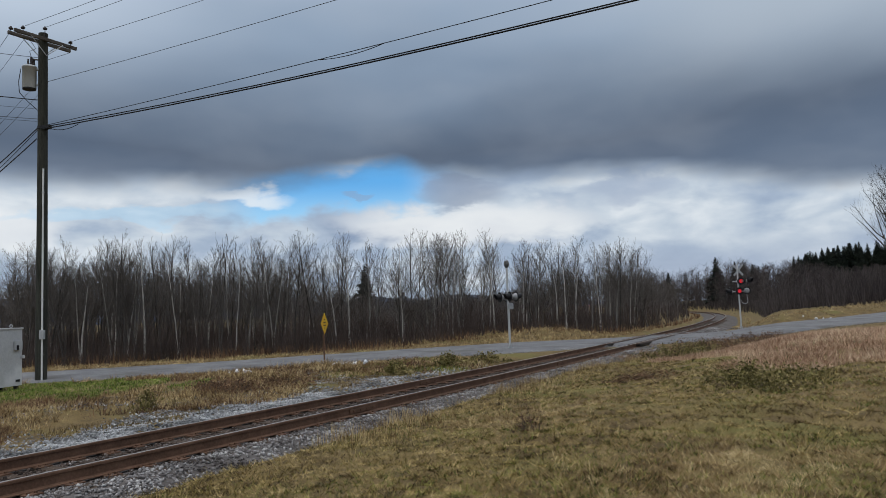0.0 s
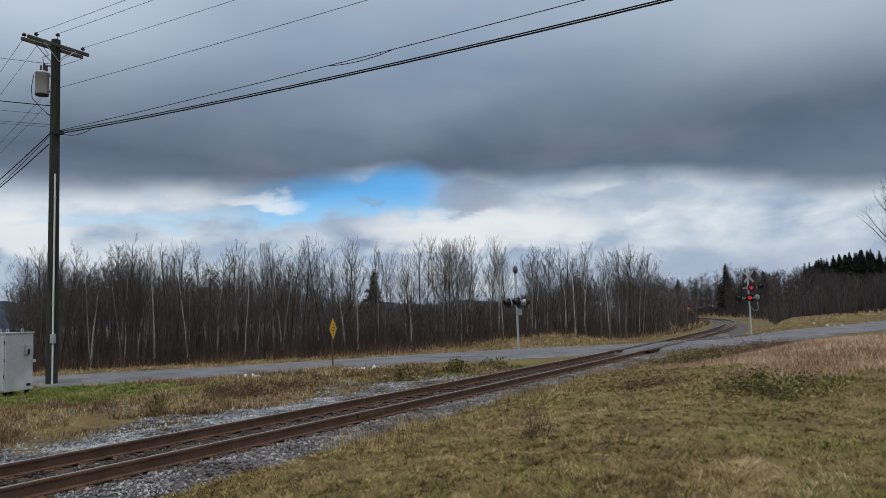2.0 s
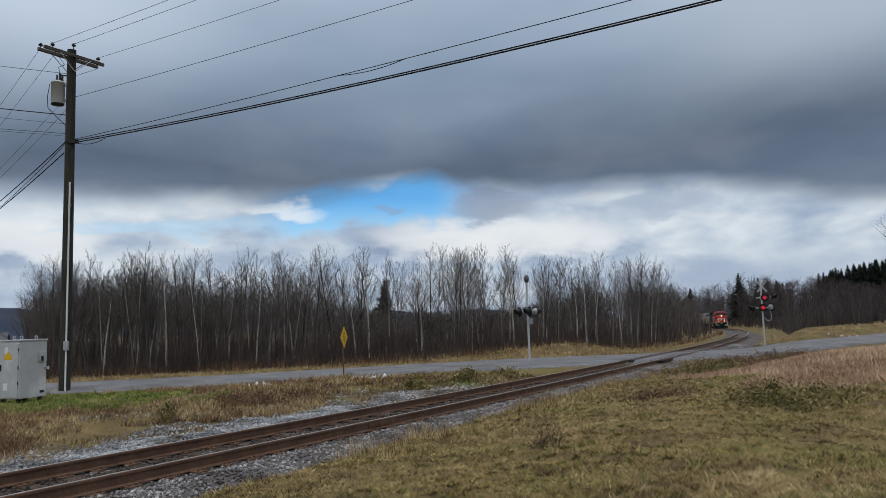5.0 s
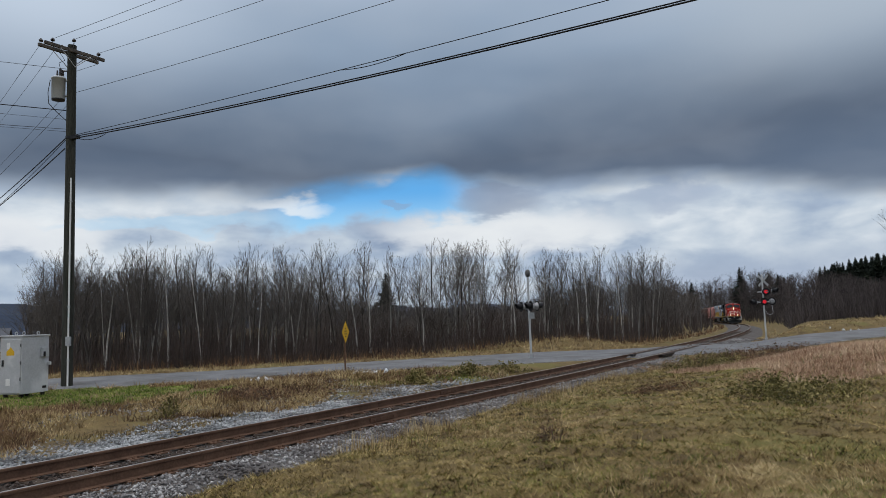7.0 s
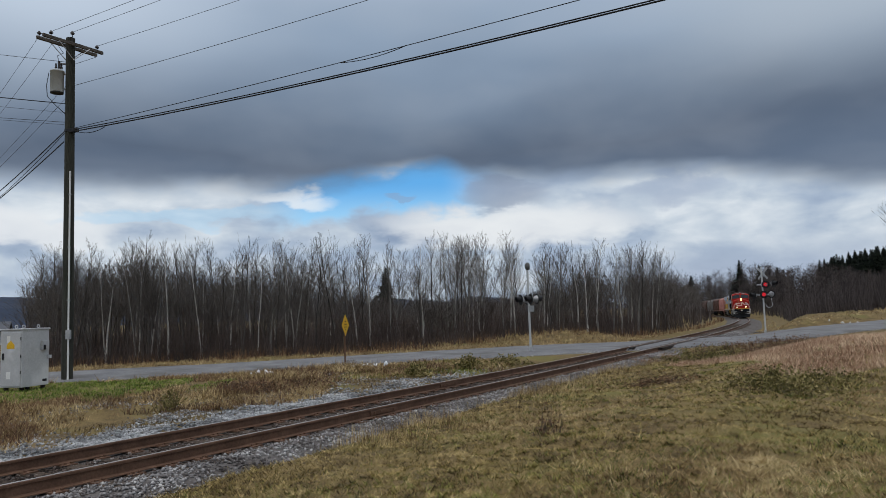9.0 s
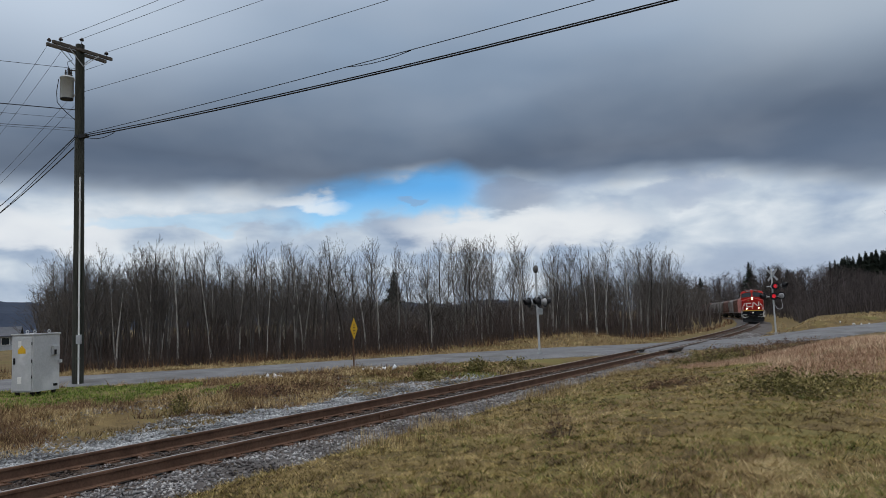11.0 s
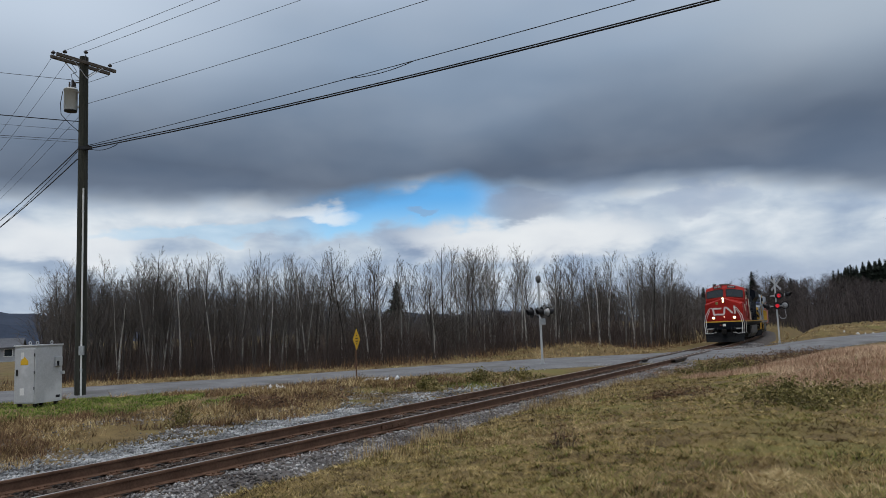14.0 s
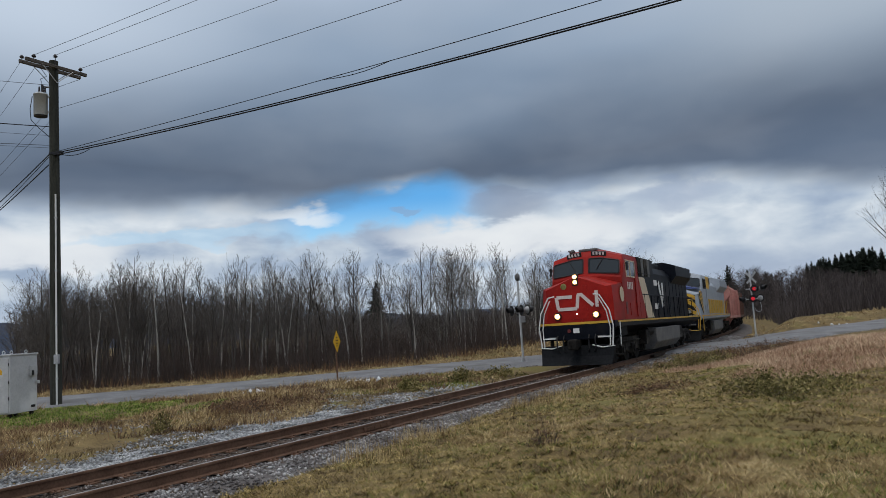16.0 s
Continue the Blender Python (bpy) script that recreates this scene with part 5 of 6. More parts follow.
        def cut(poly, f):
            """The part of an outline where f is not negative."""
            out_ = []
            for p, q in zip(poly, poly[1:] + poly[:1]):
                fp, fq = f(p), f(q)
                if fp >= 0:
                    out_.append(p)
                if fp * fq < 0:
                    w_ = fp / (fp - fq)
                    out_.append((p[0] + (q[0] - p[0]) * w_, p[1] + (q[1] - p[1]) * w_))
            return out_
        for k in range(14):
            c0 = 0.95 + 0.25 * k
            poly = cut(cut([(-1.2, 1.78), (1.2, 1.78), (1.2, 3.02), (0.15, 3.38), (-0.15, 3.38), (-1.2, 3.02)], lambda p: p[1] - 0.6 * p[0] - c0), lambda p: c0 + 0.25 - p[1] + 0.6 * p[0])
            if len(poly) < 3:
                continue
            bm = B()
            fr = [bm.verts.new((x, face_y(z) + 0.014, z)) for x, z in poly]
            bk = [bm.verts.new((x, face_y(z) - 0.01, z)) for x, z in poly]
            bm.faces.new(fr)
            for i in range(len(fr)):
                bm.faces.new((fr[i], fr[(i + 1) % len(fr)], bk[(i + 1) % len(fr)], bk[i]))
            bmesh.ops.recalc_face_normals(bm, faces=bm.faces)
            part("nose_stripe", bm, GOLD if k % 2 == 0 else BLACK, o)
        bm = B()
        loft(bm, [[(-1.3, -1.9, 3.50), (1.3, -1.9, 3.50), (0.3, -1.9, 3.72), (-0.3, -1.9, 3.72)], [(-1.38, -2.3, 3.50), (1.38, -2.3, 3.50), (0.3, -2.3, 3.82), (-0.3, -2.3, 3.82)]])
        part("nose_cap", bm, BLUE, o, "faded blue panel under the windscreen")
        for e in (-1, 1):
            bm = B()
            box(bm, (e * 1.49, -5.6, 3.95), (0.06, 1.5, 0.85), None, 0.01)
            part("side_grille", bm, GOLD, o, "yellow grille panel")
    # hand rails at the front corners: white on the lead engine
    rm = WHITE if lead else GOLD
    for e in (-1, 1):
        rail_line(o, [(e * 1.40, -0.42, 0.82), (e * 1.47, -0.42, 1.55), (e * 1.36, -0.42, 2.15), (e * 1.02, -0.42, 2.74), (e * 0.78, -0.44, 2.78)], 0.025, rm, "handrail", "white corner handrail" if lead else "")
        rail_line(o, [(e * 1.30, -0.42, 0.82), (e * 1.34, -0.46, 1.5), (e * 1.24, -0.46, 2.1), (e * 0.98, -0.46, 2.62)], 0.021, rm)
        rail_line(o, [(e * 1.46, -0.5, 0.80), (e * 1.0, -0.42, 0.76), (e * 0.62, -0.42, 0.86)], 0.022, rm, "cut_lever")
        rail_line(o, [(e * 1.54, -1.1, 0.75), (e * 1.56, -1.1, 1.7)], 0.022, rm)
    # long hood
    if lead:
        bm = B()
        prism(bm, [(-5.1, 1.74), (-5.1, 4.43), (-8.3, 4.43), (-8.3, 3.55), (-8.1, 1.74)], 0, -1.49, 1.49)
        part("hood_front", bm, LOCO_BLACK, o)
        for e in (-1, 1):
            bm = B()
            prism(bm, [(-5.12, 3.55), (-6.25, 3.55), (-7.75, 1.76), (-6.35, 1.76)], 0, e * 1.491, e * 1.508)
            part("slant_stripe", bm, CREAM, o, "slanting cream stripe")
            bm = B()
            prism(bm, [(-5.1, 1.76), (-6.35, 1.76), (-5.12, 3.52)], 0, e * 1.491, e * 1.505)
            part("cab_side_panel", bm, LOCO_RED, o, "red side panel")
            for k in range(4):
                bm = B()
                box(bm, (e * 1.515, -3.05 - 0.26 * k, 3.12), (0.008, 0.15, 0.30))
                part("number_bar", bm, LOGO, cab, "pale bar on the cab side")
            bm = B()
            rod(bm, (e * 1.50, -2.05, 2.75), (e * 1.485, -2.05, 2.75), 0.30, n=20)
            part("side_emblem", bm, CREAM, o, "faded round emblem")
            for ya, za, yb, zb_ in ((-8.7, 3.45, -10.2, 3.45), (-8.6, 3.4, -8.6, 2.35), (-8.7, 2.3, -10.2, 2.3), (-10.6, 3.5, -11.3, 2.3), (-11.5, 2.3, -11.5, 3.5)):
                bm = B()
                dy, dz = yb - ya, zb_ - za
                ln_ = math.hypot(dy, dz)
                ny, nz = -dz / ln_ * 0.14, dy / ln_ * 0.14
                prism(bm, [(ya + ny, za + nz), (yb + ny, zb_ + nz), (yb - ny, zb_ - nz), (ya - ny, za - nz)], 0, e * 1.238, e * 1.256)
                part("side_bar", bm, WHITE, o, "broad pale painted bar")
    bm = B()
    y0 = -5.0 if not lead else -5.6
    rear = -19.0 if lead else -20.2
    prism(bm, [(-1.22, 1.74), (-1.22, 3.9), (-0.95, 4.25), (0.95, 4.25), (1.22, 3.9), (1.22, 1.74)], 1, rear, y0)
    hd = part("hood", bm, LOCO_BLACK if lead else SILVER, o, "long black engine hood" if lead else "long grey engine hood")
    for e in (-1, 1):
        for k in range(11):
            bm = B()
            box(bm, (e * 1.225, -7.9 - 1.0 * k, 2.75 if lead else 2.35), (0.022, 0.86, 1.7 if lead else 1.05), None, 0.006)
            part("hood_door", bm, hood, hd)
    bm = B()
    box(bm, (0, -6.6, 4.15), (2.86, 2.6, 0.62), None, 0.08)
    part("inverter_box", bm, LOCO_BLACK if lead else SILVER, o)
    for e in (-1, 1):
        for k in range(4):
            bm = B()
            box(bm, (e * 1.44, -5.55 - 0.62 * k, 4.12), (0.02, 0.5, 0.42), None, 0.004)
            part("grille", bm, BLACK, o)
    if lead:
        for e in (-1, 1):
            for k in range(4):
                bm = B()
                box(bm, (e * 1.515, -5.35 - 0.62 * k, 4.0), (0.03, 0.46, 0.78), None, 0.01)
                part("louvre", bm, TANK_GREY if k % 2 else UNDER, o, "dark louvred panel")
            rail_line(o, [(e * 1.53, -5.0, 3.72), (e * 1.53, -7.8, 3.72)], 0.018, LOCO_BLACK)
            bm = B()
            box(bm, (e * 1.5, -2.7, 2.2), (0.02, 0.30, 0.5), None, 0.006)
            part("vent", bm, MAROON, o, "small dark red vent")
            bm = B()
            box(bm, (e * 1.1, -0.45, 1.15), (0.5, 0.05, 0.05))
            part("footboard", bm, WHITE, o, "pale step edge")
        bm = B()
        rod(bm, (0.28, -0.50, 1.42), (0.28, -0.47, 1.42), 0.07, n=14)
        part("receptacle", bm, MAROON, o, "dark red cable receptacle")
    bm = B()
    box(bm, (0, -11.5, 4.40), (1.7, 3.0, 0.3), None, 0.05)
    part("exhaust_hood", bm, LOCO_BLACK, o)
    # flared radiator at the rear
    bm = B()
    sec = []
    for y in (-14.0, -14.25, rear + 0.3):
        w = 1.30 if y == -14.5 else 1.56
        sec.append([(-1.2, y, 3.5), (1.2, y, 3.5), (w, y, 3.95), (w, y, 4.50), (0.9, y, 4.72), (-0.9, y, 4.72), (-w, y, 4.50), (-w, y, 3.95)])
    loft(bm, sec)
    part("radiator", bm, LOCO_BLACK if lead else SILVER, o, "flared radiator housing")
    # side rails on posts
    for e in (-1, 1):
        for y in np.arange(-6.0, -20.0, -1.4):
            bm = B()
            rod(bm, (e * 1.50, float(y), 1.72), (e * 1.50, float(y), 2.80), 0.022, n=6)
            part("handrail_post", bm, LOCO_BLACK if lead else GOLD, o)
        rail_line(o, [(e * 1.50, -5.6, 2.80), (e * 1.50, -20.1, 2.80)], 0.022, LOCO_BLACK if lead else GOLD)
    # fuel tank
    bm = B()
    prism(bm, [(-1.48, 1.28), (1.48, 1.28), (1.48, 0.62), (1.2, 0.28), (-1.2, 0.28), (-1.48, 0.62)], 1, -14.1, -8.0, 0.03)
    part("fuel_tank", bm, TANK_GREY, o, "dusty grey fuel tank")
    for e in (-1, 1):
        bm = B()
        rod(bm, (e * 1.25, -7.7, 1.15), (e * 1.25, -6.6, 1.15), 0.2, n=12)
        part("air_tank", bm, UNDER, o)
    sets = bogie(o, -4.6, (-1.85, 0.0, 1.85), 0.53) + bogie(o, -16.7, (-1.85, 0.0, 1.85), 0.53)
    return o, sets


def wagon(material, label):
    """A covered hopper with ribbed, slightly bellied sides and sloping ends."""
    o = thing("hopper_wagon", Matrix.Identity(4), label, "railway wagon", "train")
    L = 16.4
    bm = B()
    secs = []
    for y, zb in ((-0.8, 2.9), (-2.4, 1.35), (-14.0, 1.35), (-15.6, 2.9)):
        secs.append([(-1.18, y, zb), (1.18, y, zb), (1.54, y, min(zb + 0.5, 3.3)), (1.58, y, 3.4), (1.46, y, 4.1), (0.95, y, 4.50), (-0.95, y, 4.50), (-1.46, y, 4.1), (-1.58, y, 3.4), (-1.54, y, min(zb + 0.5, 3.3))])
    loft(bm, secs)
    part("hopper_body", bm, material, o)
    for e in (-1, 1):
        for k in range(9):
            y = -1.0 - 1.8 * k
            bm = B()
            prism(bm, [(e * 1.52, 1.5), (e * 1.62, 1.5), (e * 1.66, 3.4), (e * 1.54, 4.1), (e * 1.47, 4.05), (e * 1.56, 3.4)], 1, y - 0.05, y + 0.05)
            part("rib", bm, material, o)
        bm = B()
        box(bm, (e * 1.5, -8.2, 1.40), (0.16, 15.8, 0.26), None, 0.02)
        part("side_sill", bm, material, o)
        bm = B()
        for q in (-0.9, -15.5):
            for z in np.arange(1.3, 4.3, 0.36):
                box(bm, (e * 1.3, q, float(z)), (0.5, 0.03, 0.03))
            rod(bm, (e * 1.53, q, 1.2), (e * 1.53, q, 4.3), 0.025, n=6)
            rod(bm, (e * 1.07, q, 1.2), (e * 1.07, q, 4.3), 0.025, n=6)
        part("ladder", bm, material, o)
    bm = B()
    box(bm, (0, -8.2, 4.58), (0.75, 14.6, 0.10), None, 0.02)
    part("roof_hatch", bm, HOPPER_GREY, o, "long roof hatch")
    for k in range(3):
        bm = B()
        y = -4.4 - 3.8 * k
        loft(bm, [[(-1.1, y + 1.5, 1.36), (1.1, y + 1.5, 1.36), (1.1, y - 1.5, 1.36), (-1.1, y - 1.5, 1.36)], [(-0.5, y + 0.35, 0.42), (0.5, y + 0.35, 0.42), (0.5, y - 0.35, 0.42), (-0.5, y - 0.35, 0.42)]])
        part("discharge_chute", bm, material, o)
    bm = B()
    box(bm, (0, -0.6, 0.95), (2.6, 1.0, 0.25), None, 0.02)
    box(bm, (0, -15.8, 0.95), (2.6, 1.0, 0.25), None, 0.02)
    rod(bm, (0, 0.15, 0.88), (0, -16.6, 0.88), 0.12, n=8)
    part("draught_sill", bm, UNDER, o)
    bogie(o, -2.1, (-0.89, 0.89), 0.46)
    bogie(o, -14.3, (-0.89, 0.89), 0.46)
    return o


SPEED = 16.848
NOSE_AT_16 = 0.0
lead_engine, lead_sets = engine("lead")
second_engine, second_sets = engine("second")
proto_pink = wagon(HOPPER_PINK, "faded red covered hopper wagon behind the engines")
proto_grey = wagon(HOPPER_GREY, "dusty grey covered hopper wagon in the train")
proto_brown = wagon(HOPPER_BROWN, "brown covered hopper wagon in the train")
TRAIN = [(lead_engine, 0.0, 4.6, 16.7), (second_engine, 21.45, 4.6, 16.7)]
spot = 43.0
first = {}
for k in range(12):
    proto = (proto_pink, proto_brown, proto_grey, proto_brown, proto_grey, proto_grey)[k % 6]
    car = copy_thing(proto, Matrix.Identity(4)) if proto in first else proto
    first[proto] = True
    TRAIN.append((car, spot, 2.1, 14.3))
    spot += 16.9


def train_pose(s, b0, b1):
    """Nose at s up the line; both bogies sit on the track."""
    p, q = Vector(on_track(s + b0, 0, 0)), Vector(on_track(s + b1, 0, 0))
    d = (p - q).normalized()
    o = p + d * b0
    x = d.cross(Vector((0, 0, 1))).normalized()
    z = x.cross(d)
    return Matrix.Translation(o) @ Matrix((x, d, z)).transposed().to_4x4()


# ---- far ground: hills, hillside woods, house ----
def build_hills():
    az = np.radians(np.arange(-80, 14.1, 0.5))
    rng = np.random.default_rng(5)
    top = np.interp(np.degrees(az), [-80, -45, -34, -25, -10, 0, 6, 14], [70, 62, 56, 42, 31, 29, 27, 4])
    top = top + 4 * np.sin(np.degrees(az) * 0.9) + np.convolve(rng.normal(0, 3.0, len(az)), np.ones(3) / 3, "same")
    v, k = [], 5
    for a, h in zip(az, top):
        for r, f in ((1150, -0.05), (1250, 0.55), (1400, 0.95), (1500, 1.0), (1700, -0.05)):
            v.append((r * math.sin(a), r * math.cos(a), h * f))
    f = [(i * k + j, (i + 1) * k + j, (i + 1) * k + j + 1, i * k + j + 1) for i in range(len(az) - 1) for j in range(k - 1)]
    # aerial haze is painted into this material
    tagged(raw("backdrop", v, f, HAZE_HILL), "distant wooded hills, coloured blue for the haze", "hills", kind="structure")


build_hills()


def far_tree_top(az):
    return np.interp(az, [12, 15.5, 17.2, 18.3, 20.1, 22, 23.7, 25, 26, 27.4, 29, 40], [2.6, 2.9, 2.7, 2.9, 3.4, 3.3, 2.6, 2.9, 2.9, 2.5, 2.2, 2.1])


def build_hillside():
    rng = np.random.default_rng(23)
    pts = []
    while len(pts) < 1150:
        a = rng.uniform(13, 38) if len(pts) < 760 else rng.uniform(13, 24)
        r = (70 if a > 19 else 88) + (225 if a > 23 else 300) * rng.random() ** (0.8 if len(pts) < 760 else 0.45)
        x, y = r * math.sin(math.radians(a)), r * math.cos(math.radians(a))
        pts.append((x, y, a, r))
    P = np.array(pts)
    s, u = track_uv(P[:, 0], P[:, 1])
    z = ground_z(P[:, 0], P[:, 1])
    _, w = road_uv(P[:, 0], P[:, 1])
    segs = []
    for (x, y, a, r), uu, zz, ww, ss in zip(P, u, z, w, s):
        if abs(uu) < 7 or abs(ww) < 8.5 or (uu < 0 and ss < 130):
            continue
        top = r * math.tan(math.radians(float(far_tree_top(a)))) + EYE_Z - zz
        h = max(2.2, min(top, 17.0)) * rng.uniform(0.62, 1.04)
        fat = r / 1500
        lean = rng.normal(0, 0.04, 2)
        segs.append([x, y, zz - 0.1, x + lean[0] * h, y + lean[1] * h, zz + h * 0.9, 0.04 + fat * 0.22, 0.02])
        for k in range(48):
            t = rng.uniform(0.12, 0.92)
            phi = rng.uniform(0, 6.283)
            ln = h * rng.uniform(0.08, 0.22) * (1.15 - t * 0.7)
            p = np.array([x + lean[0] * h * t, y + lean[1] * h * t, zz + h * t * 0.9])
            e = p + ln * np.array([math.cos(phi), math.sin(phi), rng.uniform(0.2, 1.3)])
            segs.append([*p, *e, 0.012 + fat * 0.10, 0.008 + fat * 0.03])
            e2 = p + (e - p) * 0.5
            segs.append([*e2, *(e2 + ln * 0.6 * np.array([math.cos(phi + 1), math.sin(phi + 1), 1.0])), 0.01 + fat * 0.07, 0.006 + fat * 0.02])
    # brush that closes the gaps between them
    n = 16000
    aa, r = np.radians(rng.uniform(14, 38, n)), 66 + 285 * rng.random(n) ** 1.1
    x, y = r * np.sin(aa), r * np.cos(aa)
    s, u = track_uv(x, y)
    _, w = road_uv(x, y)
    k = (np.abs(u) > 5.5) & (np.abs(w) > 7) & ~((u < 0) & (s < 120))
    x, y, r = x[k], y[k], r[k]
    z = ground_z(x, y)
    n = len(x)
    for _ in range(3):
        hg = rng.uniform(0.5, 2.4, n)
        segs += np.stack([x, y, z - 0.1, x + rng.normal(0, 0.2, n) * hg, y + rng.normal(0, 0.2, n) * hg, z + hg, 0.012 + r * 0.00016, 0.008 + r * 0.00005], -1).tolist()
    tagged(tri_mesh("hillside_woodland", *twig_tubes(segs, 3), FAR_WOOD), "leafless grey-brown woods on the far slope", "woodland", kind="stuff")


build_hillside()


def spruce_mesh(rng, h):
    """Drooping whorls of needle sprays round a thin trunk."""
    v, f = [], []
    n = int(h * 3.4)
    for i in range(n):
        t = i / n
        z = h * (0.08 + 0.92 * t)
        rad = h * 0.27 * (1 - t) ** 0.85 * rng.uniform(0.7, 1.15) + 0.12
        for k in range(13):
            a = rng.uniform(0, 6.283)
            c, s_ = math.cos(a), math.sin(a)
            for q in range(3):
                rr0, rr1 = rad * q / 3.2, rad * (q + 1) / 3.0
                wd = rad * 0.30 * (1.2 - q * 0.3) + 0.05
                zz = z - rr0 * 0.35 + rng.uniform(-0.2, 0.2)
                b = len(v)
                v += [(rr0 * c - wd * s_, rr0 * s_ + wd * c, zz), (rr0 * c + wd * s_, rr0 * s_ - wd * c, zz), (rr1 * c, rr1 * s_, zz - (rr1 - rr0) * rng.uniform(0.1, 0.8))]
                f.append((b, b + 1, b + 2))
    return v, f


def build_spruces():
    rng = np.random.default_rng(31)
    protos = []
    for k in range(4):
        h = 8.0
        ob = thing("spruce", Matrix.Identity(4), "dark green spruce standing above bare woods", "tree", "spruces")
        tri_mesh("trunk", *twig_tubes([[0, 0, -0.3, 0, 0, h * 0.97, 0.13, 0.02]], 6), DARK_BARK, ob)
        v, f = spruce_mesh(rng, h)
        tri_mesh("crown", v, f, NEEDLE, ob)
        protos.append(ob)
    spots = [(20.6, 265, 3.15), (17.2, 285, 2.2), (21.9, 262, 2.75), (22.5, 270, 2.6), (23.1, 255, 2.5), (23.5, 262, 2.3)]
    for k in range(190):
        a = 25.8 + 10.7 * rng.random() ** 1.15
        spots.append((a, rng.uniform(245, 300), float(np.interp(a, [25.8, 27.4, 29, 36], [2.8, 3.25, 3.5, 3.7])) * rng.uniform(0.72, 1.02)))
    spots.append((-6.25, 63, 3.9))
    used = 0
    for k, (a, r, el) in enumerate(spots):
        x, y = r * math.sin(math.radians(a)), r * math.cos(math.radians(a))
        z = float(ground_z(np.array([x]), np.array([y]))[0])
        h = r * math.tan(math.radians(el)) + EYE_Z - z
        m = pose(x, y, z, 0, 0, rng.uniform(0, 360))
        if used < 4:
            ob = protos[used]
            ob.matrix_basis = m
            used += 1
        else:
            ob = copy_thing(protos[k % 4], m)
        ob.scale = (h / 8 * 1.25, h / 8 * 1.25, h / 8)


build_spruces()


def build_big_tree():
    rng = np.random.default_rng(77)
    r, a = 84.0, math.radians(31.4)
    x, y = r * math.sin(a), r * math.cos(a)
    z = float(ground_z(np.array([x]), np.array([y]))[0])
    h = r * math.tan(math.radians(8.5)) + EYE_Z - z
    tk, cr = bare_tree(rng, h, limbs=44, spread=0.54, low=0.34, r0=0.26, twigs=12)
    ob = thing("tree", pose(x, y, z - 0.1), "large spreading bare tree beside the road", "tree")
    tri_mesh("trunk", *twig_tubes(tk, 8), DARK_BARK, ob, True)
    tri_mesh("crown", *twig_tubes(cr, 3), TWIG, ob)


build_big_tree()


def build_house():
    a, r = math.radians(-34.6), 118.0
    x, y = r * math.sin(a), r * math.cos(a)
    z = float(ground_z(np.array([x]), np.array([y]))[0])
    o = thing("house", pose(x, y, z, 0, 0, 28), "small white sided house with a grey roof beyond the road", "house")
    bm = B()
    prism(bm, [(-3, 0), (3, 0), (3, 2.0), (0, 3.1), (-3, 2.0)], 0, -4.0, 4.0)
    part("wall", bm, SIDING, o)
    bm = B()
    for e in (-1, 1):
        prism(bm, [(0, 3.22), (e * 3.4, 1.98), (e * 3.4, 1.84), (0, 3.08)], 0, -4.3, 4.3)
    part("roof", bm, SHINGLE, o)
    for q in (-2.4, 0.2, 2.6):
        bm = B()
        box(bm, (q, -3.02, 1.25), (0.9, 0.06, 0.9), None, 0.01)
        wd = part("window", bm, GLASS, o)
        bm = B()
        for dx, dz, sx, sz in ((0, 0.48, 1.06, 0.07), (0, -0.48, 1.06, 0.07), (0.49, 0, 0.07, 0.9), (-0.49, 0, 0.07, 0.9)):
            box(bm, (q + dx, -3.05, 1.25 + dz), (sx, 0.06, sz))
        part("frame", bm, WHITE, wd)


build_house()


# ---- ties and stones ----
def build_ties():
    bm = B()
    box(bm, (0, 0, -0.09), (2.6, 0.225, 0.18), None, 0.012)
    me = bpy.data.meshes.new("tie")
    bm.to_mesh(me)
    bm.free()
    me.materials.append(TIE)
    bm = B()
    box(bm, (0, 0, 0.006), (0.36, 0.2, 0.02))
    for sx in (-0.11, 0.11):
        for sy in (-0.05, 0.05):
            box(bm, (sx, sy, 0.02), (0.03, 0.03, 0.04))
    mp = bpy.data.meshes.new("tie_plate")
    bm.to_mesh(mp)
    bm.free()
    mp.materials.append(RUST)
    rng = np.random.default_rng(3)
    s = -26.0
    while s < 70:
        if not 9.2 < s < 20.6:
            x, y, z = on_track(s, rng.normal(0, 0.03), -0.193)
            h = float(np.interp(s, S_ALL, H_ALL))
            tie = new("tie", me)
            tie.parent = railway
            tie.matrix_basis = Matrix.Translation((x, y, z)) @ Euler((0, 0, -h + rng.normal(0, 0.012))).to_matrix().to_4x4()
            if s < 30:
                for e in (-1, 1):
                    pl = new("tie_plate", mp)
                    pl.parent = tie
                    pl.location = (e * 0.755, 0, 0)
        s += 0.54


build_ties()


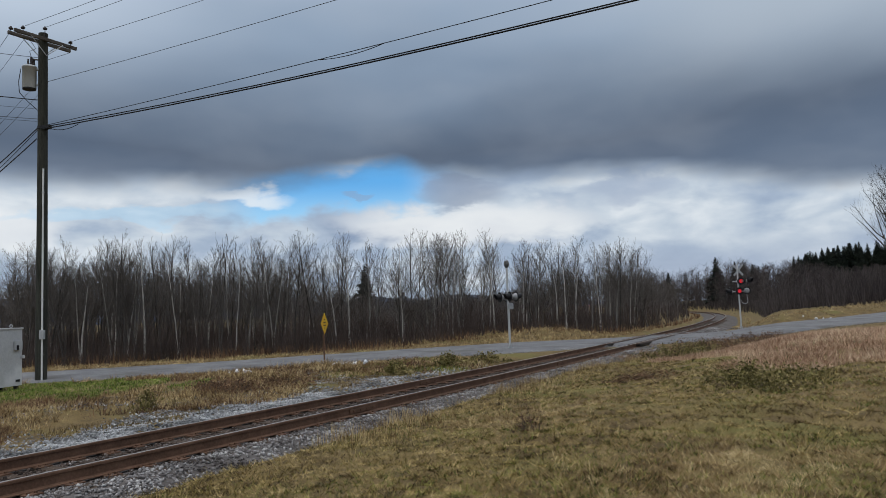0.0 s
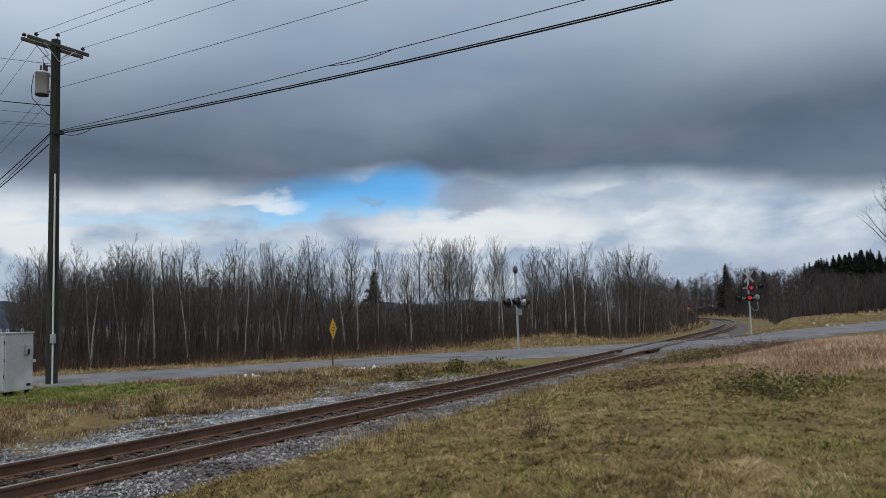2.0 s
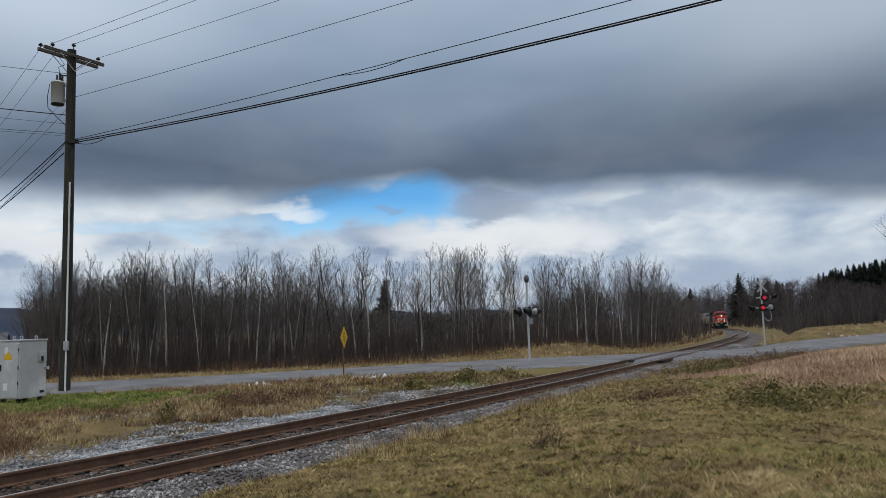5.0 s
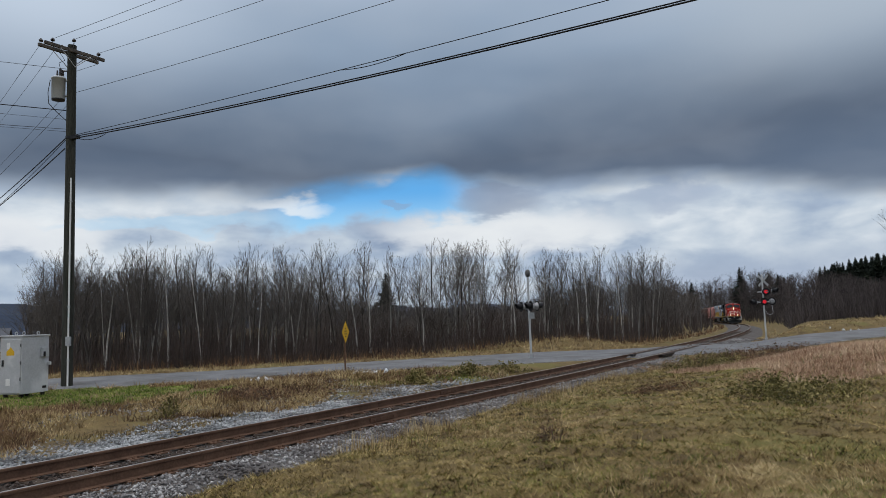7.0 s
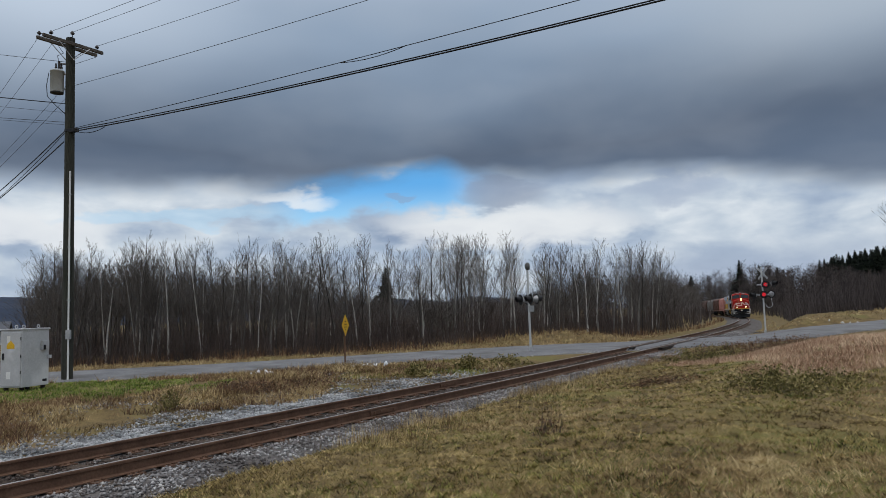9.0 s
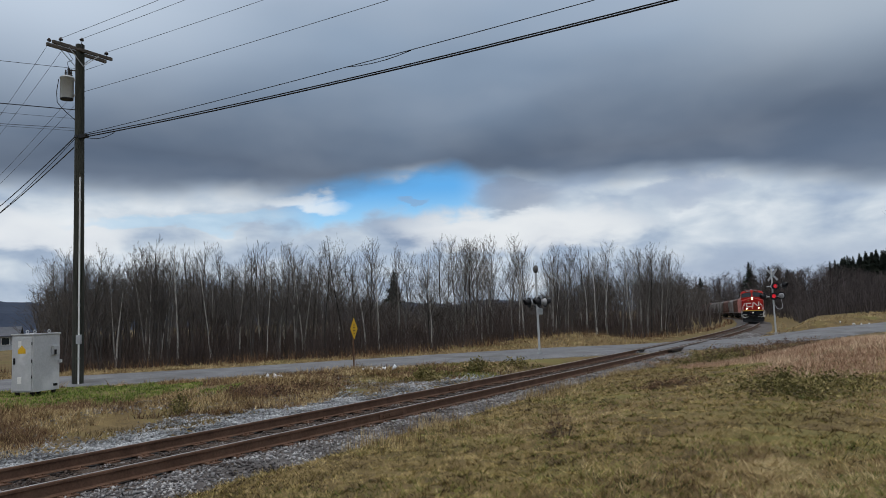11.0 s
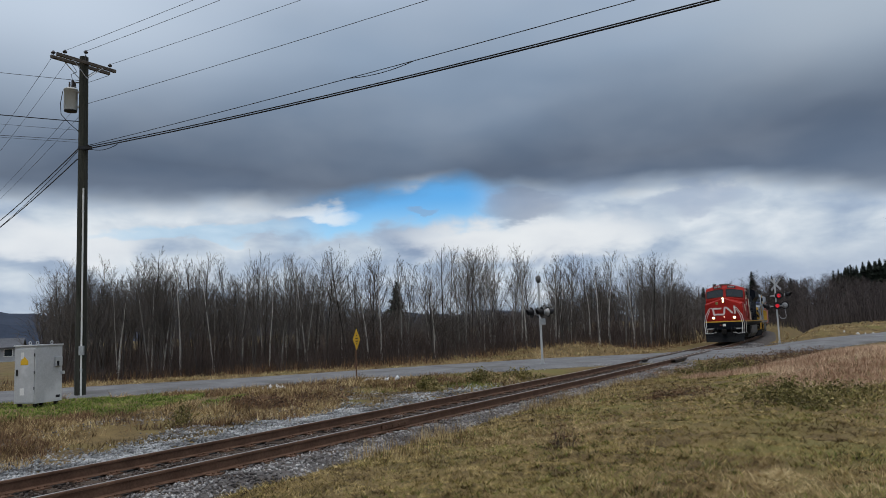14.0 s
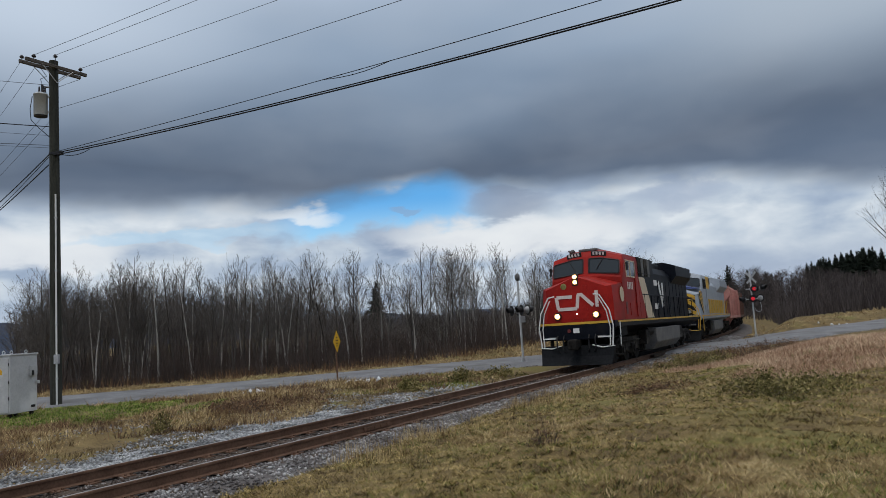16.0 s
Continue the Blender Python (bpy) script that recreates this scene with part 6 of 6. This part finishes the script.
def stones(name, x, y, z, size, rng, material, parent=None):
    n = len(x)
    o = np.array([[1, 0, 0], [-1, 0, 0], [0, 1, 0], [0, -1, 0], [0, 0, 1], [0, 0, -1]], float)
    v = o[None] * size[:, None, None] * rng.uniform(0.55, 1.25, (n, 6, 1)) + rng.normal(0, 0.22, (n, 6, 3)) * size[:, None, None]
    a = rng.uniform(0, 6.283, n)
    b = rng.uniform(-0.8, 0.8, n)
    vy, vz = v[..., 1] * np.cos(b)[:, None] - v[..., 2] * np.sin(b)[:, None], v[..., 1] * np.sin(b)[:, None] + v[..., 2] * np.cos(b)[:, None]
    c, s = np.cos(a)[:, None], np.sin(a)[:, None]
    w = np.stack([v[..., 0] * c - vy * s + x[:, None], v[..., 0] * s + vy * c + y[:, None], vz * 0.8 + z[:, None]], -1).reshape(-1, 3)
    t = np.array([[0, 2, 4], [2, 1, 4], [1, 3, 4], [3, 0, 4], [2, 0, 5], [1, 2, 5], [3, 1, 5], [0, 3, 5]])
    f = (np.arange(n)[:, None, None] * 6 + t[None]).reshape(-1, 3)
    return tri_mesh(name, w, f, material, parent)


def build_stones():
    rng = np.random.default_rng(9)
    n = 105000
    s = -24 + 66 * rng.random(n) ** 1.6
    u = rng.uniform(-3.3, 3.3, n)
    keep = (np.abs(u) > 0.86) | (rng.random(n) < 0.65)
    xr, yr, _ = track(s, u)
    keep &= np.abs(road_uv(xr, yr)[1]) > ROAD_HALF + 0.1
    keep &= (np.abs(np.abs(u) - 0.755) > 0.1)
    s, u = s[keep], u[keep]
    bo, bh = np.array(bal).T
    x, y, z = track(s, u)
    z = z + np.interp(u, bo, bh) + rng.uniform(-0.005, 0.02, len(s))
    size = rng.uniform(0.015, 0.038, len(s))
    inner = np.abs(u) < 0.9
    for nm, k, mat_ in (("ballast", ~inner, STONE), ("stained_ballast", inner, DIRTY_STONE)):
        stones(nm, x[k], y[k], z[k], size[k], rng, mat_, railway)["kind"] = "stuff"
    # the fresher heap of stone past the far rail
    n = 34000
    s = rng.uniform(-24, 0, n)
    u = -2.4 - np.abs(rng.normal(0, 1.3, n))
    keep = (u > -6.5) & (rng.random(n) < np.interp(s, [-22, -12, -8, 0], [1, 1, 0.22, 0.1])) & (np.sin(s * 1.9 + u * 2.7) + rng.normal(0, 0.6, n) > -1.2 + 0.75 * (-3.0 - u))
    s, u = s[keep], u[keep]
    x, y, _ = track(s, u)
    z = np.maximum(ground_z(x, y), track(s, u)[2] + np.interp(u, bo, bh)) + 0.012
    tagged(stones("gravel", x, y, z, rng.uniform(0.02, 0.05, len(s)), rng, FRESH_STONE), "loose grey stone spread beside the ballast", "gravel", kind="stuff")
    # half-buried stone on the bare soil by the lawn
    n = 15000
    s, u = rng.uniform(-24, -5, n), rng.uniform(-8.0, -3.2, n)
    keep = np.sin(s * 0.9 + 0.7) + np.sin(u * 2.3 + s * 0.4) + rng.normal(0, 0.6, n) > 0.1
    x, y, _ = track(s[keep], u[keep])
    tagged(stones("buried_gravel", x, y, surface_z(x, y) + 0.004, rng.uniform(0.015, 0.04, len(x)), rng, STONE), "half-buried grey stone on bare soil by the lawn", "gravel", kind="stuff")
    # gravel shoulders of the road
    n = 9000
    a, w = rng.uniform(-24, 30, n), rng.choice([-1, 1], n) * (ROAD_HALF + np.abs(rng.normal(0, 0.35, n)))
    x = ROAD_O[0] + a * ROAD_D[0] - w * ROAD_D[1]
    y = ROAD_O[1] + a * ROAD_D[1] + w * ROAD_D[0]
    z = np.maximum(ground_z(x, y), road_z(a) - 0.14) + 0.01
    tagged(stones("road_gravel", x, y, z, rng.uniform(0.015, 0.035, n), rng, STONE), "grey gravel along the road's edges", "gravel", kind="stuff")


build_stones()


# ---- grass ----
def grass(name, x, y, length, width, lean, material, label, rng, sink=0.02):
    n = len(x)
    z = surface_z(x, y) - sink
    a = rng.uniform(0, 6.283, n)
    dx, dy = np.cos(a) * width / 2, np.sin(a) * width / 2
    l = rng.uniform(length[0], length[1], n) if isinstance(length, tuple) else length * rng.uniform(0.5, 1.25, n)
    b = rng.uniform(0, 6.283, n)
    tilt = np.clip(0.45 * lean + rng.normal(0, 0.28, n), 0, 1.47)
    tx, ty, tz = x + np.cos(b) * np.sin(tilt) * l, y + np.sin(b) * np.sin(tilt) * l, z + l * np.cos(tilt)
    v = np.stack([np.stack([x - dx, y - dy, z], -1), np.stack([x + dx, y + dy, z], -1), np.stack([tx, ty, tz], -1)], 1).reshape(-1, 3)
    f = np.arange(3 * n).reshape(-1, 3)
    return tagged(tri_mesh(name, v, f, material), label, "grass", kind="stuff")


def clumpy(x, y, rng, k=1.0, thr=0.0):
    n = np.sin(x * 2.1 * k + 1.3 * np.sin(y * 1.7 * k)) + np.sin(y * 2.6 * k + 1.1 * np.sin(x * 1.9 * k + 2)) + 0.7 * np.sin(x * 5.3 * k - y * 4.1 * k)
    return n + rng.normal(0, 0.8, len(x)) > thr


def polar(rng, n, a0, a1, r0, r1, power=0.0):
    a = np.radians(rng.uniform(a0, a1, n))
    t = rng.random(n)
    r = r0 * (r1 / r0) ** t if power == 0 else r0 + (r1 - r0) * t ** power
    return r * np.sin(a), r * np.cos(a), r


def build_grass():
    rng = np.random.default_rng(17)
    # near field
    x, y, r = polar(rng, 430000, -36, 38, 4.6, 34)
    s, u = track_uv(x, y)
    a, w = road_uv(x, y)
    field = (u > np.interp(s, [-20, -10, 0, 10], [2.1, 1.9, 1.75, 1.7]) + 0.3 * np.sin(s * 1.7) + 0.2 * np.sin(s * 4.3)) & (w < -ROAD_HALF - 0.5)
    pink = (x > 7.2 + 0.8 * np.sin(y)) & (y > 14.5 + 1.2 * np.sin(x * 0.9)) & (rng.random(len(x)) < 0.75)
    m = field & ~pink
    x1, y1, r1 = x[m], y[m], r[m]
    fat = np.maximum(1, r1 / 10)
    edge = np.exp(-np.maximum(u[m] - 2.0, 0) / 1.2)
    tall = 0.045 + 0.035 * clumpy(x1, y1, rng, 0.9, 0.6) + 0.07 * edge + 0.0015 * r1
    grass("meadow_grass", x1, y1, tall, 0.014 * fat, 2.75, GRASS, "short tufted grass, brown, straw and green", rng)
    m2 = clumpy(x1, y1, rng, 0.45, 1.3)
    grass("dry_tufts", x1[m2][::3], y1[m2][::3], 0.10 + 0 * x1[m2][::3], 0.010 * fat[m2][::3], 2.5, DRY, "taller straw-coloured tufts in the meadow", rng)
    m3 = clumpy(x1 + 7, y1 - 3, rng, 0.35, 1.2)
    grass("green_tufts", x1[m3][::3], y1[m3][::3], 0.075 + 0 * x1[m3][::3], 0.011 * fat[m3][::3], 2.5, GREEN, "fresh green grass patches in the meadow", rng)
    # separate tufts that stand out of the sward
    tx_, ty_, tr_ = polar(rng, 34000, -36, 38, 4.6, 32)
    _, tu = track_uv(tx_, ty_)
    _, tw = road_uv(tx_, ty_)
    ok = (tu > 2.3) & (tw < -ROAD_HALF - 0.6) & ~((tx_ > 7.6) & (ty_ > 15.5))
    tx_, ty_, tr_ = tx_[ok], ty_[ok], tr_[ok]
    drift = np.sin(tx_ * 0.9 + 1.3 * np.sin(ty_ * 0.7)) + np.sin(ty_ * 1.1 + 0.8 * np.sin(tx_ * 1.3)) + rng.normal(0, 0.7, len(tx_))
    pick = np.digitize(drift, [-1.1, 0.25, 1.15])
    for q, (mat_, nm, lb, ht) in enumerate(((THATCH, "dead_tufts", "dark dead tufts in the meadow", 0.06), (GRASS, "brown_tufts", "brown grass tufts in the meadow", 0.085), (GREEN, "grass_tufts", "green grass tufts in the meadow", 0.08), (DRY, "straw_tufts", "bleached straw tufts standing out of the meadow", 0.10))):
        kx, ky, kr = tx_[pick == q], ty_[pick == q], tr_[pick == q]
        size = rng.uniform(0.5, 1.4, len(kx))
        per = 18
        wide = np.repeat(0.05 + 0.003 * kr, per)
        xx = np.repeat(kx, per) + rng.normal(0, 1, len(kx) * per) * wide
        yy = np.repeat(ky, per) + rng.normal(0, 1, len(kx) * per) * wide
        grass(nm, xx, yy, ht * np.repeat(size, per), 0.012 * np.repeat(np.maximum(1, kr / 9), per), 2.5, mat_, lb, rng)
    m = field & pink
    grass("seeded_grass", x[m], y[m], 0.20 + 0 * x[m], 0.011 * np.maximum(1, r[m] / 9), 1.6, PINK, "standing reddish seeded grass on the field", rng)
    # and round the spot where the camera stands
    xo, yo, ro = polar(rng, 60000, -180, 180, 0.6, 16)
    _, uo = track_uv(xo, yo)
    ao = np.degrees(np.arctan2(xo, yo))
    ok = (uo > 2.0) & ((ro < 4.7) | (ao < -35.5) | (ao > 37.5))
    grass("trodden_grass", xo[ok], yo[ok], 0.05 + 0 * xo[ok], 0.011 + 0 * xo[ok], 1.4, GRASS, "short trodden grass, brown and green", rng)
    # dry stalks at the edge of the ballast
    n = 9000
    s = rng.uniform(-18, 6, n)
    uu = 1.9 + np.abs(rng.normal(0, 0.7, n))
    k = np.sin(s * 1.1) + np.sin(s * 2.9 + 1) + rng.normal(0, 0.5, n) > 0.6
    xs, ys, _ = track(s[k], uu[k])
    grass("dead_stalks", xs, ys, 0.32 + 0 * xs, 0.009 + 0 * xs, 0.55, DRY, "bleached dead stalks along the ballast", rng)
    # between the track and the road
    x, y, r = polar(rng, 260000, -42, 22, 13, 46)
    s, u = track_uv(x, y)
    a, w = road_uv(x, y)
    mid = (u < -3.0 - 0.5 * np.sin(s * 1.3)) & (w < -ROAD_HALF - 0.35)
    lawn = (np.hypot((x + 13.4) / 5.2, (y - 22.6) / 3.8) < 1 + 0.2 * np.sin(x * 3)) & mid
    bare = mid & (u > -5.0 - 1.2 * np.sin(s * 0.7)) & (s < -4)
    wild = mid & ~lawn & ~bare & (np.hypot(x - 2.3, (y - 33.6) * 0.6) > 1.9)
    fat = np.maximum(1, r / 10)
    grass("lawn", x[lawn], y[lawn], 0.11 + 0 * x[lawn], 0.014 * fat[lawn], 1.8, LAWN, "short green lawn round the case and the pole", rng)
    k = wild & clumpy(x, y, rng, 0.5, -0.5)
    grass("verge_grass", x[k], y[k], 0.18 + 0.15 * (np.sin(x[k] * 0.8) + np.sin(y[k] * 1.1 + x[k]) > 0.4), 0.011 * fat[k], 1.7, DRY, "tall dry straw grass between track and road", rng)
    k = wild & clumpy(x + 3, y, rng, 0.7, 0.9)
    grass("brown_weeds", x[k], y[k], 0.26 + 0 * x[k], 0.009 * fat[k], 1.5, RUSSET, "dark russet weeds among the dry grass", rng)
    k = wild & (u > -7) & (s > -8) & clumpy(x, y + 5, rng, 0.6, -0.3)
    grass("green_verge", x[k], y[k], 0.13 + 0 * x[k], 0.009 * fat[k], 0.6, GREEN, "green grass strip beside the ballast", rng)
    k = bare & (u < -4.0) & clumpy(x, y, rng, 0.8, 1.0)
    grass("sparse_weeds", x[k], y[k], 0.12 + 0 * x[k], 0.008 * fat[k], 0.9, THATCH, "sparse dry weeds on stony ground", rng)
    # beyond the road
    x, y, r = polar(rng, 230000, -38, 36, 30, 240)
    s, u = track_uv(x, y)
    a, w = road_uv(x, y)
    over = (w > ROAD_HALF + 0.4) & (np.abs(u) > 3.2) & ((y < wood_front(x) + 1.0) | (u > -4.3)) & ((u < 4.0) | (w < 8.0))
    fat = np.maximum(1, r / 10)
    k = over & clumpy(x, y, rng, 0.3, -2.4)
    grass("far_verge_grass", x[k], y[k], 0.20 - 0.09 * smooth(58, 70, r[k]) * smooth(6, 2, u[k]) + 0.16 * np.exp(-((x[k] - 6) ** 2 + (y[k] - 50) ** 2) / 60), 0.009 * fat[k], 1.8, DRY, "dry blond grass along the wood and the far verge", rng)
    k = over & (u < 0) & (y > wood_front(x) - 2.5) & clumpy(x, y, rng, 0.5, 0.2)
    grass("russet_edge", x[k], y[k], 0.55 + 0 * x[k], 0.007 * fat[k], 0.35, RUSSET, "reddish brown weeds at the wood's edge", rng)


build_grass()


def shrub(x, y, rx, ry, h, n, material, label, seed, leaf=0.03, stems=40):
    """Thin stems with many small leaves, ragged outline."""
    rng = np.random.default_rng(seed)
    z = float(ground_z(np.array([x]), np.array([y]))[0])
    o = thing("shrub", pose(x, y, z - 0.03), label, "shrub")
    segs = []
    tips = []
    for k in range(stems):
        bx, by = rng.normal(0, 0.4, 2) * (rx, ry)
        ex, ey = bx + rng.normal(0, 0.45) * rx, by + rng.normal(0, 0.45) * ry
        hh = h * rng.uniform(0.45, 1.1) * max(0.25, 1 - 0.5 * (ex / rx) ** 2 - 0.3 * (ey / ry) ** 2)
        segs.append([bx, by, 0, bx + (ex - bx) * 0.6, by + (ey - by) * 0.6, hh, 0.004, 0.002])
        tips.append((bx, by, ex, ey, hh))
    tri_mesh("stem", *twig_tubes(segs, 3), BRUSH, o)["kind"] = "stuff"
    T = np.array(tips)[rng.integers(0, stems, n)]
    t = rng.uniform(0.25, 1.05, n)
    c = np.stack([T[:, 0] + (T[:, 2] - T[:, 0]) * t, T[:, 1] + (T[:, 3] - T[:, 1]) * t, T[:, 4] * t], -1) + rng.normal(0, 0.06, (n, 3))
    c[:, 2] = np.maximum(c[:, 2], 0.02)
    d1, d2 = rng.normal(0, leaf, (n, 3)), rng.normal(0, leaf, (n, 3))
    v = np.stack([c - d1, c + d2, c + d1, c - d2], 1).reshape(-1, 3)
    tri_mesh("foliage", v, np.arange(4 * n).reshape(-1, 4), material, o)


VINE = "low tangle of green and brown brambles in the meadow"
shrub(5.8, 14.2, 1.1, 0.8, 0.44, 4200, SHRUB, VINE, 1, 0.013, 110)
shrub(6.9, 14.2, 0.7, 0.6, 0.30, 1500, SHRUB, VINE, 2, 0.013, 60)
shrub(5.9, 13.3, 1.1, 0.7, 0.20, 1500, SHRUB, VINE, 3, 0.012, 70)
shrub(4.6, 17.0, 0.9, 0.7, 0.26, 1500, RUSSET, "reddish weeds in the meadow", 16, 0.011, 80)
shrub(-1.9, 26.1, 0.5, 0.5, 0.60, 900, SHRUB, "small dark green bush beside the ballast", 4, 0.024)
shrub(0.2, 28.9, 1.0, 0.6, 0.5, 1300, SHRUB, "green weedy bush near the crossing signal", 5, 0.024, 60)
shrub(1.6, 30.0, 0.9, 0.6, 0.45, 900, SHRUB, "green weedy bush near the crossing signal", 6, 0.024, 50)
shrub(-7.5, 18.3, 0.30, 0.3, 0.62, 600, SHRUB, "dark upright weed at the ballast's edge", 7, 0.016)
shrub(-6.6, 21.6, 1.5, 0.9, 0.45, 1600, RUSSET, "russet brown weed patch", 8, 0.016, 160)
shrub(-5.2, 22.8, 1.3, 0.8, 0.42, 1100, RUSSET, "russet brown weed patch", 9, 0.016, 130)
shrub(9.8, 27.2, 2.4, 1.2, 0.60, 7000, RUSSET, "dark browned weeds in the dip before the road", 10, 0.013, 240)
shrub(8.4, 25.4, 1.6, 0.9, 0.55, 4200, SHRUB, "green weeds in the dip before the road", 12, 0.014, 120)
shrub(12.8, 29.6, 2.4, 1.0, 0.50, 5000, RUSSET, "dark browned weeds in the dip before the road", 13, 0.013, 200)
shrub(1.1, 10.6, 0.35, 0.3, 0.42, 140, RUSSET, "thin brown weed stalks in the meadow", 14, 0.010, 30)
shrub(-4.8, 30.0, 0.3, 0.25, 0.5, 120, RUSSET, "thin brown weed stalks by the road sign", 15, 0.010, 24)


def debris(x, y, n, spread, seed, label):
    rng = np.random.default_rng(seed)
    a, w = road_uv(np.array([x]), np.array([y]))
    xs, ys = x + rng.normal(0, spread, n) * ROAD_D[0], y + rng.normal(0, spread, n) * ROAD_D[1] + rng.normal(0, 0.12, n)
    z = ground_z(xs, ys) + 0.05
    tagged(stones("snow_remnant", xs, ys, z, rng.uniform(0.06, 0.16, n), rng, SNOW), label, "old snow", kind="stuff")


debris(-7.6, 26.9, 8, 0.4, 1, "small remnants of old white snow by the road")
debris(-4.3, 29.4, 12, 0.6, 2, "small remnants of old white snow by the road")
debris(27.0, 52.7, 4, 0.4, 3, "small remnants of old white snow on the far verge")


# ---- what moves ----
def motions():
    walk(clouds, [(t, pose(0, 0, 0, 0, 0, -0.19 * t)) for t in (0.0, 4.0, 8.0, 12.0, 16.0)])
    times = [0.5 * k for k in range(33)]
    for ob, back, b0, b1 in TRAIN:
        walk(ob, [(t, train_pose(SPEED * (16.0 - t) + NOSE_AT_16 + back, b0, b1)) for t in times])
    for ob, y in lead_sets + second_sets:
        rows = []
        for k in range(0, 481):
            t = k / 30
            rows.append((t, pose(0, y, 0.53, -math.degrees(SPEED * t / 0.53) % 360.0)))
        walk(ob, rows)


motions()
